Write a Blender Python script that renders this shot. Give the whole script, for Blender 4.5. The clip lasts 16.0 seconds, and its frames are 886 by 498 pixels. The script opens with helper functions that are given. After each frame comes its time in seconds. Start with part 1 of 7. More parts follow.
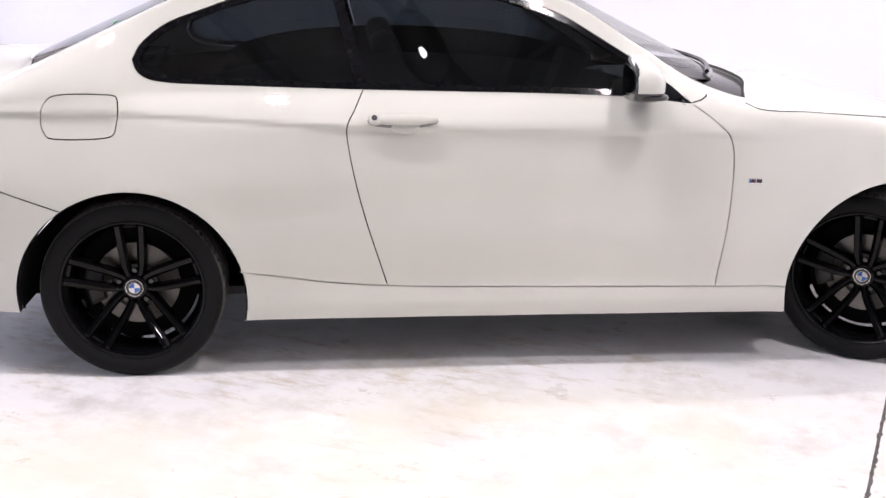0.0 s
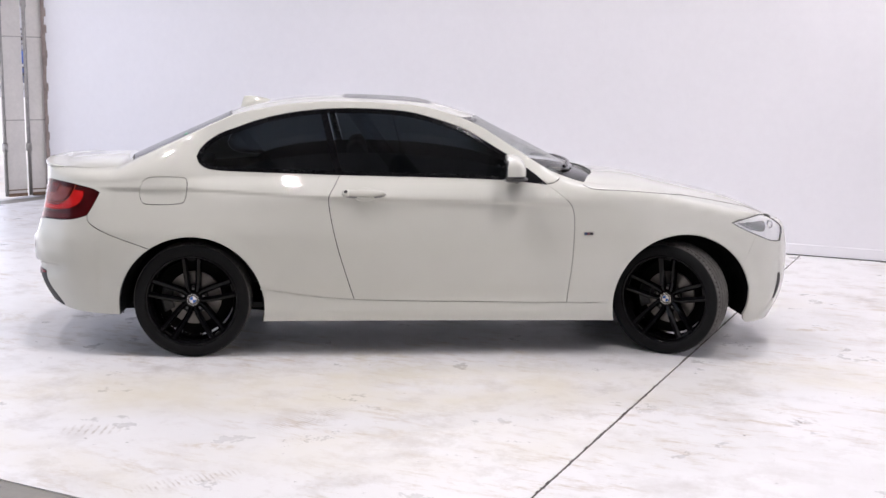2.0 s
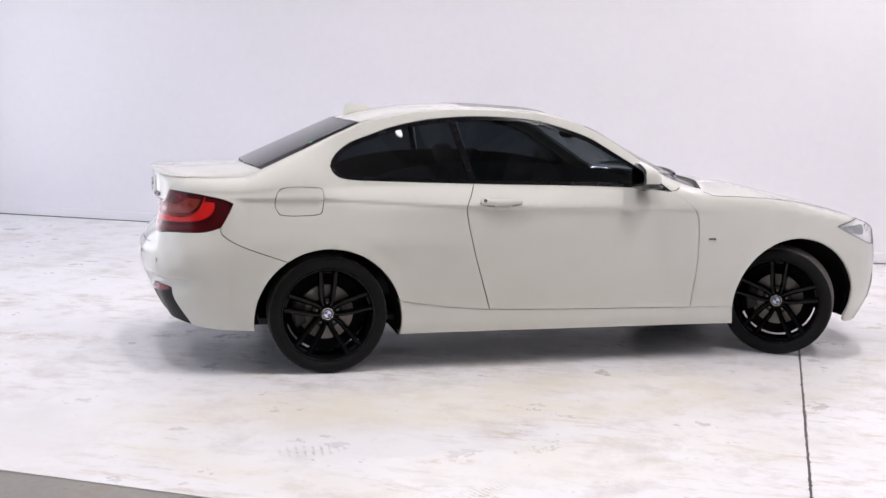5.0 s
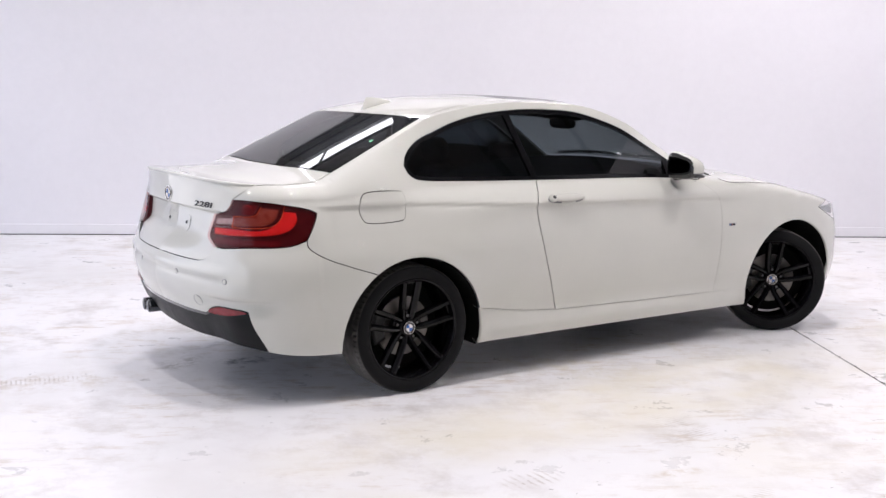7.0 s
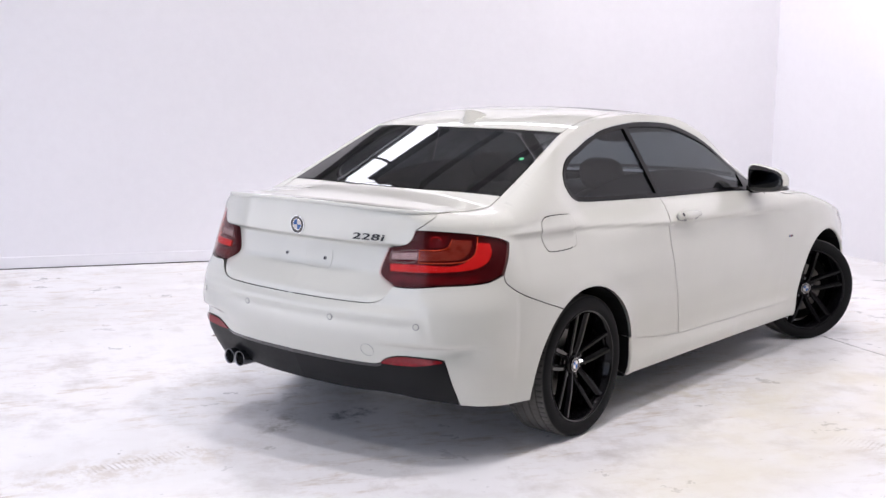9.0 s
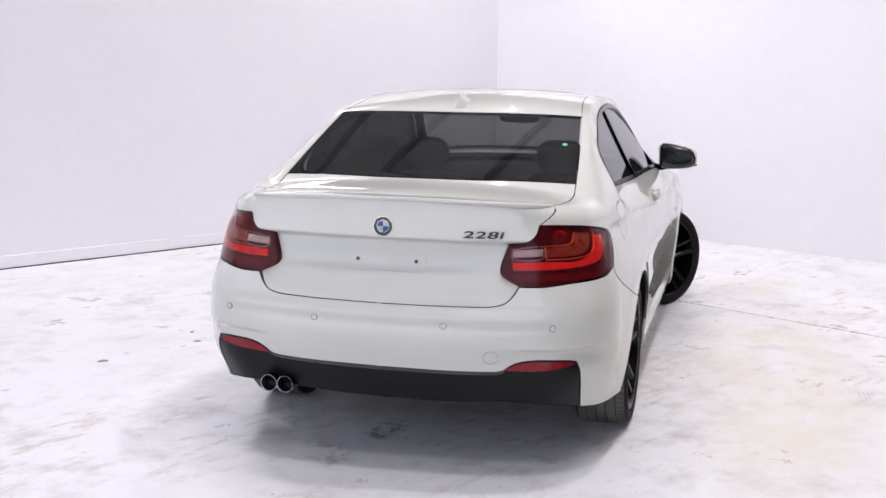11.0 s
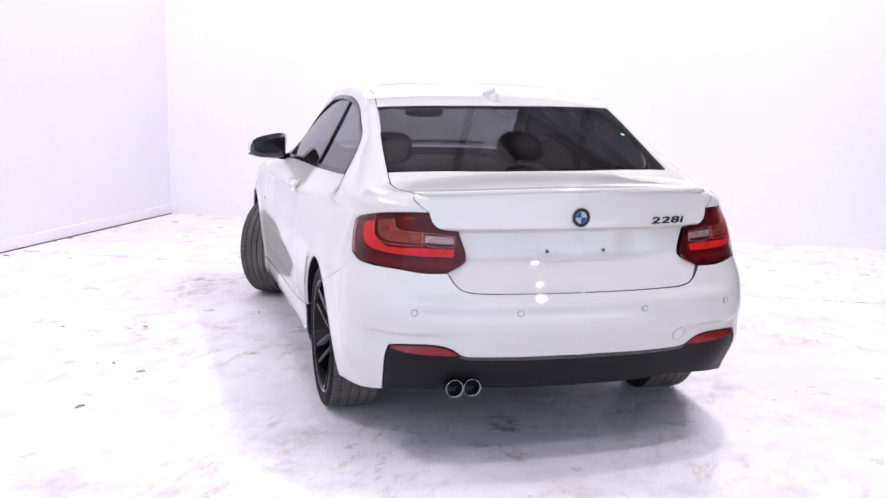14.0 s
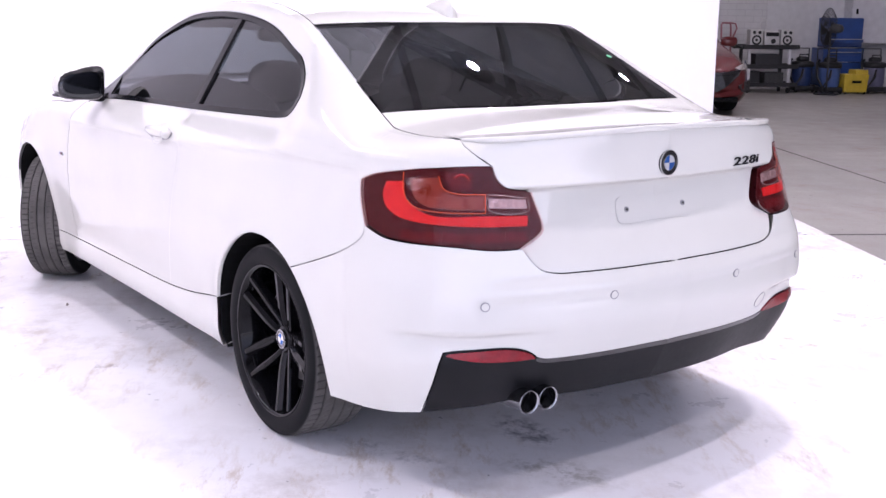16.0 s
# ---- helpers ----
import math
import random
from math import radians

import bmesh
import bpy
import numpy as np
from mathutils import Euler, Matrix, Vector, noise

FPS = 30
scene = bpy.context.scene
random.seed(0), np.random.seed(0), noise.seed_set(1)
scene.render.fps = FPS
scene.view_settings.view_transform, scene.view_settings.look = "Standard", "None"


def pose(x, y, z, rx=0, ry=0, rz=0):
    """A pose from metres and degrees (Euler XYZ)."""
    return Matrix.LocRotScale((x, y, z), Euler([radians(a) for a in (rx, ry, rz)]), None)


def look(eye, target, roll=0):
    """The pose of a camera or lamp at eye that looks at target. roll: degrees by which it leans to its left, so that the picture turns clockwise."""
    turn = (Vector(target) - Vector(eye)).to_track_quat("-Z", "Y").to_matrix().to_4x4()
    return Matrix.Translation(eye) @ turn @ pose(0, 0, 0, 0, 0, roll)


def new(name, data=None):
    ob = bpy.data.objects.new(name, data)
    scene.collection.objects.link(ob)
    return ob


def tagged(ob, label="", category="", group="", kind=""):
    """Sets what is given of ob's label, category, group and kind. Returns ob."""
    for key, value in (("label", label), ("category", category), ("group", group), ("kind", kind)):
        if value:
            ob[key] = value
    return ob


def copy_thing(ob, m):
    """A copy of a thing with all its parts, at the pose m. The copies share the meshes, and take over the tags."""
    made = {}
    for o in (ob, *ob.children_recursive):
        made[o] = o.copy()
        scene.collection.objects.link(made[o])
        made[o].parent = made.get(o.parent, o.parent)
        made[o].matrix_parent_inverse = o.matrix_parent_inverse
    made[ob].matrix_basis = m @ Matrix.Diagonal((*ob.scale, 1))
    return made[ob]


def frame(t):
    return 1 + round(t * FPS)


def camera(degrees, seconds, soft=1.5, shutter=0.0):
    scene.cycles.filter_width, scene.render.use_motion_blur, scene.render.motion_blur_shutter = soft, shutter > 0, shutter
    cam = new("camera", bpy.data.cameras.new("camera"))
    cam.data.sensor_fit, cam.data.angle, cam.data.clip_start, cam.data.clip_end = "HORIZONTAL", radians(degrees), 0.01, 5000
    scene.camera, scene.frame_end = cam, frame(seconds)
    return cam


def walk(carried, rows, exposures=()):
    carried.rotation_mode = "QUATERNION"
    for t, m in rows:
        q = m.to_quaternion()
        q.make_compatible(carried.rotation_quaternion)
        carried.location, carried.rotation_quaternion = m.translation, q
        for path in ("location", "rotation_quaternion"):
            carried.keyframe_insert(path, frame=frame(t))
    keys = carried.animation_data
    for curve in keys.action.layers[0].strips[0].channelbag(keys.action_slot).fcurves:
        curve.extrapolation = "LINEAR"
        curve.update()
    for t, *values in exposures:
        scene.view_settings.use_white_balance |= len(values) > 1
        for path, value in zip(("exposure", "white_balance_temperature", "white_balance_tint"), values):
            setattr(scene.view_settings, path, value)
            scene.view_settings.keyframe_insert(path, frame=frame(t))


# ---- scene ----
# ---------------------------------------------------------------- camera
cam = camera(43.48, 16.0)
PATH = [
    (0, (0.743, -4.607, 1.506), (0.916, -2.688, 0.969), 0.7),
    (0.5, (0.788, -5.21, 1.506), (1.006, -3.274, 1.054), 0.8),
    (1, (0.838, -5.847, 1.512), (1.049, -3.898, 1.117), 0.7),
    (1.5, (0.87, -6.399, 1.535), (1.072, -4.44, 1.182), 0.8),
    (2, (0.95, -6.9, 1.558), (1.089, -4.929, 1.248), 0.7),
    (2.5, (0.961, -7.195, 1.553), (1.068, -5.218, 1.271), 0.8),
    (3, (0.922, -7.294, 1.529), (1.004, -5.315, 1.253), 0.8),
    (3.5, (0.653, -7.211, 1.518), (0.742, -5.232, 1.24), 0.9),
    (6, (-1.812, -6.001, 1.502), (-0.987, -4.204, 1.206), 0.9),
    (6.5, (-2.302, -5.659, 1.523), (-1.332, -3.937, 1.218), 0.9),
    (7, (-2.805, -5.327, 1.525), (-1.712, -3.68, 1.221), 0.7),
    (7.5, (-3.193, -4.933, 1.537), (-2.003, -3.355, 1.23), 0.7),
    (8, (-3.542, -4.463, 1.545), (-2.248, -2.967, 1.249), 0.7),
    (8.5, (-3.88, -3.962, 1.544), (-2.47, -2.573, 1.256), 0.7),
    (9, (-4.081, -3.409, 1.508), (-2.554, -2.149, 1.226), 0.8),
    (11.5, (-4.944, -0.746, 1.509), (-2.992, -0.441, 1.196), 0.8),
    (12, (-5.046, -0.207, 1.497), (-3.072, -0.095, 1.189), 0.9),
    (12.5, (-5.058, 0.239, 1.506), (-3.082, 0.231, 1.191), 0.8),
    (13, (-5.08, 0.692, 1.475), (-3.11, 0.539, 1.168), 0.9),
    (13.5, (-4.959, 1.14, 1.468), (-3.012, 0.806, 1.16), 0.9),
    (14, (-4.816, 1.582, 1.472), (-2.907, 1.073, 1.163), 0.8),
    (14.5, (-4.61, 1.95, 1.469), (-2.755, 1.273, 1.159), 0.4),
    (15, (-4.205, 2.238, 1.447), (-2.418, 1.397, 1.133), 0.3),
    (15.5, (-3.777, 2.433, 1.418), (-2.063, 1.457, 1.0825), 0.1),
    (16, (-3.186, 2.364, 1.363), (-1.576, 1.255, 0.9495), 0.53),
]
EXPOSURES = [(0, 0.39, 6450, 21.5), (1.0, 0.15, 6430, 19), (2.0, -0.04, 6430, 18.5), (3.5, -0.07, 6450, 18.5), (7, 0.05, 6400, 18.5), (9, 0.05, 6350, 19), (11.5, -0.07, 6320, 19.5), (12.5, -0.03, 6300, 20), (14.5, 0.31, 6080, 29.5), (16, 0.48, 6070, 32)]
walk(cam, [(t, look(eye, target, roll)) for t, eye, target, roll in PATH], EXPOSURES)

# ---------------------------------------------------------------- world and light
ROOM = pose(0, 0, 0, 0, 0, -30)          # the hall stands askew to the car: local x along the long white wall, y towards it
world = bpy.data.worlds.new("daylight")
scene.world = world
world.use_nodes = True
wn = world.node_tree
sky = wn.nodes.new("ShaderNodeTexSky")
sky.sky_type, sky.sun_disc = "NISHITA", False
sky.sun_elevation, sky.sun_rotation = radians(53), radians(210)
wn.links.new(sky.outputs[0], wn.nodes["Background"].inputs[0])
wn.nodes["Background"].inputs[1].default_value = 0.12


def lamp(name, kind, m, power, colour=(1, 1, 1), **settings):
    data = bpy.data.lights.new(name, kind)
    data.energy, data.color = power, colour
    if kind == "AREA":
        data.shape, data.size, data.size_y = settings["shape"], settings["size"], settings.get("size_y", settings["size"])
    if kind == "SUN":
        data.angle = radians(0.5)
    ob = new(name, data)
    ob.matrix_world = m
    return ob


SUN_DIR = Vector((-0.30, -0.52, 0.80))
lamp("sun", "SUN", look(SUN_DIR * 30, (0, 0, 0)), 5.0, (1.0, 0.96, 0.9))
ROOF_Z = 6.2
# a row along the car, one over the long white wall, and others about the hall; (3.7, 3.1) is added to brighten the
# walls
HIGH_BAYS = [(0.75, -1.30), (-0.77, -2.06), (-2.38, -2.88), (-0.46, 4.59), (4.22, -1.50), (3.7, 3.1), (3.50, -3.31), (10.6, -2.2), (7.37, -4.17), (9.2, -6.8), (13.6, -7.4)]
BAY_POWER = [74, 68, 46, 122, 94, 86, 0.6, 105, 48, 44, 48]
DARK_BAYS = [(3.50, -0.06)]          # hangs there unlit
for (bx, by), power in zip(HIGH_BAYS, BAY_POWER):
    lamp("high_bay_light", "AREA", ROOM @ pose(bx, by, ROOF_Z - 0.86), power, (1.0, 0.98, 0.95), shape="DISK", size=0.14 if power > 1 else 0.08)
SKYLIGHTS = [(-0.6, 7.5, 11.0, 0.95), (11.5, 4.0, 1.2, 6.0)]
SKY_POWER = [27, 20]
for (bx, by, wx, wy), power in zip(SKYLIGHTS, SKY_POWER):
    lamp("skylight_daylight", "AREA", ROOM @ pose(bx, by, ROOF_Z + 0.05), power * wx * wy, (0.93, 0.96, 1.0), shape="RECTANGLE", size=wx, size_y=wy)
# daylight of the wide door opening
lamp("door_daylight", "AREA", ROOM @ pose(-6.6, -3.0, 2.3, 0, -90, 0), 230, (0.90, 0.94, 1.0), shape="RECTANGLE", size=4.4, size_y=15.0)

# ---------------------------------------------------------------- materials


class Mat:
    """A small builder of node materials."""

    def __init__(self, name, colour=(0.5, 0.5, 0.5), rough=0.5, metal=0.0, coat=0.0, spec=0.5):
        self.m = bpy.data.materials.new(name)
        self.m.use_nodes = True
        self.t = self.m.node_tree
        self.b = self.t.nodes["Principled BSDF"]
        self.set(colour, rough, metal, coat, spec)

    def set(self, colour, rough, metal, coat, spec):
        i = self.b.inputs
        i["Base Color"].default_value = (*colour, 1)
        i["Roughness"].default_value, i["Metallic"].default_value = rough, metal
        i["Coat Weight"].default_value, i["Coat Roughness"].default_value = coat, 0.03
        i["Specular IOR Level"].default_value = spec
        self.colour = colour

    def node(self, kind, **values):
        n = self.t.nodes.new(kind)
        for key, value in values.items():
            n.inputs[key].default_value = value
        return n

    def link(self, a, b):
        self.t.links.new(a, b)

    def coords(self, which="Object"):
        return self.node("ShaderNodeTexCoord").outputs[which]

    def noise(self, scale, detail=4, rough=0.55, at=None):
        n = self.node("ShaderNodeTexNoise", Scale=scale, Detail=detail, Roughness=rough)
        self.link(at if at is not None else self.coords(), n.inputs["Vector"])
        return n.outputs["Fac"]

    def ramp(self, fac, stops):
        n = self.node("ShaderNodeValToRGB")
        self.link(fac, n.inputs["Fac"])
        e = n.color_ramp.elements
        while len(e) < len(stops):
            e.new(0.5)
        for el, (p, c) in zip(e, stops):
            el.position = p
            el.color = (*c, 1) if len(c) == 3 else c
        return n.outputs["Color"]

    def grey(self, fac, lo, hi, a=0.0, b=1.0):
        n = self.node("ShaderNodeMapRange")
        self.link(fac, n.inputs["Value"])
        for key, v in zip(("From Min", "From Max", "To Min", "To Max"), (lo, hi, a, b)):
            n.inputs[key].default_value = v
        return n.outputs["Result"]

    def mix(self, fac, a, b, kind="MIX"):
        n = self.t.nodes.new("ShaderNodeMix")
        n.data_type, n.blend_type = "RGBA", kind
        if isinstance(fac, (int, float)):
            n.inputs["Factor"].default_value = fac
        else:
            self.link(fac, n.inputs["Factor"])
        for sock, v in ((n.inputs[6], a), (n.inputs[7], b)):
            if isinstance(v, tuple):
                sock.default_value = (*v, 1)
            else:
                self.link(v, sock)
        return n.outputs[2]

    def math(self, op, a, b=0.0):
        n = self.t.nodes.new("ShaderNodeMath")
        n.operation = op
        for sock, v in zip(n.inputs, (a, b)):
            if isinstance(v, (int, float)):
                sock.default_value = v
            else:
                self.link(v, sock)
        return n.outputs[0]

    def out(self, sock, to="Base Color"):
        self.link(sock, self.b.inputs[to])
        return self

    def bump(self, fac, strength=0.2, distance=0.01):
        n = self.node("ShaderNodeBump", Strength=strength, Distance=distance)
        self.link(fac, n.inputs["Height"])
        self.link(n.outputs[0], self.b.inputs["Normal"])
        return self

    def worn(self, scale=8.0, amount=0.15, rough=0.1, bump=0.05):
        """Variation at two scales of colour, gloss and relief."""
        at = self.coords()
        f = self.math("ADD", self.math("MULTIPLY", self.noise(scale, 5, at=at), 0.65), self.math("MULTIPLY", self.noise(scale * 9, 3, at=at), 0.35))
        c = self.colour
        self.out(self.ramp(f, [(0.3, tuple(v * (1 - amount) for v in c)), (0.7, tuple(min(1, v * (1 + amount)) for v in c))]))
        r = self.b.inputs["Roughness"].default_value
        self.out(self.grey(f, 0.3, 0.7, max(0.02, r - rough), min(1, r + rough)), "Roughness")
        if bump:
            self.bump(f, bump, 0.004)
        return self


def simple(name, colour, rough=0.5, metal=0.0, coat=0.0, spec=0.5, worn=0.0, scale=8.0, bump=0.0):
    m = Mat(name, colour, rough, metal, coat, spec)
    if worn:
        m.worn(scale, worn, 0.08, bump)
    return m.m


def glass_material(name, tint, rough=0.0, ior=1.52):
    """Thin tinted glass: clear gloss over a tinted see-through sheet."""
    m = bpy.data.materials.new(name)
    m.use_nodes = True
    t = m.node_tree
    t.nodes.remove(t.nodes["Principled BSDF"])
    out = t.nodes["Material Output"]
    clear = t.nodes.new("ShaderNodeBsdfTransparent")
    clear.inputs[0].default_value = (*tint, 1)
    gloss = t.nodes.new("ShaderNodeBsdfGlossy")
    gloss.inputs["Roughness"].default_value = rough
    facing = t.nodes.new("ShaderNodeLayerWeight")
    facing.inputs["Blend"].default_value = 0.5
    power = t.nodes.new("ShaderNodeMath")
    power.operation, power.inputs[1].default_value = "POWER", 5.0
    t.links.new(facing.outputs["Facing"], power.inputs[0])
    f0 = ((ior - 1) / (ior + 1)) ** 2
    fres = t.nodes.new("ShaderNodeMath")
    fres.operation, fres.inputs[1].default_value, fres.inputs[2].default_value = "MULTIPLY_ADD", 1 - f0, f0
    t.links.new(power.outputs[0], fres.inputs[0])
    mix = t.nodes.new("ShaderNodeMixShader")
    t.links.new(fres.outputs[0], mix.inputs[0])
    t.links.new(clear.outputs[0], mix.inputs[1])
    t.links.new(gloss.outputs[0], mix.inputs[2])
    t.links.new(mix.outputs[0], out.inputs[0])
    return m


def paint_material(name, colour, flake=0.02):
    m = Mat(name, colour, 0.5, 0.0, 1.0, 0.12)
    m.b.inputs["Coat IOR"].default_value = 1.60
    at = m.coords()
    f = m.noise(3.0, 3, at=at)
    m.out(m.ramp(f, [(0.3, tuple(v * (1 - flake) for v in colour)), (0.7, tuple(min(1, v * (1 + flake)) for v in colour))]))
    m.out(m.grey(m.noise(40.0, 2, at=at), 0.3, 0.7, 0.46, 0.54), "Roughness")
    dust = m.noise(1.6, 6, 0.7, at=at)
    m.out(m.grey(dust, 0.35, 0.75, 0.006, 0.022), "Coat Roughness")
    return m.m


PAINT = paint_material("white_car_paint", (0.605, 0.606, 0.550))
BLACK_GLOSS = simple("gloss_black", (0.008, 0.008, 0.009), 0.12, 0, 0.6, worn=0.3, scale=30)
BLACK_TRIM = simple("satin_black_trim", (0.004, 0.004, 0.005), 0.14, 0.0, 0.0, 0.16, worn=0.3, scale=40)
BLACK_PLASTIC = simple("dark_diffuser_plastic", (0.006, 0.0065, 0.0075), 0.42, 0.0, 0.0, 0.19, worn=0.05, scale=7)
RIM_BLACK = simple("black_wheel_lacquer", (0.003, 0.003, 0.0036), 0.06, 0.0, 0.0, 0.19, worn=0.35, scale=20)
RUBBER = simple("tyre_rubber", (0.007, 0.007, 0.0075), 0.7, 0.0, 0.0, 0.12, worn=0.4, scale=18, bump=0.15)
TREAD = Mat("lit_dusty_tyre_tread", (0.007, 0.007, 0.0075), 0.7, 0.0, 0.0, 0.12)
at_ = TREAD.coords()
sep = TREAD.node("ShaderNodeSeparateXYZ")
TREAD.link(at_, sep.inputs[0])
rad_ = TREAD.math("SQRT", TREAD.math("ADD", TREAD.math("MULTIPLY", sep.outputs[0], sep.outputs[0]), TREAD.math("MULTIPLY", sep.outputs[2], sep.outputs[2])))
# paler crown: dust, and the stronger light on the tread put into its colour
dust_light_ = TREAD.math("MULTIPLY", TREAD.grey(rad_, 0.3085, 0.3135), TREAD.grey(TREAD.noise(7.0, 5, 0.6, at_), 0.25, 0.6, 0.5, 1.0))
TREAD.out(TREAD.mix(dust_light_, (0.009, 0.009, 0.0095), (0.120, 0.114, 0.106)))
TREAD.bump(TREAD.noise(120.0, 3, 0.6, at_), 0.1, 0.002)
TREAD = TREAD.m
DARK = simple("dark_cavity", (0.006, 0.006, 0.006), 0.9, spec=0.08)
STEEL = simple("brake_steel", (0.17, 0.16, 0.15), 0.36, 0.85, worn=0.3, scale=12)
CALIPER = simple("caliper_grey", (0.045, 0.045, 0.045), 0.5, 0.4, worn=0.3, scale=30)
CHROME = simple("chrome", (0.78, 0.78, 0.78), 0.1, 1.0, worn=0.1, scale=20)
SOOT = simple("exhaust_inside", (0.03, 0.028, 0.026), 0.8, worn=0.4, scale=40)
SIDE_GLASS = glass_material("tinted_side_glass", (0.115, 0.136, 0.152), 0.0, 1.46)
REAR_GLASS = glass_material("tinted_rear_glass", (0.15, 0.153, 0.157), 0.0, 1.72)
WIND_GLASS = glass_material("windscreen_glass", (0.78, 0.81, 0.80), 0.0, 1.6)
LAMP_LENS = glass_material("clear_lens", (0.95, 0.95, 0.95), 0.0, 1.4)
DARK_RED = simple("tail_lamp_dark_red", (0.058, 0.005, 0.007), 0.3, 0, 0.0, 0.12, worn=0.25, scale=30)
MID_RED = simple("tail_lamp_red", (0.105, 0.006, 0.009), 0.3, 0, 0.0, 0.12, worn=0.2, scale=30)
BRIGHT_RED = simple("tail_lamp_bright_red", (0.62, 0.022, 0.020), 0.3, 0, 0.0, 0.12, worn=0.15, scale=30)
GUIDE_RED = simple("light_guide_orange", (0.95, 0.16, 0.05), 0.2, 0, 0.6, worn=0.1, scale=40)
AMBER = simple("tail_lamp_brown", (0.19, 0.026, 0.011), 0.3, 0, 0.0, worn=0.2, scale=30)
REVERSE = simple("reversing_lamp", (0.34, 0.30, 0.29), 0.25, 0.2, 0.8, worn=0.2, scale=60)
SEAT_CLOTH = simple("seat_leather", (0.018, 0.018, 0.019), 0.5, worn=0.3, scale=20, bump=0.1)
CABIN = simple("cabin_plastic", (0.02, 0.02, 0.022), 0.6, worn=0.3, scale=20)
BADGE_BLUE = simple("badge_blue", (0.04, 0.15, 0.48), 0.2, 0, 0.9, worn=0.05)
BADGE_WHITE = simple("badge_white", (0.75, 0.76, 0.78), 0.2, 0, 0.9, worn=0.05)
LETTER = simple("dark_chrome_letters", (0.035, 0.035, 0.04), 0.25, 0.6, worn=0.1)

SEAM_GREY = simple("shut_line", (0.05, 0.048, 0.046), 0.8)
SUN_GLASS = simple("sunroof_glass", (0.10, 0.10, 0.105), 0.22, 0.0, 0.0, 0.4, worn=0.1)
REFLECTOR_RED = simple("reflector_red", (0.20, 0.008, 0.013), 0.2, 0, 0.1, 0.3, worn=0.3, scale=40)
# ---------------------------------------------------------------- mesh helpers


def part(name, bm, material, parent, label="", smooth=False, m=None):
    """Link a bmesh as one mesh object under a thing or a part."""
    me = bpy.data.meshes.new(name)
    bm.to_mesh(me)
    bm.free()
    me.materials.append(material)
    if smooth:
        me.polygons.foreach_set("use_smooth", [True] * len(me.polygons))
    ob = new(name, me)
    if parent is not None:
        ob.parent = parent
    if m is not None:
        ob.matrix_basis = m
    return tagged(ob, label)


def thing(name, label, category, m=None, group="", kind=""):
    ob = new(name)
    if m is not None:
        ob.matrix_basis = m
    return tagged(ob, label, category, group, kind)


def box(bm, x0, x1, y0, y1, z0, z1, bevel=0.0, m=None, segments=2):
    r = bmesh.ops.create_cube(bm, size=1)
    vs = r["verts"]
    for v in vs:
        v.co = Vector(((x0 + x1) / 2 + v.co.x * (x1 - x0), (y0 + y1) / 2 + v.co.y * (y1 - y0), (z0 + z1) / 2 + v.co.z * (z1 - z0)))
    if bevel:
        es = list({e for v in vs for e in v.link_edges})
        r = bmesh.ops.bevel(bm, geom=es, offset=bevel, segments=segments, affect="EDGES", profile=0.5)
        vs = list({v for f in r["faces"] for v in f.verts} | {v for v in vs if v.is_valid})
    if m is not None:
        bmesh.ops.transform(bm, matrix=m, verts=[v for v in vs if v.is_valid])
    return vs


def boxed(x0, x1, y0, y1, z0, z1, bevel=0.0, m=None):
    bm = bmesh.new()
    box(bm, x0, x1, y0, y1, z0, z1, bevel, m)
    return bm


def tube(bm, points, radius, sides=8, cap=True):
    """A round bar along points."""
    pts = [Vector(p) for p in points]
    rings = []
    for i, p in enumerate(pts):
        d = (pts[min(i + 1, len(pts) - 1)] - pts[max(i - 1, 0)]).normalized()
        a = d.orthogonal().normalized() if i == 0 else (a - d * a.dot(d)).normalized()
        b = d.cross(a)
        r = radius[i] if isinstance(radius, (list, tuple)) else radius
        rings.append([bm.verts.new(p + (a * math.cos(k * math.tau / sides) + b * math.sin(k * math.tau / sides)) * r) for k in range(sides)])
    for r0, r1 in zip(rings, rings[1:]):
        for k in range(sides):
            bm.faces.new((r0[k], r0[(k + 1) % sides], r1[(k + 1) % sides], r1[k]))
    if cap:
        bm.faces.new(rings[0][::-1])
        bm.faces.new(rings[-1])
    return bm


def revolve(bm, profile, steps=48, axis="Y", closed=False):
    """Turn a profile of (radius, along) round an axis."""
    rings = []
    for k in range(steps):
        a = k * math.tau / steps
        c, s = math.cos(a), math.sin(a)
        rings.append([bm.verts.new((r * c, h, r * s) if axis == "Y" else (r * c, r * s, h)) for r, h in profile])
    n = len(profile)
    for k in range(steps):
        p, q = rings[k], rings[(k + 1) % steps]
        for i in range(n if closed else n - 1):
            bm.faces.new((p[i], q[i], q[(i + 1) % n], p[(i + 1) % n]))
    return bm


def disc_bm(r, h0, h1, steps=32, axis="Y"):
    bm = bmesh.new()
    revolve(bm, [(0.0005, h0), (r, h0), (r, h1), (0.0005, h1)], steps, axis)
    return bm


# ---------------------------------------------------------------- the hall
def wall_paint(name, colour, scuff):
    m = Mat(name, colour, 0.55)
    at = m.coords()
    big = m.noise(0.5, 5, 0.6, at)
    fine = m.noise(14.0, 4, 0.6, at)
    f = m.math("ADD", m.math("MULTIPLY", big, 0.6), m.math("MULTIPLY", fine, 0.4))
    m.out(m.ramp(f, [(0.3, tuple(v * (1 - scuff) for v in colour)), (0.65, colour)]))
    m.out(m.grey(fine, 0.3, 0.7, 0.42, 0.6), "Roughness")
    m.bump(fine, 0.05, 0.003)
    return m.m


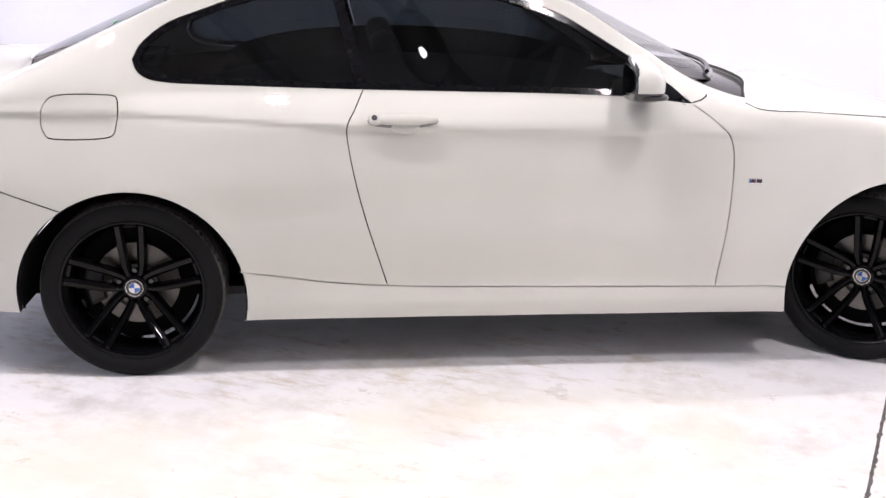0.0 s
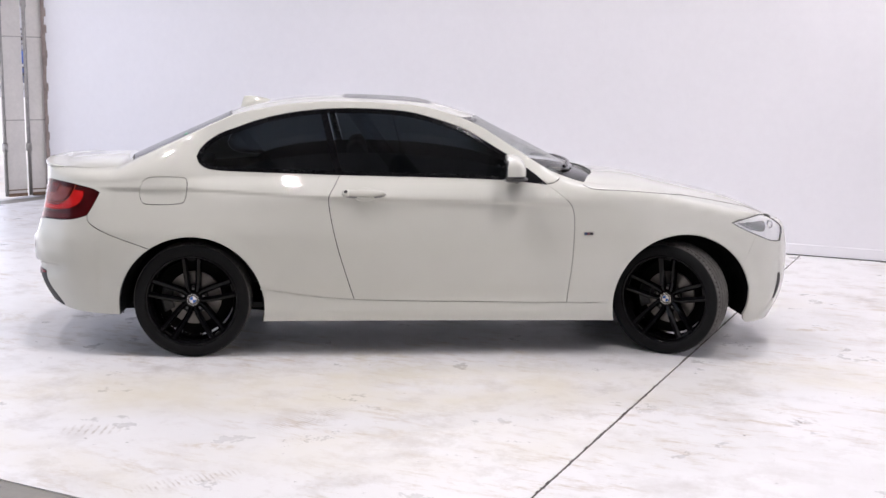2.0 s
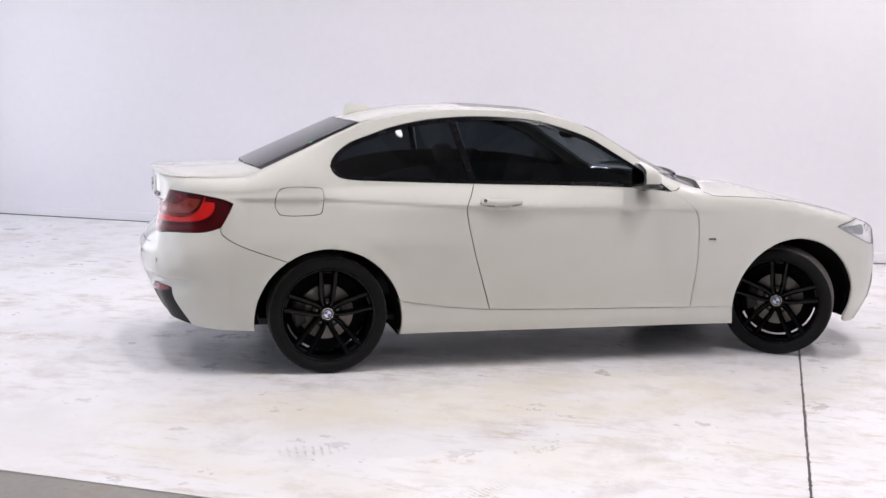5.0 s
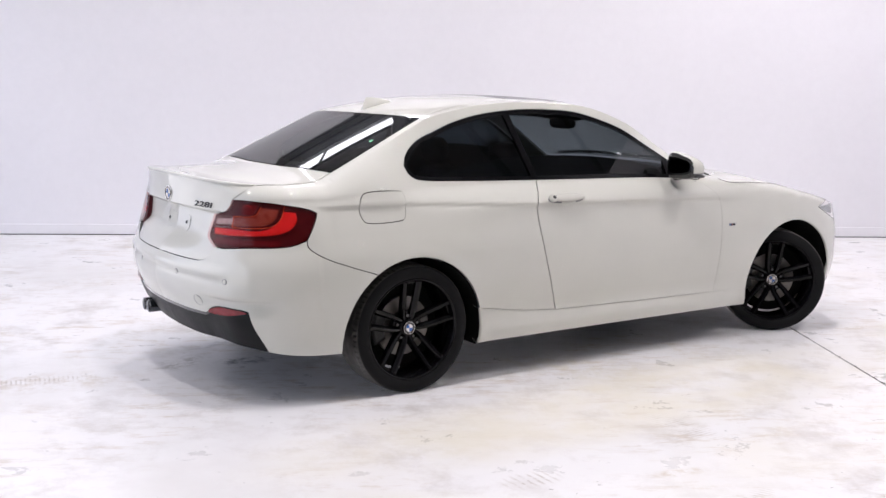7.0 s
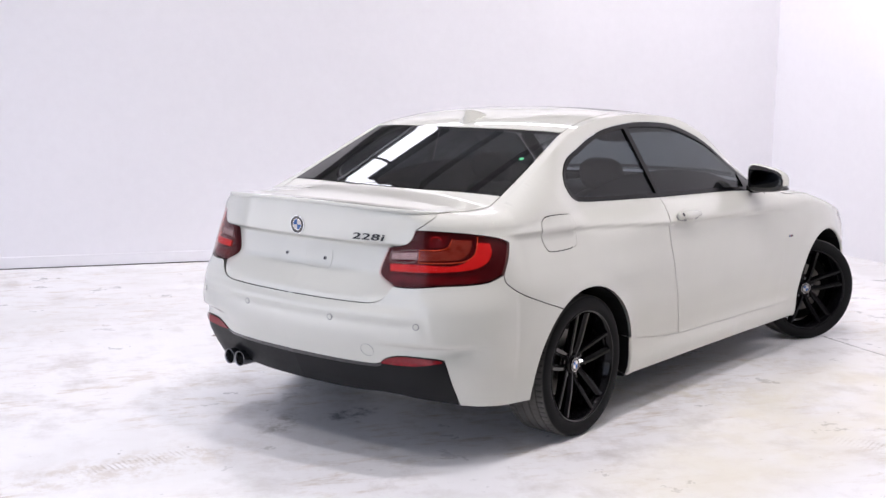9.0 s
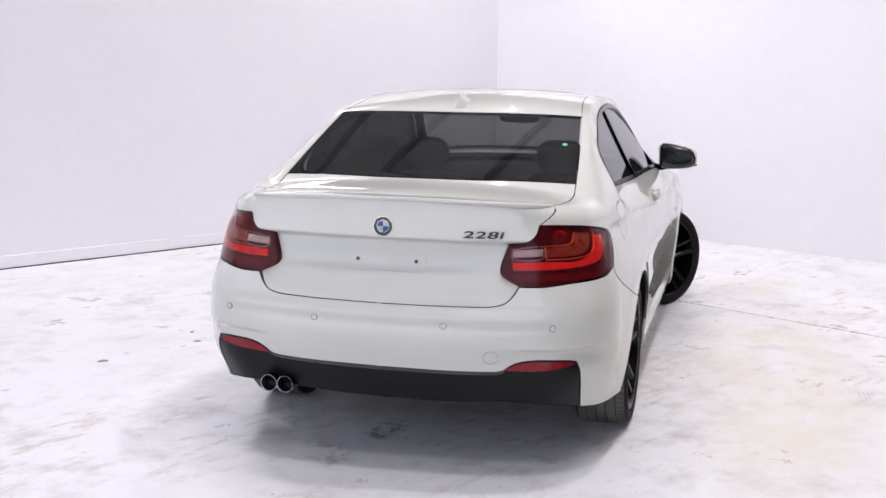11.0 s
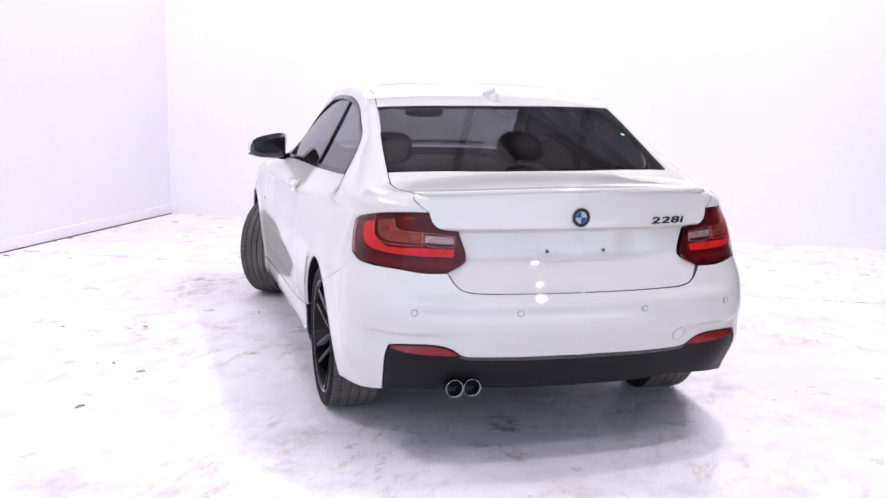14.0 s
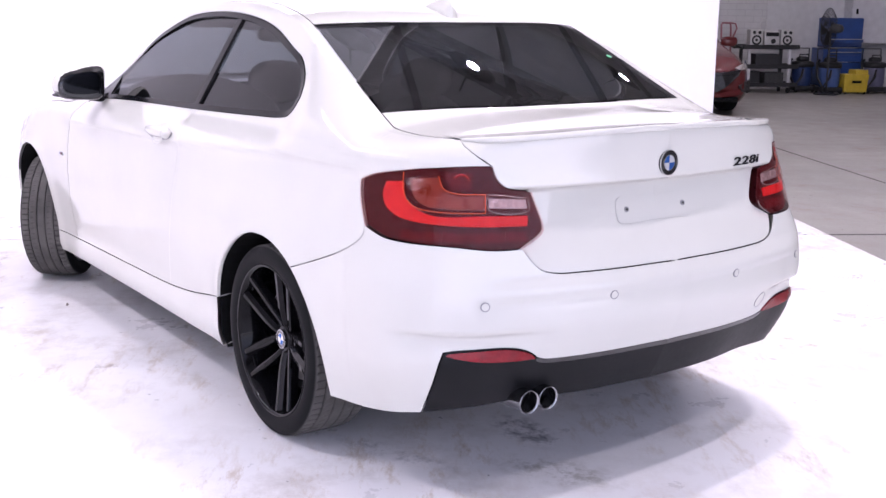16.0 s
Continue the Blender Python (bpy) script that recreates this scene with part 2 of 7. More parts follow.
WHITE_WALL = wall_paint("white_painted_panel", (0.84, 0.83, 0.86), 0.05)
GREY_WALL = wall_paint("grey_painted_wall", (0.36, 0.36, 0.36), 0.12)


def block_paint(name, colour):
    """Painted block wall: faint courses under worn paint."""
    m = Mat(name, colour, 0.6)
    at = m.coords()
    sep_ = m.node("ShaderNodeSeparateXYZ")
    m.link(at, sep_.inputs[0])
    flat = m.node("ShaderNodeCombineXYZ")
    m.link(sep_.outputs[1], flat.inputs[0])
    m.link(sep_.outputs[2], flat.inputs[1])
    brick = m.node("ShaderNodeTexBrick", Scale=1.0)
    brick.inputs["Brick Width"].default_value, brick.inputs["Row Height"].default_value, brick.inputs["Mortar Size"].default_value = 0.34, 0.115, 0.008
    brick.inputs["Color1"].default_value, brick.inputs["Color2"].default_value, brick.inputs["Mortar"].default_value = (1, 1, 1, 1), (0.965, 0.965, 0.965, 1), (0.86, 0.86, 0.865, 1)
    m.link(flat.outputs[0], brick.inputs["Vector"])
    wear = m.ramp(m.math("ADD", m.math("MULTIPLY", m.noise(0.8, 5, 0.6, at), 0.6), m.math("MULTIPLY", m.noise(12.0, 4, 0.6, at), 0.4)), [(0.32, tuple(v * 0.86 for v in colour)), (0.62, colour)])
    m.out(m.mix(1.0, wear, brick.outputs["Color"], "MULTIPLY"))
    m.bump(brick.outputs["Fac"], -0.15, 0.004)
    return m.m


BLOCK_WALL = block_paint("painted_block_wall", (0.50, 0.495, 0.49))
STEEL_ROOF = simple("roof_sheet", (0.74, 0.74, 0.75), 0.6, worn=0.2, scale=2)
ROOF_STEEL = simple("roof_steel", (0.40, 0.40, 0.41), 0.6, worn=0.2, scale=5)
GALV = simple("painted_steel_leaf", (0.68, 0.66, 0.64), 0.42, worn=0.12, scale=2.5, bump=0.03)


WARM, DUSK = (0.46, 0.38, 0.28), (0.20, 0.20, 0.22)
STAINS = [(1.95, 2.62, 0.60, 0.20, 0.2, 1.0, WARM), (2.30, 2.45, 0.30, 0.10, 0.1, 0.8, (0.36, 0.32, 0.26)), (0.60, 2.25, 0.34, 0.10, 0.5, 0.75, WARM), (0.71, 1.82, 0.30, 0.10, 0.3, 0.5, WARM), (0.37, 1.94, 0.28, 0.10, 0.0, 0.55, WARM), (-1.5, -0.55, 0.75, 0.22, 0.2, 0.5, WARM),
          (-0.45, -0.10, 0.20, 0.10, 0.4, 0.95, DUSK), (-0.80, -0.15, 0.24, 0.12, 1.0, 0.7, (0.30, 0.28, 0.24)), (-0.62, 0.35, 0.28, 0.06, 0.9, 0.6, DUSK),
          (3.38, 1.68, 0.22, 0.08, 0.5, 0.8, WARM), (3.29, 0.70, 0.22, 0.09, 0.4, 0.7, WARM), (1.45, -0.35, 0.75, 0.30, -0.5, 0.45, (0.60, 0.55, 0.42)), (0.4, -1.5, 0.8, 0.35, 0.3, 0.35, (0.58, 0.54, 0.46)),
          (1.43, -1.89, 0.16, 0.05, 0.3, 0.7, WARM), (2.18, 0.05, 0.5, 0.2, -0.4, 0.35, (0.55, 0.5, 0.4)), (-1.9, 2.2, 0.7, 0.25, 0.6, 0.4, (0.55, 0.5, 0.44))]
TREADS = [(0.84, -1.95, 0.16, 0.09, 0.5, 9.0), (1.60, -1.35, 0.36, 0.09, 1.3, 16.0), (1.60, -2.25, 0.30, 0.06, 1.0, 14.0), (1.60, -1.30, 0.30, 0.10, -1.0, 15.0), (3.61, -0.33, 0.10, 0.06, 0.8, 8.0), (-1.45, -0.50, 0.34, 0.08, 0.3, 14.0)]

VEILS = [(1.65, -0.78, 2.0, 0.55, 0.54, 0.8), (0.4, -1.5, 0.9, 0.5, 0.5, 0.5), (3.7, 0.6, 0.8, 0.45, 0.5, 0.6), (2.2, -1.5, 1.3, 0.4, 0.6, 0.4), (0.9, -2.3, 1.2, 0.2, -0.2, 0.5), (2.7, 2.2, 0.8, 0.4, 0.6, 0.4), (0.2, 0.4, 0.7, 0.3, 0.5, 0.4)]


def placed(m, at, x, y, lx, ly, turn):
    n = m.node("ShaderNodeMapping")
    n.vector_type = "TEXTURE"
    n.inputs["Location"].default_value, n.inputs["Rotation"].default_value = (x, y, 0), (0, 0, turn)
    n.inputs["Scale"].default_value = (1, 1, 1)
    m.link(at, n.inputs[0])
    return n.outputs[0]


def patch(m, at, x, y, lx, ly, turn):
    """1 in the middle of an oval, 0 at its rim."""
    n = m.node("ShaderNodeMapping")
    n.vector_type = "TEXTURE"
    n.inputs["Location"].default_value, n.inputs["Rotation"].default_value, n.inputs["Scale"].default_value = (x, y, 0), (0, 0, turn), (lx, ly, 1)
    m.link(at, n.inputs[0])
    r = m.t.nodes.new("ShaderNodeVectorMath")
    r.operation = "LENGTH"
    m.link(n.outputs[0], r.inputs[0])
    return m.grey(r.outputs["Value"], 1.0, 0.45)


def floor_material():
    """White floor paint on concrete: worn to grey in patches, with scuffs, tyre smears and specks."""
    m = Mat("white_floor_paint", (0.8, 0.8, 0.8), 0.4)
    at = m.coords()
    big = m.noise(0.55, 6, 0.62, at)
    mid = m.noise(2.6, 8, 0.7, at)
    fine = m.noise(16.0, 6, 0.7, at)
    base = m.ramp(big, [(0.3, (0.70, 0.69, 0.68)), (0.5, (0.80, 0.795, 0.80)), (0.62, (0.80, 0.79, 0.79)), (0.8, (0.72, 0.69, 0.63))])
    # broad grey wear
    wear = m.math("MULTIPLY", m.grey(mid, 0.50, 0.66), m.grey(big, 0.38, 0.58))
    c = m.mix(m.math("MULTIPLY", wear, 0.75), base, (0.50, 0.47, 0.44))
    # warm scuffs
    stretch = m.node("ShaderNodeMapping")
    stretch.inputs["Scale"].default_value = (2.0, 6.5, 1)
    stretch.inputs["Rotation"].default_value = (0, 0, 0.5)
    m.link(at, stretch.inputs[0])
    scuff = m.noise(1.7, 9, 0.78, stretch.outputs[0])
    s2 = m.math("MULTIPLY", m.grey(scuff, 0.52, 0.64), m.grey(m.noise(0.9, 3, 0.5, at), 0.42, 0.56))
    c = m.mix(m.math("MULTIPLY", s2, 0.75), c, (0.50, 0.42, 0.33))
    # marks with a place of their own: (x, y, length, width, turn, strength, dark or warm)
    ragged = m.noise(9.0, 6, 0.75, at)
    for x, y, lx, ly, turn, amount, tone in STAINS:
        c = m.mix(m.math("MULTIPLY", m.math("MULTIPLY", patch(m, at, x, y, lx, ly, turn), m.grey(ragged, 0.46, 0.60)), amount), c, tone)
    # prints of tyre treads
    for x, y, lx, ly, turn, bars in TREADS:
        p = placed(m, at, x, y, lx, ly, turn)
        wave = m.node("ShaderNodeTexWave", Scale=bars, Distortion=1.2, Detail=2.0)
        wave.bands_direction = "X"
        m.link(p, wave.inputs["Vector"])
        f = m.math("MULTIPLY", m.grey(wave.outputs["Fac"], 0.62, 0.85), m.math("MULTIPLY", patch(m, at, x, y, lx, ly, turn), m.grey(m.noise(14.0, 4, 0.7, at), 0.42, 0.56)))
        c = m.mix(m.math("MULTIPLY", f, 0.55), c, (0.34, 0.29, 0.24))
    # broad yellowish veils where the paint has aged
    for x, y, lx, ly, turn, amount in VEILS:
        c = m.mix(m.math("MULTIPLY", m.math("MULTIPLY", patch(m, at, x, y, lx, ly, turn), m.grey(m.noise(1.8, 5, 0.6, at), 0.30, 0.62)), amount), c, (0.73, 0.69, 0.58))
    # small dark specks
    speck = m.math("MULTIPLY", m.grey(m.noise(26.0, 3, 0.5, at), 0.70, 0.76), m.grey(m.noise(3.1, 3, 0.5, at), 0.48, 0.60))
    c = m.mix(m.math("MULTIPLY", speck, 0.8), c, (0.14, 0.13, 0.12))
    m.out(c)
    m.out(m.grey(mid, 0.3, 0.7, 0.22, 0.5), "Roughness")
    m.bump(m.math("ADD", m.math("MULTIPLY", mid, 0.5), m.math("MULTIPLY", fine, 0.5)), 0.12, 0.004)
    return m.m


FLOOR_WHITE = floor_material()


def concrete_material(name, colour):
    m = Mat(name, colour, 0.5)
    at = m.coords()
    big, mid, fine = m.noise(0.4, 5, 0.6, at), m.noise(3.0, 7, 0.7, at), m.noise(40, 4, 0.6, at)
    f = m.math("ADD", m.math("MULTIPLY", big, 0.45), m.math("ADD", m.math("MULTIPLY", mid, 0.4), m.math("MULTIPLY", fine, 0.15)))
    c = m.ramp(f, [(0.36, tuple(v * 0.66 for v in colour)), (0.48, colour), (0.62, tuple(min(1, v * 1.3) for v in colour))])
    c = m.mix(m.math("MULTIPLY", m.math("MULTIPLY", m.grey(m.noise(1.5, 7, 0.72, at), 0.53, 0.66), m.grey(m.noise(7.0, 6, 0.7, at), 0.4, 0.6)), 0.5), c, tuple(v * k for v, k in zip(colour, (0.92, 0.70, 0.55))))
    c = m.mix(m.math("MULTIPLY", m.grey(m.noise(22.0, 3, 0.5, at), 0.68, 0.76), 0.7), c, tuple(v * 0.3 for v in colour))
    m.out(c)
    m.out(m.grey(mid, 0.3, 0.7, 0.32, 0.6), "Roughness")
    m.bump(fine, 0.08, 0.003)
    return m.m


CONCRETE = concrete_material("grey_concrete", (0.235, 0.224, 0.202))
YARD = concrete_material("pale_yard_concrete", (0.60, 0.59, 0.58))


def setting(name, bm, material, label, m=ROOM):
    ob = part(name, bm, material, None, label, m=m)
    return tagged(ob, kind="structure", category="setting")


WALL_N = 4.74         # long white wall
WALL_E = 5.47         # white wall before the car's nose
PAINT_EDGE = -2.57    # edge of the white floor paint
DOOR_W = -6.30        # plane of the great door
HALL_E, HALL_S = 17.2, -15.0

setting("ground", boxed(-60, 60, -60, 60, -0.30, -0.012), YARD, "pale concrete yard outside the hall")
setting("floor", boxed(DOOR_W, HALL_E, HALL_S, 11, -0.2, -0.004), CONCRETE, "worn grey concrete floor of the hall")
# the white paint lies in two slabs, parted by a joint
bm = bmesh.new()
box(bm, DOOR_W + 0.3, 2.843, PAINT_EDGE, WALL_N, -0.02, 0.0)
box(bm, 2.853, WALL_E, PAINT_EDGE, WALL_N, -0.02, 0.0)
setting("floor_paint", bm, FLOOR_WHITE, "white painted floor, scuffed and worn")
JOINT = simple("joint_dirt", (0.10, 0.09, 0.085), 0.9, worn=0.5, scale=30)
setting("floor_joint", boxed(2.840, 2.856, PAINT_EDGE, WALL_N, -0.015, -0.0025), JOINT, "dirty joint across the painted floor")
CRUMB = simple("floor_crumb", (0.30, 0.27, 0.24), 0.8, worn=0.3, scale=60)
crumbs = random.Random(11)
for x, y, r in ((2.58, 4.60, 0.05), (3.57, 4.67, 0.055), (3.36, 4.68, 0.025), (-0.09, 2.00, 0.026), (-0.19, 1.79, 0.034), (0.69, 2.27, 0.028), (-0.79, 1.74, 0.04), (1.27, 1.82, 0.022), (0.54, 2.72, 0.022)):
    bm = bmesh.new()
    low, high = [], []
    turn_ = crumbs.uniform(0, 3)
    for k in range(8):
        a = k * math.tau / 8
        q = r * crumbs.uniform(0.65, 1.0)
        px, py = q * math.cos(a), q * 0.38 * math.sin(a)
        c_, s_ = math.cos(turn_), math.sin(turn_)
        low.append(bm.verts.new((px * c_ - py * s_, px * s_ + py * c_, 0.0)))
        high.append(bm.verts.new(((px * c_ - py * s_) * 0.7, (px * s_ + py * c_) * 0.7, 0.004 + 0.004 * crumbs.random())))
    bm.faces.new(high)
    for k in range(8):
        bm.faces.new((low[k], low[(k + 1) % 8], high[(k + 1) % 8], high[k]))
    tagged(part("floor_debris", bm, CRUMB, None, "small dry scrap lying on the white floor", m=ROOM @ pose(x, y, 0.0004)), category="debris", group="scraps on the floor")
rng = random.Random(5)
for x in (2.8425, 2.8535):
    bm = bmesh.new()
    for k in range(150):
        y = PAINT_EDGE + 0.02 + k * (WALL_N - PAINT_EDGE - 0.04) / 150 + rng.uniform(-0.012, 0.012)
        if rng.random() < 0.62:
            w, l = rng.uniform(0.001, 0.0055), rng.uniform(0.008, 0.03)
            top = [bm.verts.new((x + (w if i % 2 == 0 else w * 0.6) * math.cos(i * math.tau / 6), y + l * math.sin(i * math.tau / 6), 0.0006)) for i in range(6)]
            bm.faces.new(top)
    tagged(part("joint_chips", bm, JOINT, None, "chipped dirty edge of the floor joint", m=ROOM), category="floor wear", kind="stuff")
bm = bmesh.new()
box(bm, 2.840, 2.856, HALL_S, PAINT_EDGE, -0.015, 0.0)
box(bm, DOOR_W, HALL_E, -4.02, -4.008, -0.015, 0.0)
setting("floor_joint_2", bm, JOINT, "sawn joint in the grey floor")
setting("wall_north", boxed(DOOR_W + 0.1, WALL_E + 0.12, WALL_N, WALL_N + 0.15, -0.2, 3.3), WHITE_WALL, "long white painted wall")
setting("wall_east", boxed(WALL_E, WALL_E + 0.12, PAINT_EDGE - 0.05, WALL_N, -0.2, 3.7), WHITE_WALL, "white partition wall, ends in the open hall")
setting("baseboard", boxed(DOOR_W + 0.25, WALL_E, WALL_N - 0.02, WALL_N, 0.0, 0.10, 0.004), WHITE_WALL, "white kick board along the wall")
# black strip stands in for the shadow line at the foot of the kick board
bm = bmesh.new()
box(bm, DOOR_W + 0.25, WALL_E - 0.02, WALL_N - 0.026, WALL_N - 0.019, 0.0, 0.007)
setting("trim", bm, DARK, "dark strip standing in for the shadow line at the foot of the white wall")
setting("wall_far", boxed(HALL_E, HALL_E + 0.2, HALL_S, 11, -0.2, ROOF_Z), BLOCK_WALL, "pale grey painted block wall of the workshop")
setting("wall_south", boxed(DOOR_W, HALL_E, HALL_S - 0.2, HALL_S, -0.2, ROOF_Z), GREY_WALL, "grey wall of the hall")
setting("wall_north_far", boxed(DOOR_W, HALL_E, 11, 11.2, -0.2, ROOF_Z), GREY_WALL, "grey wall of the hall")
# west wall with the wide door opening
bm = bmesh.new()
box(bm, DOOR_W - 0.2, DOOR_W, HALL_S, -10.6, -0.2, ROOF_Z)
box(bm, DOOR_W - 0.2, DOOR_W, -10.6, WALL_N, 4.6, ROOF_Z)
box(bm, DOOR_W - 0.2, DOOR_W, WALL_N + 0.05, 11.2, -0.2, ROOF_Z)
setting("wall_west", bm, GREY_WALL, "grey wall with a wide door opening")
# roof in strips between the skylights
bm = bmesh.new()
xs = sorted({DOOR_W - 0.2, HALL_E + 0.2} | {v for bx, by, wx, wy in SKYLIGHTS for v in (bx - wx / 2, bx + wx / 2)})
for x0, x1 in zip(xs, xs[1:]):
    mid = (x0 + x1) / 2
    spans = sorted((by - wy / 2, by + wy / 2) for bx, by, wx, wy in SKYLIGHTS if abs(mid - bx) < wx / 2)
    y = HALL_S - 0.2
    for a, b in spans + [(11.2, 11.2)]:
        if a > y:
            box(bm, x0, x1, y, a, ROOF_Z, ROOF_Z + 0.1)
        y = b
setting("ceiling", bm, STEEL_ROOF, "grey sheet roof of the hall with skylights")
# opaque panels added above the skylight lamps, so that no sun falls in
SUN_COVER = simple("opaque_cover_sheet", (0.75, 0.77, 0.78), 0.4, worn=0.05, scale=3)
for bx, by, wx, wy in SKYLIGHTS:
    tagged(part("skylight_sun_cover", boxed(bx - wx / 2 - 0.1, bx + wx / 2 + 0.1, by - wy / 2 - 0.1, by + wy / 2 + 0.1, ROOF_Z + 0.12, ROOF_Z + 0.14), SUN_COVER, None, "opaque white panel added over a skylight lamp to keep the sun out", m=ROOM), category="skylight", group="skylights", kind="structure")
for bx in (-0.95, 4.75, 10.45, 16.15):
    bm = bmesh.new()
    box(bm, bx - 0.09, bx + 0.09, HALL_S, 11, ROOF_Z - 0.75, ROOF_Z - 0.63)
    box(bm, bx - 0.09, bx + 0.09, HALL_S, 11, ROOF_Z - 0.16, ROOF_Z - 0.04)
    n = 22
    for k in range(n):
        y0, y1 = HALL_S + k * (11 - HALL_S) / n, HALL_S + (k + 1) * (11 - HALL_S) / n
        za, zb = (ROOF_Z - 0.66, ROOF_Z - 0.12) if k % 2 else (ROOF_Z - 0.12, ROOF_Z - 0.66)
        tube(bm, [(bx, y0, za), (bx, y1, zb)], 0.035, 6)
    tagged(part("roof_truss", bm, ROOF_STEEL, None, "grey steel lattice truss under the roof", m=ROOM), category="truss", group="roof trusses", kind="structure")
bm = bmesh.new()
for k in range(18):
    y = HALL_S + 0.7 + k * 1.5
    box(bm, DOOR_W, HALL_E, y - 0.045, y + 0.045, ROOF_Z - 0.15, ROOF_Z + 0.0)
for k in range(9):
    box(bm, -5.1 + k * 1.3, -5.05 + k * 1.3, 6.95, 8.05, ROOF_Z - 0.05, ROOF_Z - 0.005)
tagged(part("purlins", bm, ROOF_STEEL, None, "thin steel purlins under the roof sheet", m=ROOM), category="purlins", kind="structure")
LAMP_BODY = simple("high_bay_housing", (0.35, 0.35, 0.35), 0.4, 0.7, worn=0.2)
for bx, by in HIGH_BAYS + DARK_BAYS:
    hb = thing("high_bay_lamp", "round metal high bay lamp hanging from the roof", "ceiling lamp", ROOM @ pose(bx, by, ROOF_Z - 0.62), "high bay lamps")
    bm = bmesh.new()
    revolve(bm, [(0.04, 0.12), (0.09, 0.02), (0.12, -0.05), (0.26, -0.20), (0.265, -0.21), (0.25, -0.195), (0.11, -0.04), (0.03, 0.0)], 32, "Z")
    part("shade", bm, LAMP_BODY, hb, smooth=True)
    bm = bmesh.new()
    tube(bm, [(0, 0, 0.1), (0, 0, 0.6)], 0.012)
    part("rod", bm, LAMP_BODY, hb)

# ---------------------------------------------------------------- the coupe: surface
# The body is one smooth skin: s runs round its plan (s = x along the flank), z up; the top is a height over (x, y).


def monotone(xs, ys):
    """A smooth curve through knots that never overshoots."""
    xs, ys = np.array(xs, float), np.array(ys, float)
    h, d = np.diff(xs), np.diff(ys) / np.diff(xs)
    m = np.zeros(len(xs))
    m[0], m[-1] = d[0], d[-1]
    for i in range(1, len(xs) - 1):
        if d[i - 1] * d[i] > 0:
            w1, w2 = 2 * h[i] + h[i - 1], h[i] + 2 * h[i - 1]
            m[i] = (w1 + w2) / (w1 / d[i - 1] + w2 / d[i])

    def at(x):
        x = np.clip(np.asarray(x, float), xs[0], xs[-1])
        i = np.clip(np.searchsorted(xs, x) - 1, 0, len(xs) - 2)
        t = (x - xs[i]) / h[i]
        return (ys[i] * (1 + 2 * t) * (1 - t) ** 2 + h[i] * m[i] * t * (1 - t) ** 2
                + ys[i + 1] * t * t * (3 - 2 * t) + h[i] * m[i + 1] * t * t * (t - 1))
    return at


def spline(points, step=0.012):
    """A dense polyline through points."""
    p = np.array(points, float)
    if len(p) == 2:
        n = max(2, int(np.linalg.norm(p[1] - p[0]) / step))
        return p[0] + (p[1] - p[0]) * np.linspace(0, 1, n + 1)[:, None]
    q = np.vstack([2 * p[0] - p[1], p, 2 * p[-1] - p[-2]])
    out = []
    for i in range(1, len(q) - 2):
        p0, p1, p2, p3 = q[i - 1:i + 3]
        d = [max(1e-6, np.linalg.norm(b - a) ** 0.5) for a, b in ((p0, p1), (p1, p2), (p2, p3))]
        m1 = (p2 - p1) + d[1] * ((p1 - p0) / d[0] - (p2 - p0) / (d[0] + d[1]))
        m2 = (p2 - p1) + d[1] * ((p3 - p2) / d[2] - (p3 - p1) / (d[1] + d[2]))
        n = max(2, int(np.linalg.norm(p2 - p1) / step))
        for t in np.linspace(0, 1, n, endpoint=False):
            out.append((2 * t ** 3 - 3 * t * t + 1) * p1 + (t ** 3 - 2 * t * t + t) * m1 + (3 * t * t - 2 * t ** 3) * p2 + (t ** 3 - t * t) * m2)
    out.append(p[-1])
    return np.array(out)


def smooth01(v, a, b):
    t = np.clip((np.asarray(v, float) - a) / (b - a), 0, 1)
    return t * t * (3 - 2 * t)


# plan of the widest line, from the middle of the tail round to the middle of the nose
PLAN = spline([(-0.986, 0), (-0.973, 0.25), (-0.940, 0.45), (-0.882, 0.632), (-0.811, 0.722), (-0.70, 0.797), (-0.58, 0.839), (-0.40, 0.868), (0.0, 0.879), (0.6, 0.877),
               (1.2, 0.874), (2.0, 0.878), (2.7, 0.884), (2.92, 0.876), (3.11, 0.847), (3.275, 0.772), (3.402, 0.628), (3.474, 0.41), (3.503, 0.20), (3.512, 0)], 0.01)
PLAN_S = np.concatenate([[0], np.cumsum(np.linalg.norm(np.diff(PLAN, axis=0), axis=1))])
PLAN_S -= np.interp(1.2, PLAN[:, 0], PLAN_S) - 1.2
tang = np.gradient(PLAN, axis=0)
tang /= np.linalg.norm(tang, axis=1)[:, None]
for _ in range(6):
    tang[1:-1] = (tang[:-2] + tang[1:-1] + tang[2:]) / 3
PLAN_N = np.stack([tang[:, 1], -tang[:, 0]], 1)      # towards the inside
PLAN_N[0], PLAN_N[-1] = (1, 0), (-1, 0)
S_TAIL, S_NOSE = PLAN_S[0], PLAN_S[-1]


def R(y):
    """s of a place on the tail, by its distance from the middle."""
    k = PLAN[:, 0] < 0.0
    return float(np.interp(y, PLAN[k, 1], PLAN_S[k]))


def SX(x):
    """s of a place on the flank or the corners, by its x."""
    return float(np.interp(x, PLAN[:, 0], PLAN_S))


def plan(s):
    s = np.asarray(s, float)
    return [np.interp(s, PLAN_S, c) for c in (PLAN[:, 0], PLAN[:, 1], PLAN_N[:, 0], PLAN_N[:, 1])]


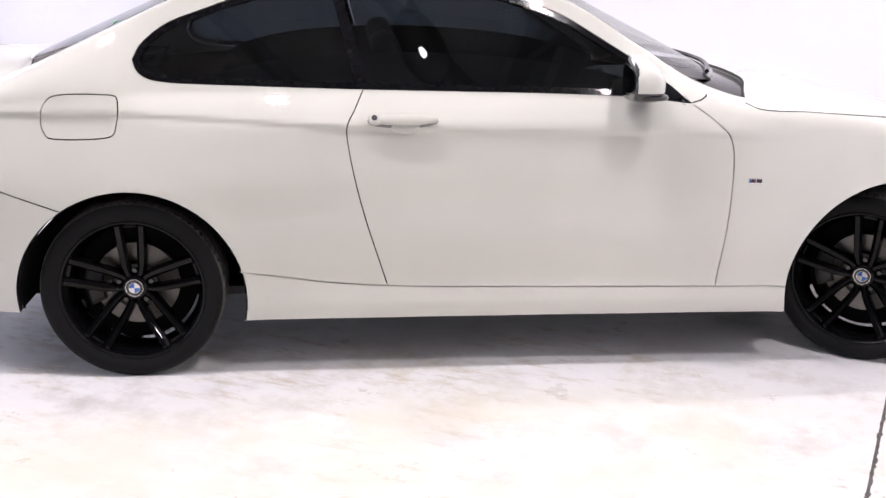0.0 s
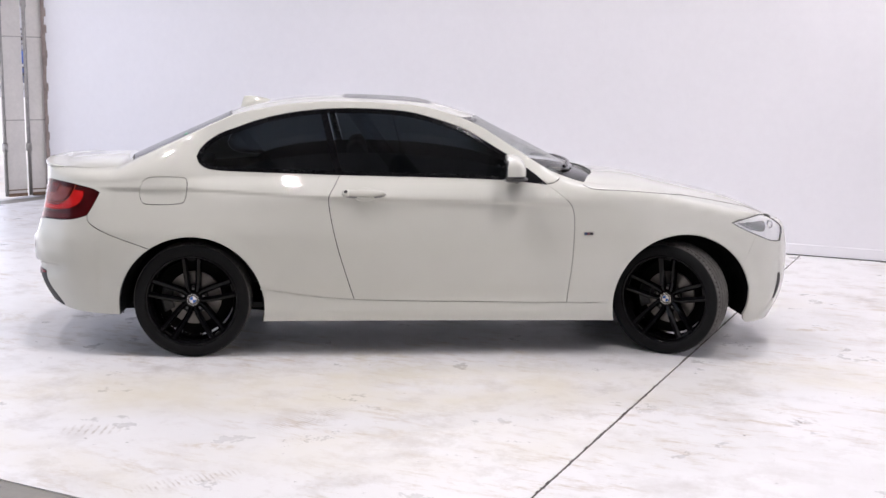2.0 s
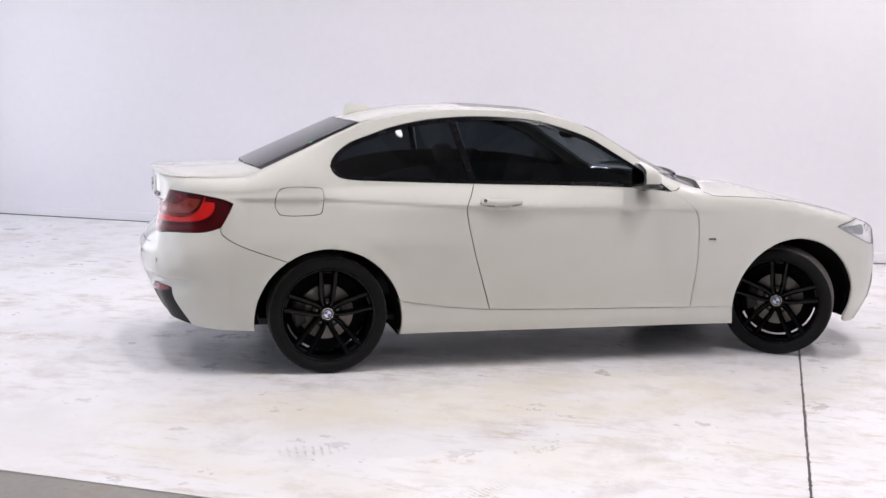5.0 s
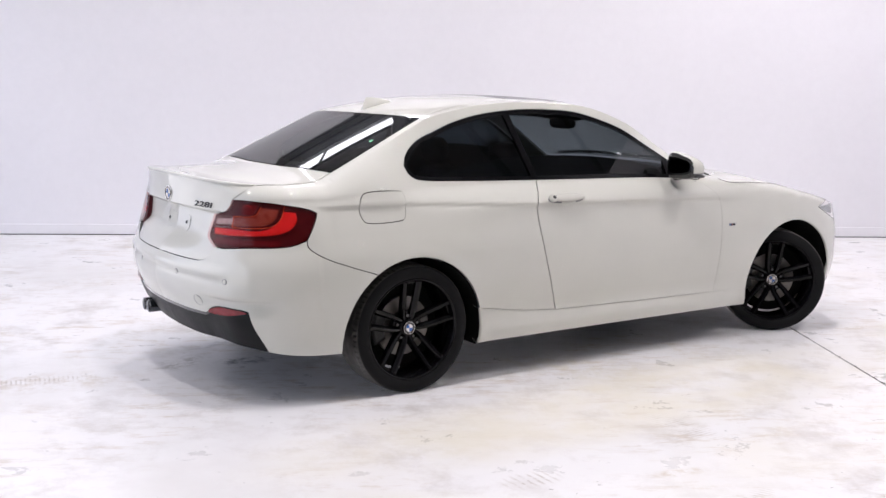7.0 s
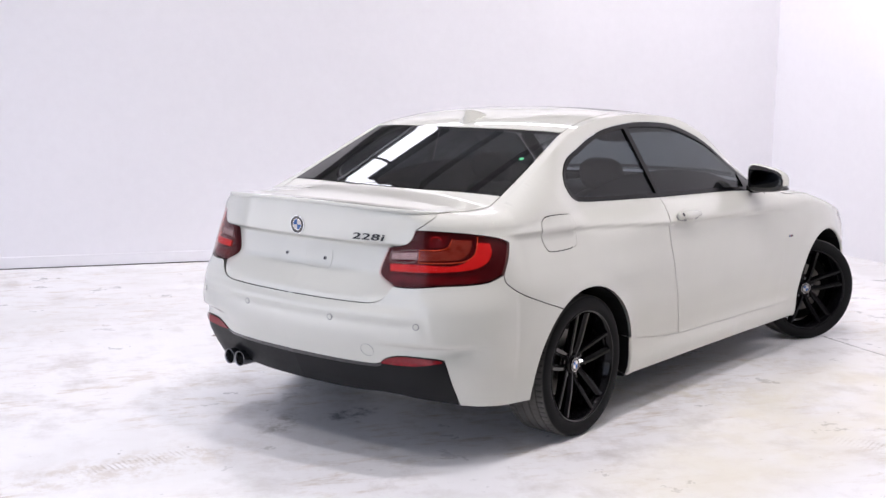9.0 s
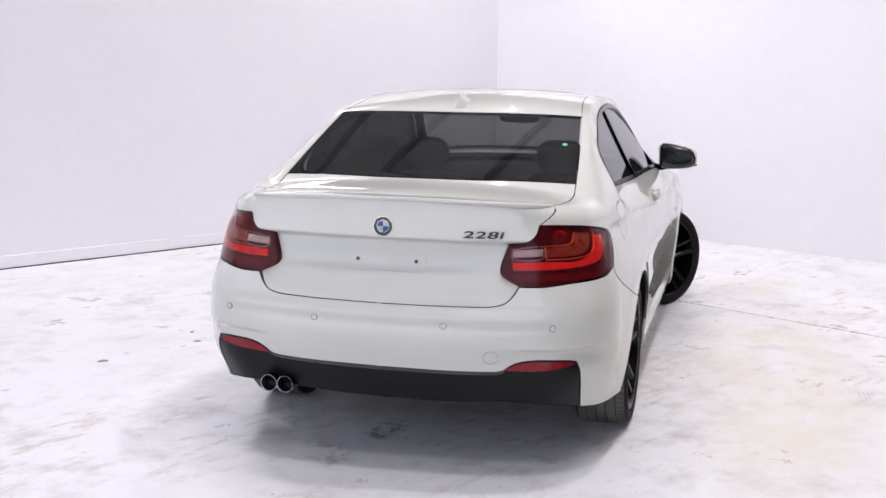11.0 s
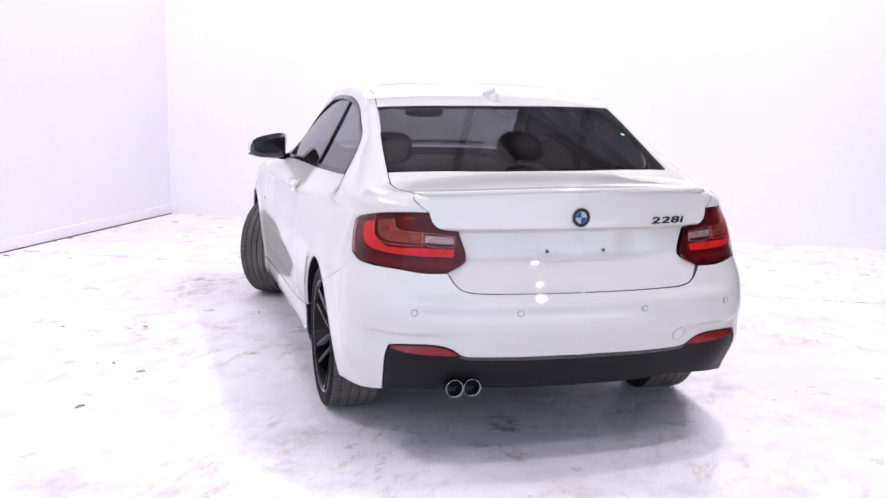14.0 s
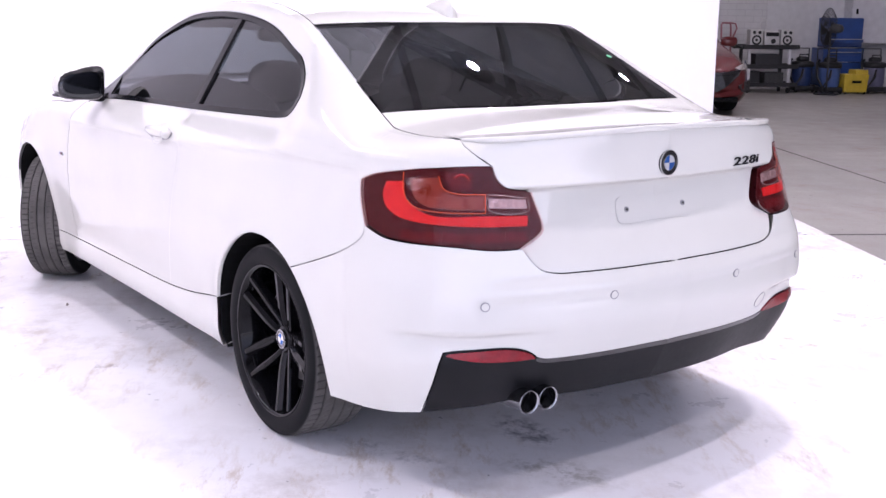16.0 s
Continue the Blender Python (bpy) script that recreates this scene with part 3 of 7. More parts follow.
# how far the skin lies inside the plan, by height, at stations along s
INSET_Z = [0.16, 0.26, 0.33, 0.42, 0.55, 0.68, 0.80, 0.885, 0.93, 1.0]
INSET = {
    S_TAIL: [0.17, 0.125, 0.085, 0.045, 0.0, 0.030, 0.066, 0.078, 0.080, 0.080],
    R(0.40): [0.17, 0.125, 0.085, 0.045, 0.0, 0.028, 0.062, 0.076, 0.080, 0.082],
    R(0.68): [0.12, 0.085, 0.050, 0.022, 0.0, 0.016, 0.046, 0.070, 0.084, 0.100],
    SX(-0.60): [0.08, 0.040, 0.022, 0.008, 0.0, 0.010, 0.032, 0.056, 0.076, 0.110],
    -0.10: [0.05, 0.024, 0.012, 0.004, 0.0, 0.004, 0.030, 0.056, 0.070, 0.100],
    0.12: [0.05, 0.023, 0.016, 0.008, 0.002, 0.004, 0.026, 0.052, 0.078, 0.140],
    0.85: [0.05, 0.020, 0.026, 0.016, 0.006, 0.006, 0.012, 0.020, 0.048, 0.116],
    1.70: [0.05, 0.020, 0.026, 0.016, 0.006, 0.006, 0.012, 0.020, 0.047, 0.116],
    2.10: [0.05, 0.020, 0.022, 0.012, 0.004, 0.005, 0.014, 0.024, 0.050, 0.112],
    2.72: [0.05, 0.024, 0.012, 0.004, 0.0, 0.002, 0.018, 0.040, 0.055, 0.09],
    SX(3.10): [0.08, 0.030, 0.012, 0.0, 0.0, 0.014, 0.05, 0.09, 0.11, 0.14],
    S_NOSE: [0.10, 0.060, 0.030, 0.01, 0.0, 0.020, 0.08, 0.12, 0.14, 0.16],
}
GZ, GS = np.linspace(0.10, 1.06, 140), np.linspace(S_TAIL, S_NOSE, 420)
rows = np.array([monotone(INSET_Z, v)(GZ) for v in INSET.values()])
GRID = np.array([monotone(list(INSET), rows[:, j])(GS) for j in range(len(GZ))]).T      # [s, z]


def grid_at(s, z):
    u = np.clip((np.asarray(s, float) - GS[0]) / (GS[1] - GS[0]), 0, len(GS) - 1.001)
    v = np.clip((np.asarray(z, float) - GZ[0]) / (GZ[1] - GZ[0]), 0, len(GZ) - 1.001)
    i, j = u.astype(int), v.astype(int)
    a, b = u - i, v - j
    return GRID[i, j] * (1 - a) * (1 - b) + GRID[i + 1, j] * a * (1 - b) + GRID[i, j + 1] * (1 - a) * b + GRID[i + 1, j + 1] * a * b


MID_Z = monotone([-0.99, -0.91, -0.86, -0.70, -0.43, -0.41, -0.395, -0.30, -0.10, 0.13, 0.19, 0.25, 0.37, 0.58, 0.84, 1.20, 1.55, 1.76, 1.985, 2.19, 2.35, 2.56, 2.80, 3.05, 3.17, 3.34, 3.47],
                 [1.036, 1.042, 1.046, 1.060, 1.0755, 1.0795, 1.0865, 1.1305, 1.2215, 1.3235, 1.3495, 1.3690, 1.393, 1.422, 1.433, 1.420, 1.342, 1.244, 1.134, 1.035, 0.996, 0.975, 0.928, 0.872, 0.842, 0.775, 0.71])
DROP = monotone([-1.0, -0.6, -0.3, 0.2, 0.8, 1.3, 1.6, 1.82, 2.01, 2.2, 2.4, 2.8, 3.1, 3.3, 3.45], [0.036, 0.046, 0.050, 0.036, 0.030, 0.034, 0.055, 0.085, 0.115, 0.070, 0.046, 0.046, 0.046, 0.04, 0.04])
TOP_Y = monotone([-1.0, -0.6, -0.35, 0.0, 0.2, 0.6, 1.2, 1.6, 1.96, 2.2, 2.56, 2.95, 3.45], [0.65, 0.675, 0.675, 0.635, 0.605, 0.572, 0.572, 0.605, 0.675, 0.725, 0.735, 0.71, 0.66])


def softened(curve, lo, hi, width):
    """The same curve with its corners rounded over a width."""
    xs = np.linspace(lo - 0.2, hi + 0.2, 900)
    k = np.exp(-0.5 * (np.arange(-60, 61) * (xs[1] - xs[0]) / width) ** 2)
    v = np.interp(xs, np.linspace(lo, hi, 900), curve(np.linspace(lo, hi, 900)))
    ys = np.convolve(np.pad(v, 60, mode="edge"), k / k.sum(), "valid")
    return lambda x: np.interp(np.clip(np.asarray(x, float), lo, hi), xs, ys)


MID_Z, DROP, TOP_Y = softened(MID_Z, -0.99, 3.47, 0.008), softened(DROP, -1.0, 3.45, 0.06), softened(TOP_Y, -1.0, 3.45, 0.06)


def top_z(x, y):
    return MID_Z(x) - DROP(x) * np.abs(np.asarray(y, float) / TOP_Y(x)) ** 2.4


# from the belt the skin leans in to the upper edge
BELT_Z = monotone([S_TAIL, R(0.4), R(0.64), SX(-0.70), SX(-0.5), -0.1, 0.8, 1.8, 2.12, 2.46, 2.76, SX(3.05), SX(3.24), S_NOSE],
                  [1.012, 1.010, 0.972, 0.955, 0.955, 0.985, 0.995, 0.968, 0.925, 0.875, 0.835, 0.775, 0.715, 0.655])
EDGE_IN = monotone([S_TAIL, R(0.4), R(0.60), SX(-0.815), SX(-0.70), SX(-0.45), 0.0, 0.2, 0.6, 1.2, 1.6, 1.96, 2.2, 2.56, SX(2.95), SX(3.15), SX(3.34), S_NOSE],
                   [0.080, 0.084, 0.112, 0.155, 0.172, 0.195, 0.246, 0.276, 0.305, 0.301, 0.272, 0.203, 0.157, 0.149, 0.165, 0.14, 0.10, 0.10])
ROUND = monotone([S_TAIL, R(0.5), SX(-0.6), -0.2, 0.15, 1.8, 2.1, 2.4, S_NOSE], [1.7, 1.8, 1.9, 1.4, 1.0, 1.02, 1.4, 1.9, 2.0])


def edge_xy(s):
    x, y, nx, ny = plan(s)
    d = EDGE_IN(s)
    return x + nx * d, y + ny * d


def edge_z(s):
    return top_z(*edge_xy(s))


def inset(s, z):
    s, z = np.asarray(s, float), np.asarray(z, float)
    zb, ze = BELT_Z(s), edge_z(s)
    zb = np.minimum(zb, ze - 0.012)
    low = grid_at(s, np.minimum(z, zb))
    t = np.clip((z - zb) / (ze - zb), 0, 1)
    a = ROUND(s)
    g = 1 - np.clip(1 - t ** a, 0, 1) ** (1 / a)
    d = low + (EDGE_IN(s) - low) * g
    x, y, nx, ny = plan(s)
    # the ledge over the apron and the hollow of its corners
    tail = (x < -0.5) * 1.0
    d = d - tail * 0.014 * (1 - smooth01(y, 0.55, 0.70)) * smooth01(z, 0.59, 0.63) * (1 - smooth01(z, 0.63, 0.67))
    d = d + tail * 0.020 * smooth01(y, 0.40, 0.60) * smooth01(0.518 - z, 0.0, 0.012) * (1 - smooth01(0.522 - z, 0.03, 0.10)) * (1 - smooth01(y, 0.76, 0.82))
    # the full corners of the bumper
    d = d - tail * 0.019 * smooth01(y, 0.55, 0.74) * (1 - smooth01(x, -0.64, -0.46)) * smooth01(z, 0.28, 0.42) * (1 - smooth01(z, 0.64, 0.765))
    # the crease along the flank, fading out ahead of the door
    below = np.interp(s, [-0.55, 0.0, 0.75, 2.1], [0.93, 0.928, 0.89, 0.86]) - z
    d = d + 0.011 * smooth01(s, -0.54, -0.42) * (1 - smooth01(s, 1.8, 2.4)) * smooth01(below, -0.002, 0.012) * (1 - smooth01(below, 0.04, 0.27))
    # wheel-arch flares
    for cx, cz, r in ((0.002, 0.280, 0.392), (2.733, 0.295, 0.398)):
        q = np.hypot(s - cx, z - cz) - r
        d = d - 0.007 * np.exp(-(q / 0.05) ** 2) * (1 - smooth01(z, 0.66, 0.80))
    return d


def hull(uv, side=-1, out=0.0, deep=None):
    s, z = uv[:, 0], uv[:, 1]
    x, y, nx, ny = plan(s)
    d = inset(s, z) - out
    if deep is not None:
        d = d + deep(y, z)
    return np.stack([x + nx * d, (y + ny * d) * side, z], 1)


def recess(y, z):
    """The plate recess, from lamp to lamp, under the upper lip of the boot lid."""
    return 0.056 * smooth01(z, 0.668, 0.80) * (1 - smooth01(z, 0.889, 0.902)) * (1 - 0.5 * smooth01(y, 0.20, 0.56))


def lid_skin(uv, side=-1, out=0.0):
    return hull(uv, side, out, recess)


def lid_normal(uv, side=-1):
    return hull_normal(uv, side, recess, 0.0035)


def hull_normal(uv, side=-1, deep=None, e=0.008):
    ze = edge_z(uv[:, 0])
    lo, hi = uv.copy(), uv.copy()
    hi[:, 1] = np.minimum(uv[:, 1] + e, ze)
    lo[:, 1] = hi[:, 1] - 2 * e
    dz = hull(hi, side, 0.0, deep) - hull(lo, side, 0.0, deep)
    lo, hi = uv.copy(), uv.copy()
    lo[:, 0], hi[:, 0] = np.maximum(uv[:, 0] - e, S_TAIL), np.minimum(uv[:, 0] + e, S_NOSE)
    ds = hull(hi, side, 0.0, deep) - hull(lo, side, 0.0, deep)
    n = np.cross(dz, ds) if side < 0 else np.cross(ds, dz)
    n = -n
    n /= np.linalg.norm(n, axis=1)[:, None] + 1e-12
    x, y, nx, ny = plan(uv[:, 0])
    flip = (n[:, 0] * -nx + n[:, 1] * -ny * side) < -0.2
    n[flip] *= -1
    return n


def top(uv, side=-1, out=0.0):
    return np.stack([uv[:, 0], uv[:, 1] * side, top_z(uv[:, 0], uv[:, 1]) + out], 1)


def top_normal(uv, side=-1):
    e = 0.008
    x, y = uv[:, 0], uv[:, 1]
    zx = (top_z(x + e, y) - top_z(x - e, y)) / (2 * e)
    zy = (top_z(x, y + e) - top_z(x, y - e)) / (2 * e)
    n = np.stack([-zx, -zy * side, np.ones_like(zx)], 1)
    return n / np.linalg.norm(n, axis=1)[:, None]


def pane_basis(s, z):
    s, z = s - 1.0, z - 1.15
    return np.stack([np.ones_like(s), s, z, s * s, s * z, z * z, s * s * s], 1)


# the side glass: one even sheet laid through the flank
pane_grid = np.array([(s, z) for s in np.linspace(0.15, 1.75, 33) for z in np.linspace(1.02, 1.34, 13) if z < 1.36 - 0.30 * max(0.0, s - 1.2) * 1.6 and z < 1.36 - 0.30 * max(0.0, 0.6 - s)])
PANE_FIT = np.linalg.lstsq(pane_basis(pane_grid[:, 0], pane_grid[:, 1]), hull(pane_grid, 1)[:, 1], rcond=None)[0]


def pane_skin(uv, side=-1, out=0.0):
    return np.stack([uv[:, 0], side * (pane_basis(uv[:, 0], uv[:, 1]) @ PANE_FIT + out), uv[:, 1]], 1)


def pane_normal(uv, side=-1):
    e = 0.004
    ys = (pane_basis(uv[:, 0] + e, uv[:, 1]) - pane_basis(uv[:, 0] - e, uv[:, 1])) @ PANE_FIT / (2 * e)
    yz = (pane_basis(uv[:, 0], uv[:, 1] + e) - pane_basis(uv[:, 0], uv[:, 1] - e)) @ PANE_FIT / (2 * e)
    n = np.stack([-ys, side * np.ones_like(ys), -yz], 1)
    return n / np.linalg.norm(n, axis=1)[:, None]


SURF = {"pane": (pane_skin, pane_normal), "hull": (hull, hull_normal), "lid": (lid_skin, lid_normal), "top": (top, top_normal)}


# ---------------------------------------------------------------- panels cut out of the skin
from mathutils.geometry import delaunay_2d_cdt


def inside(points, poly):
    x, y = points[:, 0][:, None], points[:, 1][:, None]
    x0, y0 = poly[:, 0], poly[:, 1]
    x1, y1 = np.roll(x0, -1), np.roll(y0, -1)
    cross = ((y0 > y) != (y1 > y)) & (x < (x1 - x0) * (y - y0) / (y1 - y0 + 1e-15) + x0)
    return cross.sum(1) % 2 == 1


def loop(*runs):
    """Runs of points, end to end, into one closed outline. A run in a tuple with False keeps its place; the others step back by half a gap."""
    pts, free = [], []
    for run in runs:
        gap = True
        if isinstance(run, tuple) and len(run) == 2 and isinstance(run[1], bool):
            run, gap = run
        for p in run:
            if not pts or np.hypot(*(np.array(p) - pts[-1])) > 0.002:
                pts.append(np.array(p, float))
                free.append(gap)
            else:
                free[-1] = free[-1] and gap
    if np.hypot(*(pts[0] - pts[-1])) < 0.002:
        free[0] = free[0] and free[-1]
        pts.pop(), free.pop()
    return np.array(pts), np.array(free)


def shrink(pts, free, gap):
    a = pts - np.roll(pts, 1, 0)
    b = np.roll(pts, -1, 0) - pts
    a /= np.linalg.norm(a, axis=1)[:, None] + 1e-12
    b /= np.linalg.norm(b, axis=1)[:, None] + 1e-12
    t = a + b
    t /= np.linalg.norm(t, axis=1)[:, None] + 1e-12
    area = np.sum(pts[:, 0] * np.roll(pts[:, 1], -1) - np.roll(pts[:, 0], -1) * pts[:, 1])
    n = np.stack([-t[:, 1], t[:, 0]], 1) * (1 if area > 0 else -1)
    return pts + n * (gap * free)[:, None]


def piece(kind, outline, side=-1, step=0.03, gap=0.0021, flange=0.016, out=0.0, holes=()):
    """One panel of the skin: points, normals and faces, with edges folded inwards."""
    f, fn = SURF[kind]
    pts, free = outline
    pts = shrink(pts, free, gap)
    rims = [(pts, free)] + [(shrink(h, np.ones(len(h)), -gap), np.ones(len(h), bool)) for h in holes]
    verts, edges = [], []
    for p, _ in rims:
        k = len(verts)
        verts += [tuple(q) for q in p]
        edges += [(k + i, k + (i + 1) % len(p)) for i in range(len(p))]
    lo, hi = pts.min(0), pts.max(0)
    gx, gy = np.meshgrid(np.arange(lo[0] + step * 0.37, hi[0], step), np.arange(lo[1] + step * 0.41, hi[1], step))
    grid = np.stack([gx.ravel(), gy.ravel()], 1)
    keep = inside(grid, pts)
    for p, _ in rims[1:]:
        keep &= ~inside(grid, p)
    allrim = np.vstack([p for p, _ in rims])
    grid = grid[keep]
    rows_in = []
    if not free.all():
        for depth in (0.006, 0.014, 0.026):
            row = shrink(pts, np.ones(len(pts)), depth)[~free & ~np.roll(free, 1) & ~np.roll(free, -1)]
            row = row[inside(row, pts)]
            if len(row):
                gaps = np.array([np.min(np.sum((allrim - g) ** 2, 1)) for g in row])
                row = row[gaps > (depth * 0.8) ** 2]
            rows_in.append(row)
        rows_in = np.vstack(rows_in)
        if len(rows_in) and len(grid):
            gaps = np.array([np.min(np.sum((rows_in - g) ** 2, 1)) for g in grid])
            grid = grid[gaps > (step * 0.45) ** 2]
    near = np.array([np.min(np.sum((allrim - g) ** 2, 1)) for g in grid]) if len(grid) else np.zeros(0)
    grid = grid[near > (step * 0.35) ** 2] if len(grid) else grid
    verts += [tuple(g) for g in grid] + [tuple(g) for g in rows_in]
    v2, _, f2, vo, _, _ = delaunay_2d_cdt([Vector(v) for v in verts], edges, [], 0, 1e-7)
    uv = np.array([(v.x, v.y) for v in v2])
    tri = np.array([t for t in f2 if len(t) == 3])
    c = uv[tri].mean(1)
    ok = inside(c, pts)
    for p, _ in rims[1:]:
        ok &= ~inside(c, p)
    tri = tri[ok]
    V, N = f(uv, side, out), fn(uv, side)
    fnorm = np.cross(V[tri[:, 1]] - V[tri[:, 0]], V[tri[:, 2]] - V[tri[:, 0]])
    flip = np.sum(fnorm * N[tri].mean(1), 1) < 0
    tri[flip] = tri[flip][:, ::-1]
    faces = [tuple(int(i) for i in t) for t in tri]
    # fold the free edges in
    if flange:
        index = {}
        for i, orig in enumerate(vo):
            for o in orig:
                index[o] = i
        k, V2, N2, base = 0, [], [], len(V)
        ring = {}
        for p, fr in rims:
            for i in range(len(p)):
                a, b = k + i, k + (i + 1) % len(p)
                if fr[i] or fr[(i + 1) % len(p)]:
                    ia, ib = index.get(a), index.get(b)
                    if ia is None or ib is None or ia == ib:
                        continue
                    for j in (ia, ib):
                        if j not in ring:
                            ring[j] = base + len(V2)
                            V2.append(V[j] - N[j] * flange)
                            N2.append((0, 0, 0))
                    faces.append((ia, ib, ring[ib], ring[ia]))
            k += len(p)
        if V2:
            V, N = np.vstack([V, V2]), np.vstack([N, N2])
    return V, N, faces


def mirrored(p):
    V, N, F = p
    return V * (1, -1, 1), N * (1, -1, 1), [f[::-1] for f in F]


def skin(name, pieces, material, parent, label="", weld=True):
    """Join pieces into one mesh, welded where they meet, with the skin's own normals."""
    V = np.vstack([p[0] for p in pieces])
    N = np.vstack([p[1] for p in pieces])
    F, k = [], 0
    for p in pieces:
        F += [tuple(i + k for i in f) for f in p[2]]
        k += len(p[0])
    if weld and len(pieces) > 1:
        _, first, inv = np.unique(np.round(V, 4), axis=0, return_index=True, return_inverse=True)
        inv = inv.ravel()
        NN = np.zeros((len(first), 3))
        np.add.at(NN, inv, N)
        V, N = V[first], NN
        F = [tuple(int(inv[i]) for i in f) for f in F]
        F = [f for f in F if len(set(f)) == len(f)]
    length = np.linalg.norm(N, axis=1)[:, None]
    N = np.where(length > 1e-6, N / (length + 1e-12), 0)
    me = bpy.data.meshes.new(name)
    me.from_pydata([tuple(v) for v in V], [], F)
    me.materials.append(material)
    me.polygons.foreach_set("use_smooth", [True] * len(me.polygons))
    me.update()
    me.normals_split_custom_set_from_vertices([tuple(n) for n in N])
    ob = new(name, me)
    ob.parent = parent
    return tagged(ob, label)


def both(name, make, material, parent, label=""):
    """The same panel on both flanks, as two parts."""
    return [skin(name, make(side), material, parent, label) for side in (-1, 1)]


# ---------------------------------------------------------------- seams
def arc(cx, cz, r, a0, a1, n=60):
    a = np.radians(np.linspace(a0, a1, n))
    return np.stack([cx + r * np.cos(a), cz + r * np.sin(a)], 1)


A_R, A_F = (0.002, 0.280, 0.392), (2.733, 0.295, 0.398)
SILL_Z = 0.199
SEAM_DOOR_R = spline([(0.808, 1.006), (0.778, 0.945), (0.750, 0.890), (0.753, 0.826), (0.794, 0.630), (0.887, 0.322)])
SEAM_DOOR_F = spline([(2.074, 0.304), (2.103, 0.642), (2.094, 0.838), (2.036, 0.904), (1.955, 0.963)])
SEAM_SILL = spline([(0.374, 0.385), (0.536, 0.359), (0.667, 0.340), (0.887, 0.322), (1.326, 0.312), (2.074, 0.304), (2.335, 0.303)])
i_r = int(np.argmin(np.abs(SEAM_SILL[:, 0] - 0.887)))
i_f = int(np.argmin(np.abs(SEAM_SILL[:, 0] - 2.074)))
DLO_LOW = spline([(0.022, 1.100), (0.038, 1.063), (0.076, 1.037), (0.14, 1.026), (0.30, 1.019), (0.808, 1.006), (1.715, 0.985), (1.955, 0.963)])
DLO_TOP = spline([(0.022, 1.100), (0.046, 1.146), (0.13, 1.213), (0.255, 1.262), (0.37, 1.301), (0.555, 1.341), (0.78, 1.363), (1.0, 1.363), (1.20, 1.346), (1.41, 1.290), (1.52, 1.248), (1.655, 1.170), (1.81, 1.075), (1.955, 0.963)])
i_b = int(np.argmin(np.abs(DLO_LOW[:, 0] - 0.808)))
A_BASE = 2.045
SEAM_APILLAR = spline([(1.955, 0.963), (2.005, 0.975), (A_BASE, float(edge_z(A_BASE)))])
S_LID = R(0.604)
S_LID_TOP = R(0.712)
LAMP_IN = spline([(S_LID, 0.962), (R(0.592), 0.930), (R(0.560), 0.904), (R(0.487), 0.890)])
LAMP_TIP = spline([(R(0.487), 0.890), (R(0.456), 0.795), (R(0.462), 0.778), (R(0.525), 0.742)])
LAMP_LOW = spline([(R(0.525), 0.742), (R(0.60), 0.742), (R(0.71), 0.752), (SX(-0.70), 0.756), (SX(-0.63), 0.763), (SX(-0.560), 0.785)])
LAMP_FRONT = spline([(SX(-0.560), 0.785), (SX(-0.518), 0.862), (SX(-0.500), 0.905)])
LAMP_TOP = spline([(SX(-0.500), 0.905), (SX(-0.54), 0.922), (SX(-0.67), 0.945), (SX(-0.77), 0.955), (R(0.68), 0.961), (S_LID, 0.962)])
a_seam = 123.5
p_seam = arc(*A_R, a_seam, a_seam + 1, 2)[0]
SEAM_BUMPER = spline([(SX(-0.560), 0.785), (SX(-0.557), 0.757), (SX(-0.530), 0.732), (SX(-0.465), 0.696), (-0.357, 0.655), tuple(p_seam)])
SEAM_LID = spline([(R(0.525), 0.742), (R(0.500), 0.706), (R(0.474), 0.683), (R(0.43), 0.671), (R(0.35), 0.668), (R(0), 0.666)])
SKIRT_TOP = spline([(R(0), 0.419), (R(0.396), 0.419), (R(0.452), 0.422), (R(0.475), 0.430)])
SKIRT_TOP2 = spline([(R(0.475), 0.430), (R(0.497), 0.448), (R(0.527), 0.461), (R(0.58), 0.469), (R(0.64), 0.471), (R(0.70), 0.468), (R(0.724), 0.462)])
SKIRT_SIDE = spline([(R(0.724), 0.462), (SX(-0.785), 0.372), (SX(-0.738), 0.262)])
HL_TOP = spline([(SX(3.005), 0.756), (SX(3.11), 0.780), (SX(3.22), 0.792), (SX(3.31), 0.785)])
HL_LOW = spline([(SX(3.005), 0.756), (SX(3.07), 0.722), (SX(3.16), 0.684), (SX(3.26), 0.646), (SX(3.34), 0.634)])
HL_END = spline([(SX(3.34), 0.634), (SX(3.375), 0.70), (SX(3.31), 0.785)])
a_front = 33.0
p_front = arc(*A_F, a_front, a_front + 1, 2)[0]
i_h = int(np.argmin(np.abs(HL_LOW[:, 0] - SX(3.16))))
SEAM_FRONT = spline([tuple(HL_LOW[i_h]), (SX(3.11), 0.595), tuple(p_front)])


def edge_run(s0, s1, n=120):
    s = np.linspace(s0, s1, n)
    return np.stack([s, edge_z(s)], 1)


def edge_plan(s0, s1, n=120):
    return np.stack(edge_xy(np.linspace(s0, s1, n)), 1)


def on_arch(centre, p):
    return math.degrees(math.atan2(p[1] - centre[1], p[0] - centre[0]))


car = thing("coupe_car", "white two-door coupe with black wheels and tinted windows, front wheels turned", "car")

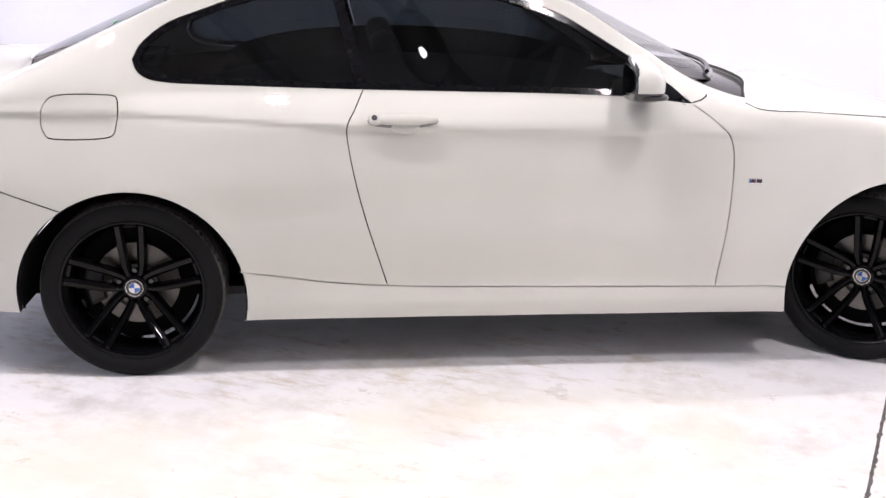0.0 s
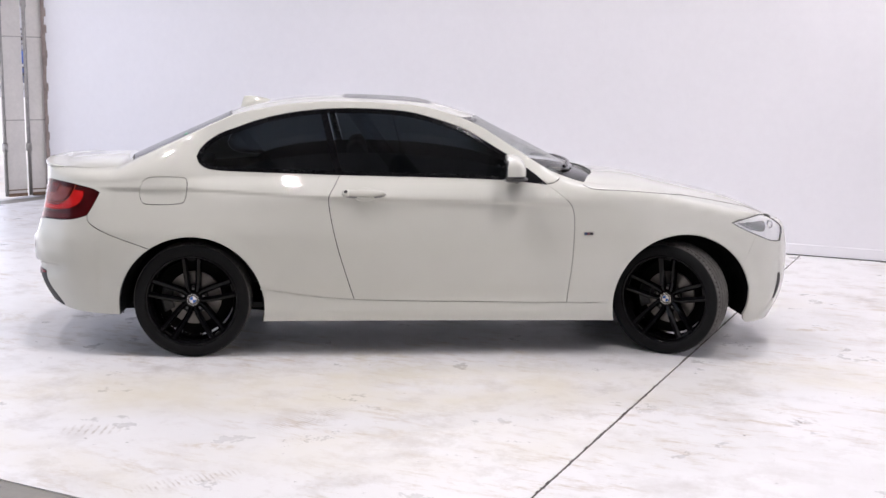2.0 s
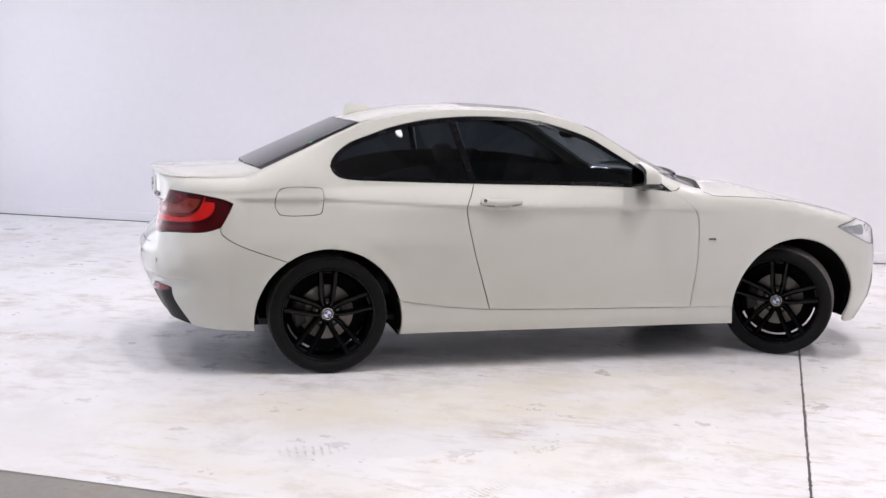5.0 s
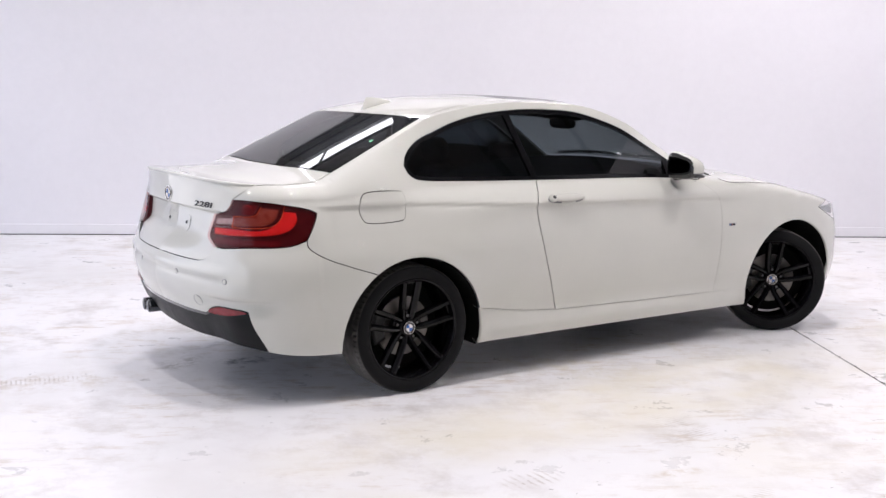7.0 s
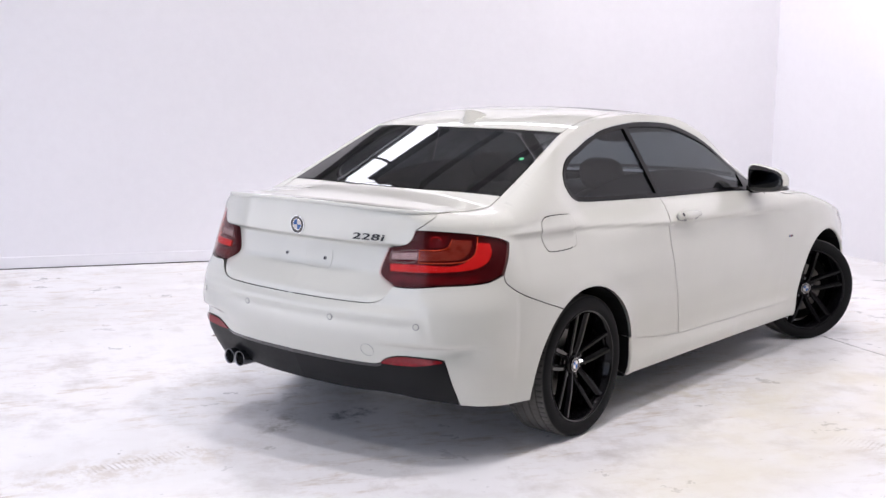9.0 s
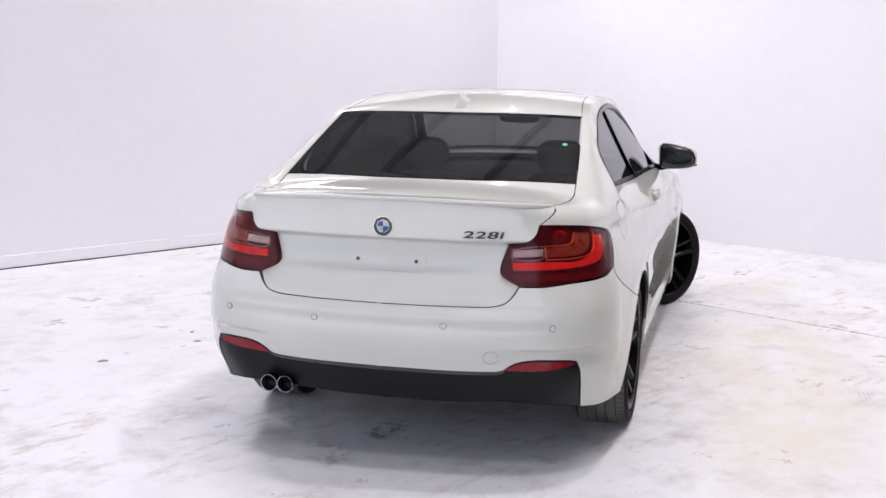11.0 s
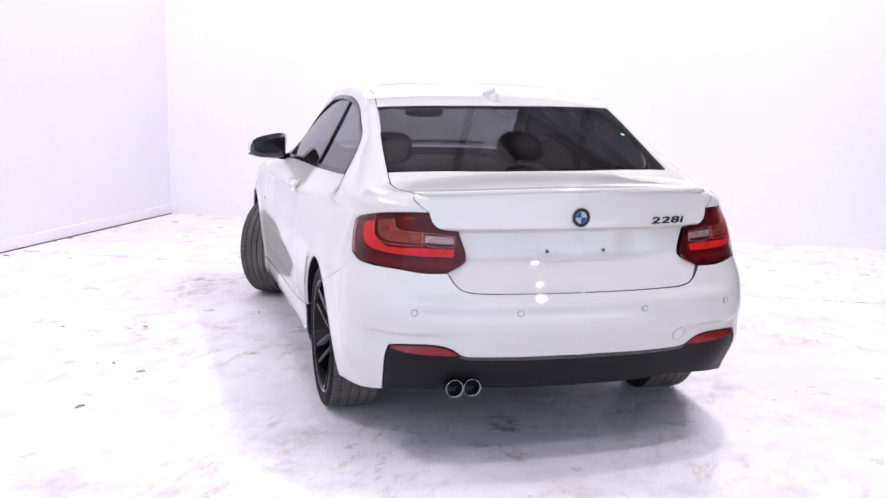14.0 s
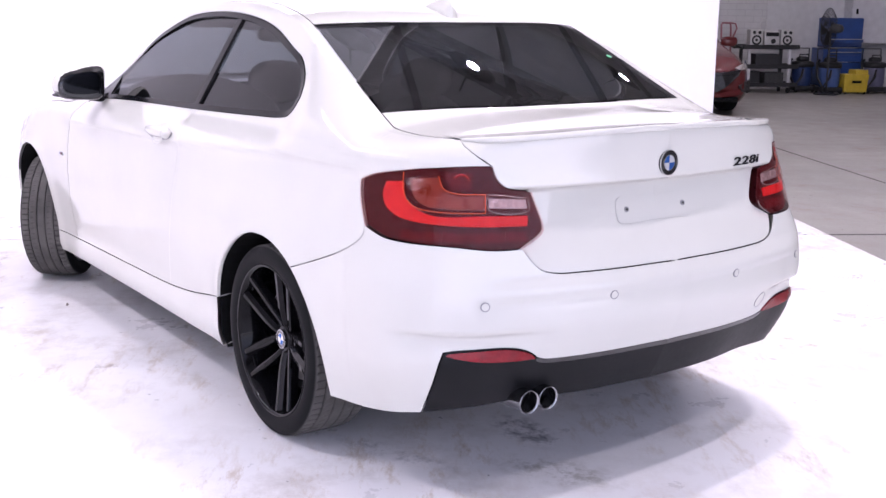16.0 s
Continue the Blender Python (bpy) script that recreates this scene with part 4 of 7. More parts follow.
# flank behind the door, with roof rail and pillars: outline on the flank, and its strip on the top
LID_SIDE = spline([tuple(np.array(edge_xy(S_LID_TOP)).ravel()), (-0.58, 0.632), (-0.42, 0.634), (-0.335, 0.628)])
RW_SIDE = spline([(-0.335, 0.628), (-0.20, 0.615), (0.0, 0.592), (0.12, 0.577), (0.205, 0.566)])
ROOF_SIDE = spline([(0.205, 0.566), (0.42, 0.536), (0.80, 0.515), (1.15, 0.517), (1.37, 0.540), (1.50, 0.566)])
WS_SIDE = spline([(1.50, 0.566), (1.71, 0.604), (1.91, 0.638), (2.012, 0.660)])
FUEL = spline([(-0.263, 0.862), (-0.252, 0.850), (-0.055, 0.850), (-0.035, 0.860), (-0.024, 0.90), (-0.020, 0.955), (-0.028, 0.982), (-0.055, 0.988),
               (-0.230, 0.986), (-0.256, 0.972), (-0.275, 0.93), (-0.275, 0.885), (-0.263, 0.862)], 0.01)[:-1]
quarter_loop = loop(SEAM_SILL[:i_r + 1], SEAM_DOOR_R[::-1], DLO_LOW[:i_b + 1][::-1], DLO_TOP, SEAM_APILLAR, (edge_run(A_BASE, S_LID_TOP), False),
                    spline([(S_LID_TOP, float(edge_z(S_LID_TOP))), (S_LID, 0.962)]), LAMP_TOP[::-1], LAMP_FRONT[::-1], SEAM_BUMPER,
                    arc(*A_R, a_seam, on_arch(A_R, SEAM_SILL[0])))
rail_loop = loop((edge_plan(A_BASE, S_LID_TOP), False), LID_SIDE, RW_SIDE, ROOF_SIDE, WS_SIDE, [tuple(np.array(edge_xy(A_BASE)).ravel())])
for side in (-1, 1):
    holes = [FUEL] if side < 0 else []
    q = skin("rear_quarter_panel", [piece("hull", quarter_loop, side, 0.012, holes=holes), piece("top", rail_loop, side, 0.028)], PAINT, car)
    if side < 0:
        flap = (FUEL, np.ones(len(FUEL), bool))
        skin("fuel_flap", [piece("hull", flap, side, 0.03)], PAINT, q, "white fuel filler flap")
door_loop = loop(SEAM_SILL[i_r:i_f + 1], SEAM_DOOR_F, DLO_LOW[i_b:][::-1], SEAM_DOOR_R)
doors = both("door", lambda side: [piece("hull", door_loop, side, 0.012)], PAINT, car)
sill_loop = loop(SEAM_SILL, arc(*A_F, on_arch(A_F, SEAM_SILL[-1]), 180 + math.degrees(math.asin((A_F[1] - SILL_Z) / A_F[2]))),
                 spline([(2.347, SILL_Z), (0.379, SILL_Z)]), arc(*A_R, -math.degrees(math.asin((A_R[1] - SILL_Z) / A_R[2])), on_arch(A_R, SEAM_SILL[0])))
both("side_sill", lambda side: [piece("hull", sill_loop, side, 0.03, flange=0.05)], PAINT, car)
S_HL = SX(3.31)
fender_loop = loop(SEAM_DOOR_F, SEAM_APILLAR, (edge_run(A_BASE, S_HL), False), spline([(S_HL, float(edge_z(S_HL))), tuple(HL_TOP[-1])]), HL_TOP[::-1], HL_LOW[:i_h + 1], SEAM_FRONT,
                   arc(*A_F, a_front, on_arch(A_F, SEAM_SILL[-1])), SEAM_SILL[i_f:][::-1])
hl_xy = np.array(edge_xy(S_HL)).ravel()
edge_in = edge_plan(A_BASE, S_HL)
HOOD_SIDE = np.stack([edge_in[:, 0] - 0.004, edge_in[:, 1] - 0.024], 1)
HOOD_SIDE = HOOD_SIDE[HOOD_SIDE[:, 0] > 2.175]
wing_loop = loop((edge_in, False), [tuple(hl_xy - (0.0, 0.024))], HOOD_SIDE[::-1], spline([tuple(HOOD_SIDE[0]), (2.08, 0.668), (2.012, 0.660)]))
both("front_wing", lambda side: [piece("hull", fender_loop, side, 0.028), piece("top", wing_loop, side, 0.03, gap=0.0004)], PAINT, car)

# rear bumper, skirt, boot lid
bumper_loop = loop(arc(*A_R, 180 + 6.0, a_seam), SEAM_BUMPER[::-1], LAMP_LOW[::-1], SEAM_LID, (spline([(R(0), 0.666), (R(0), 0.419)]), False), SKIRT_TOP, SKIRT_TOP2, SKIRT_SIDE,
                   spline([(SX(-0.738), 0.262), (SX(-0.62), 0.247), (SX(-0.52), 0.240), tuple(arc(*A_R, 186, 187, 2)[0])]))
h = piece("hull", bumper_loop, -1, 0.012, flange=0.03)
bumper = skin("rear_bumper", [h, mirrored(h)], PAINT, car)
skirt_loop = loop(SKIRT_TOP, SKIRT_TOP2, SKIRT_SIDE, spline([(SX(-0.738), 0.262), (R(0.715), 0.276), (R(0.64), 0.284), (R(0.48), 0.288), (R(0.3), 0.280), (R(0), 0.278)]), (spline([(R(0), 0.278), (R(0), 0.419)]), False))
h = piece("hull", skirt_loop, -1, 0.03, flange=0.12, out=-0.004)
skin("rear_skirt", [h, mirrored(h)], BLACK_PLASTIC, car, "dark grey plastic diffuser under the rear bumper")
rim_top = SKIRT_TOP
rim_low = rim_top - np.stack([np.zeros(len(rim_top)), np.linspace(0.015, 0.012, len(rim_top))], 1)
h = piece("hull", loop(rim_top, [tuple(rim_low[-1])], rim_low[::-1], (np.array([rim_low[0], rim_top[0]]), False)), -1, 0.02, 0.0, 0.006, 0.001)
skin("skirt_trim", [h, mirrored(h)], BLACK_GLOSS, car, "gloss black strip along the bumper edge")
lid_loop = loop((edge_run(S_TAIL, S_LID_TOP, 60), False), spline([(S_LID_TOP, float(edge_z(S_LID_TOP))), (S_LID, 0.962)]), LAMP_IN, LAMP_TIP, SEAM_LID, (spline([(R(0), 0.666), (R(0), float(edge_z(S_TAIL)))]), False))
deck_front = spline([(-0.335, 0.628), (-0.370, 0.45), (-0.405, 0.2), (-0.412, 0)])
deck_loop = loop((edge_plan(S_TAIL, S_LID_TOP, 60), False), LID_SIDE, deck_front, (spline([(-0.412, 0), (float(edge_xy(S_TAIL)[0]), 0)]), False))
h1, h2 = piece("lid", lid_loop, -1, 0.010), piece("top", deck_loop, -1, 0.03)
lid = skin("boot_lid", [h1, h2, mirrored(h1), mirrored(h2)], PAINT, car)
# lip spoiler
bm = bmesh.new()
sp = []
edge_x_, edge_y_ = edge_xy(np.linspace(S_TAIL, R(0.745), 200))
for y in np.linspace(-0.606, 0.606, 61):
    x0 = float(np.interp(abs(y), edge_y_, edge_x_)) - 0.006
    z0 = float(top_z(x0, y))
    e = min(1.0, (0.610 - abs(y)) / 0.05) ** 0.5
    sp.append([bm.verts.new(p) for p in ((x0 + 0.115, y, float(top_z(x0 + 0.115, y)) + 0.0015), (x0 + 0.05, y, z0 + 0.003 + 0.006 * e), (x0 + 0.004, y, z0 + 0.002 + 0.014 * e),
                                         (x0 - 0.006, y, z0 + 0.001 + 0.012 * e), (x0 - 0.004, y, z0 - 0.004 + 0.006 * e), (x0 + 0.012, y, z0 - 0.004))])
for a, b in zip(sp, sp[1:]):
    for k in range(5):
        bm.faces.new((a[k], b[k], b[k + 1], a[k + 1]))
part("lip_spoiler", bm, PAINT, lid, "white lip spoiler", smooth=True)

# roof, screens, bonnet
def half_top(loop_, step=0.04, **kw):
    h = piece("top", loop_, -1, step, **kw)
    return [h, mirrored(h)]


RW_TOP = spline([(0.205, 0.566), (0.178, 0.40), (0.158, 0.2), (0.152, 0)])
WS_TOP = spline([(1.50, 0.566), (1.565, 0.40), (1.605, 0.2), (1.615, 0)])
SUN = loop(spline([(0.82, 0), (0.82, 0.38), (0.83, 0.410), (0.85, 0.420), (1.28, 0.420), (1.315, 0.405), (1.325, 0.38), (1.335, 0)], 0.01), (spline([(1.335, 0), (0.82, 0)]), False))
roof = skin("roof_panel", half_top(loop(RW_TOP[::-1], ROOF_SIDE, WS_TOP, (spline([(1.615, 0), (0.152, 0)]), False))), PAINT, car)
sunroof = skin("sunroof", half_top(SUN, gap=0.0, out=0.0005, flange=0.003), SUN_GLASS, roof, "dark glass sunroof panel in the roof")
sunroof.matrix_basis = pose(1.34, 0, 1.40, 0, 0.0, 0) @ pose(-1.34, 0, -1.40)
rw = loop(RW_TOP, (spline([(0.152, 0), (-0.412, 0)]), False), deck_front[::-1], RW_SIDE)
rear_window = skin("rear_window", half_top(rw, gap=0.005, flange=0.004, out=0.001), REAR_GLASS, car, "dark tinted rear screen")
sticker_at = Vector((-0.06, -0.535, float(top_z(-0.06, -0.535)) + 0.003))
part("screen_sticker", disc_bm(0.011, -0.0006, 0.0006, 18, "Z"), simple("green_sticker", (0.10, 0.55, 0.25), 0.4), rear_window, "small round green sticker", m=Matrix.Translation(sticker_at) @ pose(0, 0, 0, 6, -24, 0))
WS_LOW = spline([(2.012, 0.660), (2.115, 0.52), (2.195, 0.28), (2.22, 0)])
ws = loop(WS_TOP, (spline([(1.615, 0), (2.22, 0)]), False), WS_LOW[::-1], WS_SIDE[::-1])
skin("windscreen", half_top(ws, gap=0.005, flange=0.004, out=0.001), WIND_GLASS, car, "clear windscreen")
HOOD_REAR = spline([tuple(HOOD_SIDE[0]), (2.215, 0.60), (2.290, 0.36), (2.312, 0)])
hood_front = spline([tuple(hl_xy - (0.0, 0.024)), (3.36, 0.40), (3.385, 0.2), (3.39, 0)])
hood = skin("bonnet", half_top(loop(HOOD_REAR[::-1], HOOD_SIDE, hood_front, (spline([(3.39, 0), (2.312, 0)]), False)), gap=0.0004), PAINT, car)
for side in (-1, 1):
    low_run, high_run = spline([(2.165, 0.957), (2.20, 0.942), (2.40, 0.9295), (2.60, 0.9145), (2.70, 0.904)], 0.02), spline([(2.735, 0.708), (2.80, 0.683), (2.90, 0.648), (3.08, 0.590), (3.20, 0.555), (3.265, 0.560)], 0.02)
    gap_line = [tuple(hull(np.array([[SX(x), min(z, float(edge_z(SX(x))) - 0.001)]]), side, 0.0)[0]) for x, z in low_run] + [(x, y * side, float(top_z(x, y))) for x, y in high_run]
    part("bonnet_gap", tube(bmesh.new(), gap_line, 0.0022, 6), SEAM_GREY, hood, "dark gap along the bonnet edge")
cowl = loop(WS_LOW, (spline([(2.22, 0), (2.312, 0)]), False), HOOD_REAR[::-1], spline([tuple(HOOD_SIDE[0]), (2.08, 0.668), (2.012, 0.660)]))
skin("cowl", half_top(cowl, gap=-0.004, out=-0.018, flange=0.02), BLACK_TRIM, car, "black plastic cowl under the windscreen")
for y0, y1 in ((0.60, -0.02), (0.10, -0.52)):
    bm = bmesh.new()
    pts = [(2.19 - 0.17 * abs(y / 0.7) ** 2, y, float(top_z(2.19 - 0.17 * abs(y / 0.7) ** 2, y)) + 0.013) for y in np.linspace(y0, y1, 9)]
    tube(bm, pts, 0.009, 6)
    part("wiper", bm, BLACK_TRIM, car, "black wiper arm")

# front bumper, lamps
front_loop = loop(SEAM_FRONT[::-1], HL_LOW[i_h:], HL_END, spline([tuple(HL_END[-1]), (S_HL, float(edge_z(S_HL)))]), (edge_run(S_HL, S_NOSE, 60), False),
                  (spline([(S_NOSE, float(edge_z(S_NOSE))), (S_NOSE, 0.17)]), False), spline([(S_NOSE, 0.17), (SX(3.30), 0.165), (SX(3.15), 0.175), tuple(arc(*A_F, -11, -10, 2)[0])]), arc(*A_F, -11, a_front))
h = piece("hull", front_loop, -1, 0.03, gap=0.0012)
front = skin("front_bumper", [h, mirrored(h)], PAINT, car)
hl_loop = loop(HL_TOP, HL_END[::-1], HL_LOW[::-1])
HL_POCKET = loop(spline([(SX(3.045), 0.751), (SX(3.14), 0.755), (SX(3.235), 0.752), (SX(3.225), 0.705), (SX(3.14), 0.712), (SX(3.045), 0.751)], 0.01))
HL_GREY = simple("lamp_pocket", (0.30, 0.31, 0.32), 0.25, 0.3, 0.4, worn=0.3, scale=40)
CHROME_LAMP = simple("lamp_reflector", (0.92, 0.93, 0.95), 0.35, 0.0, 0.3, worn=0.08, scale=25)
for side in (-1, 1):
    lamp_part = skin("headlamp", [piece("hull", hl_loop, side, 0.02, out=-0.008, gap=0.004)], CHROME_LAMP, car, "clear projector headlamp")
    skin("lens", [piece("hull", hl_loop, side, 0.02, out=0.0, gap=0.003, flange=0.03)], LAMP_LENS, lamp_part)
    skin("lamp_rim", [piece("hull", hl_loop, side, 0.02, 0.001, 0.004, 0.0012, holes=[shrink(hl_loop[0], np.ones(len(hl_loop[0])), 0.0042)])], CALIPER, lamp_part, "dark rim round the lamp")
    skin("lamp_pocket", [piece("hull", HL_POCKET, side, 0.02, 0.0, 0.004, -0.0055)], HL_GREY, lamp_part, "grey inner pocket of the lamp")
    for s0, r in ((SX(3.275), 0.022),):
        c = hull(np.array([[s0, 0.735]]), side, -0.012)[0]
        b = disc_bm(r, -0.01, 0.01, 20)
        part("projector", b, CHROME, lamp_part, "round chrome projector", True, Matrix.Translation(c) @ pose(0, 0, 0, 0, 0, 25 * -side))
    vent = loop(spline([(SX(3.325), 0.45), (SX(3.340), 0.455), (SX(3.352), 0.41), (SX(3.335), 0.30), (SX(3.325), 0.30), (SX(3.325), 0.45)], 0.01))
    skin("bumper_vent", [piece("hull", vent, side, 0.02, out=0.002, gap=0, flange=0.01)], SEAM_GREY, front, "dark vent slot in the front bumper")

# side windows
def ring_in(pts, by):
    return shrink(np.array(pts), np.ones(len(pts)), by)


dlo, _ = loop(DLO_LOW, DLO_TOP[::-1])
dlo_in = ring_in(dlo, 0.020)
for side in (-1, 1):
    trim = skin("window_trim", [piece("hull", (dlo, np.ones(len(dlo), bool)), side, 0.03, 0.001, 0.012, 0.003, holes=[dlo_in])], BLACK_TRIM, car, "black window surround")
    frontp = np.array([p for p in dlo_in if p[0] > 0.822 - (p[1] - 1.0) * 0.26])
    rearp = np.array([p for p in dlo_in if p[0] < 0.792 - (p[1] - 1.0) * 0.26])
    for nm, pp in (("door_glass", frontp), ("quarter_glass", rearp)):
        skin(nm, [piece("pane", (pp, np.ones(len(pp), bool)), side, 0.04, -0.003, 0.004, -0.008)], SIDE_GLASS, doors[0 if side < 0 else 1] if nm == "door_glass" else trim, "dark tinted side glass")
    zs = np.linspace(1.022, 1.352, 24)
    pil = np.vstack([np.stack([0.824 - (zs - 1.0) * 0.26, zs], 1), np.stack([0.786 - (zs - 1.0) * 0.26, zs], 1)[::-1]])
    skin("door_pillar_cover", [piece("hull", (pil, np.ones(len(pil), bool)), side, 0.02, 0.0, 0.01, 0.001)], BLACK_TRIM, trim, "black pillar cover")
    # triangle behind the front corner of the glass
    sail = loop(spline([(1.735, 1.003), (1.93, 0.980), (1.765, 1.083), (1.735, 1.003)]))
    skin("mirror_sail", [piece("hull", sail, side, 0.03, 0.0, 0.012, 0.002)], BLACK_TRIM, trim, "black mirror triangle")

# dark backing behind the seams
shell = loop(spline([(SX(-0.84), 0.30), (-0.45, 0.25)]), arc(*A_R, 186, -13), spline([(0.40, 0.215), (2.35, 0.215)]), arc(*A_F, 193, -11), spline([(SX(3.15), 0.23), (SX(3.34), 0.25), (SX(3.36), 0.68)]),
             spline([(SX(3.25), 0.70), (2.85, 0.80), (2.2, 0.90), (1.9, 0.955), (0.3, 1.0), (-0.3, 0.95), (R(0.66), 0.945), (R(0), 0.99)]), spline([(R(0), 0.99), (R(0), 0.30)]), spline([(R(0), 0.30), (SX(-0.84), 0.30)]))
both("inner_shell", lambda side: [piece("lid", shell, side, 0.06, 0.0, 0.0, -0.05)], DARK, car)
deck_shell = loop(spline([(-0.87, 0), (-0.81, 0.40), (-0.74, 0.52), (-0.66, 0.585), (-0.43, 0.62), (-0.38, 0.58), (-0.43, 0), (-0.87, 0)]))
skin("boot_shell", half_top(deck_shell, 0.06, flange=0, out=-0.024), DARK, car)
hood_shell = loop(spline([(2.30, 0), (2.30, 0.62), (2.45, 0.70), (3.0, 0.67), (3.22, 0.55), (3.33, 0.3), (3.33, 0), (2.30, 0)]))
skin("bonnet_shell", half_top(hood_shell, 0.06, flange=0, out=-0.03), DARK, car)
rail_shell = loop(spline([(0.20, 0.52), (0.35, 0.57), (0.9, 0.555), (1.4, 0.575), (1.5, 0.54), (1.2, 0.48), (0.5, 0.48), (0.20, 0.52)]))
for rs in half_top(rail_shell, 0.06, flange=0, out=-0.02):
    skin("roof_shell", [rs], DARK, car)
bm = bmesh.new()
box(bm, -0.55, 3.15, -0.52, 0.52, 0.205, 0.25, 0.01)
box(bm, 0.42, 2.30, -0.80, 0.80, 0.205, 0.235, 0.01)
part("underbody", bm, DARK, car)
for cx, cz, r in (A_R, A_F):
    for side in (-1, 1):
        bm = bmesh.new()
        n = 28
        prof = [((cx + (r - 0.004) * math.cos(a), cz + (r - 0.004) * math.sin(a))) for a in np.radians(np.linspace(-13, 185, n))]
        rim_y = [float(hull(np.array([[SX(x) if x > 2.95 else x, max(z, 0.17)]]), 1)[0][1]) - 0.010 for x, z in prof]
        rows_ = [[bm.verts.new((x, side * y, z)) for (x, z), y in zip(prof, ys)] for ys in (rim_y, [0.52] * n)]
        for k in range(n - 1):
            bm.faces.new((rows_[0][k], rows_[0][k + 1], rows_[1][k + 1], rows_[1][k]))
        bm.faces.new(rows_[1])
        part("wheel_arch_liner", bm, DARK, car, "black wheel arch liner")

# ---------------------------------------------------------------- the coupe: wheels
TYRE_R = 0.317


def tyre_mesh():
    prof = [(0.2455, -0.098), (0.254, -0.1055), (0.266, -0.1110), (0.279, -0.1125), (0.291, -0.1115), (0.301, -0.1085), (0.3080, -0.1035), (0.3128, -0.0970)]
    half = [(r, h, 0) for r, h in prof]
    cuts = [0.091, 0.066, 0.062, 0.058, 0.040, 0.0245, 0.020, 0.0155, 0.0]
    crown = [(TYRE_R - 0.9 * (h * h) * 0.25 - (0.007 if abs(h - 0.062) < 0.001 or abs(h - 0.020) < 0.001 else 0), -h, 1) for h in cuts]
    left = half + crown
    full = left + [(r, -h, k) for r, h, k in left[-2::-1]]
    n = 288
    V, F = [], []
    for k in range(n):
        a = k * math.tau / n
        slot = k % 4 == 0
        for r, h, kind in full:
            d = 0.0
            if slot and 0.064 < abs(h) < 0.0915 and r > 0.305:
                d = 0.0050
            if kind and abs(h) < 0.058 and abs(abs(h) - 0.040) < 0.002 and k % 4 == 2:
                d = 0.003
            V.append(((r - d) * math.cos(a), h, (r - d) * math.sin(a)))
    m = len(full)
    for k in range(n):
        for i in range(m - 1):
            a, b = k * m + i, ((k + 1) % n) * m + i
            F.append((a, b, b + 1, a + 1))
    me = bpy.data.meshes.new("tyre")
    me.from_pydata(V, [], F)
    me.materials.append(TREAD)
    me.polygons.foreach_set("use_smooth", [abs(p.center.y) > 0.1 for p in me.polygons])
    me.update()
    return me


def spoke_bm():
    """One pair of narrow bars from the hub to the rim, standing upwards, outer face towards -y."""
    bm = bmesh.new()
    for sgn in (-1, 1):
        rings = []
        for r, off, w, face, deep in ((0.034, 0.013, 0.026, -0.050, 0.034), (0.050, 0.0205, 0.026, -0.055, 0.036), (0.070, 0.0255, 0.027, -0.061, 0.036), (0.100, 0.0295, 0.0285, -0.069, 0.034), (0.150, 0.0335, 0.030, -0.080, 0.030),
                                      (0.200, 0.0365, 0.030, -0.090, 0.028), (0.228, 0.0385, 0.030, -0.0965, 0.030), (0.236, 0.0392, 0.031, -0.0975, 0.030), (0.240, 0.0400, 0.033, -0.090, 0.024), (0.250, 0.0420, 0.040, -0.090, 0.024)):
            inner, outer = sgn * (off - w / 2), sgn * (off + w / 2)
            rings.append([bm.verts.new(p) for p in ((inner, face + deep, r), (inner, face + 0.013, r), (inner + sgn * 0.010, face + 0.0015, r), (inner + sgn * 0.013, face, r),
                                                    (outer - sgn * 0.004, face, r), (outer, face + 0.005, r), (outer + sgn * 0.004, face + deep, r))])
        for a, b in zip(rings, rings[1:]):
            for k in range(7):
                bm.faces.new((a[k], a[(k + 1) % 7], b[(k + 1) % 7], b[k]))
        bm.faces.new(rings[0]), bm.faces.new(rings[-1])
    # the two bars meet round the bolt, and a low web ties them at the rim
    collar = [(0.0240 * math.cos(t), 0.062 + 0.026 * math.sin(t)) for t in np.linspace(math.radians(200), math.radians(340), 9)]
    rows_ = [[bm.verts.new((x * k, y, z)) for x, z in collar] for k, y in ((0.62, -0.040), (0.70, -0.0515), (1.0, -0.0525), (1.08, -0.030))]
    for a, b in zip(rows_, rows_[1:]):
        for k in range(len(a) - 1):
            bm.faces.new((a[k], a[k + 1], b[k + 1], b[k]))
    box(bm, -0.017, 0.017, -0.036, -0.022, 0.040, 0.085, 0.004)
    box(bm, -0.030, 0.030, -0.078, -0.066, 0.226, 0.250, 0.004)
    bmesh.ops.recalc_face_normals(bm, faces=bm.faces)
    return bm


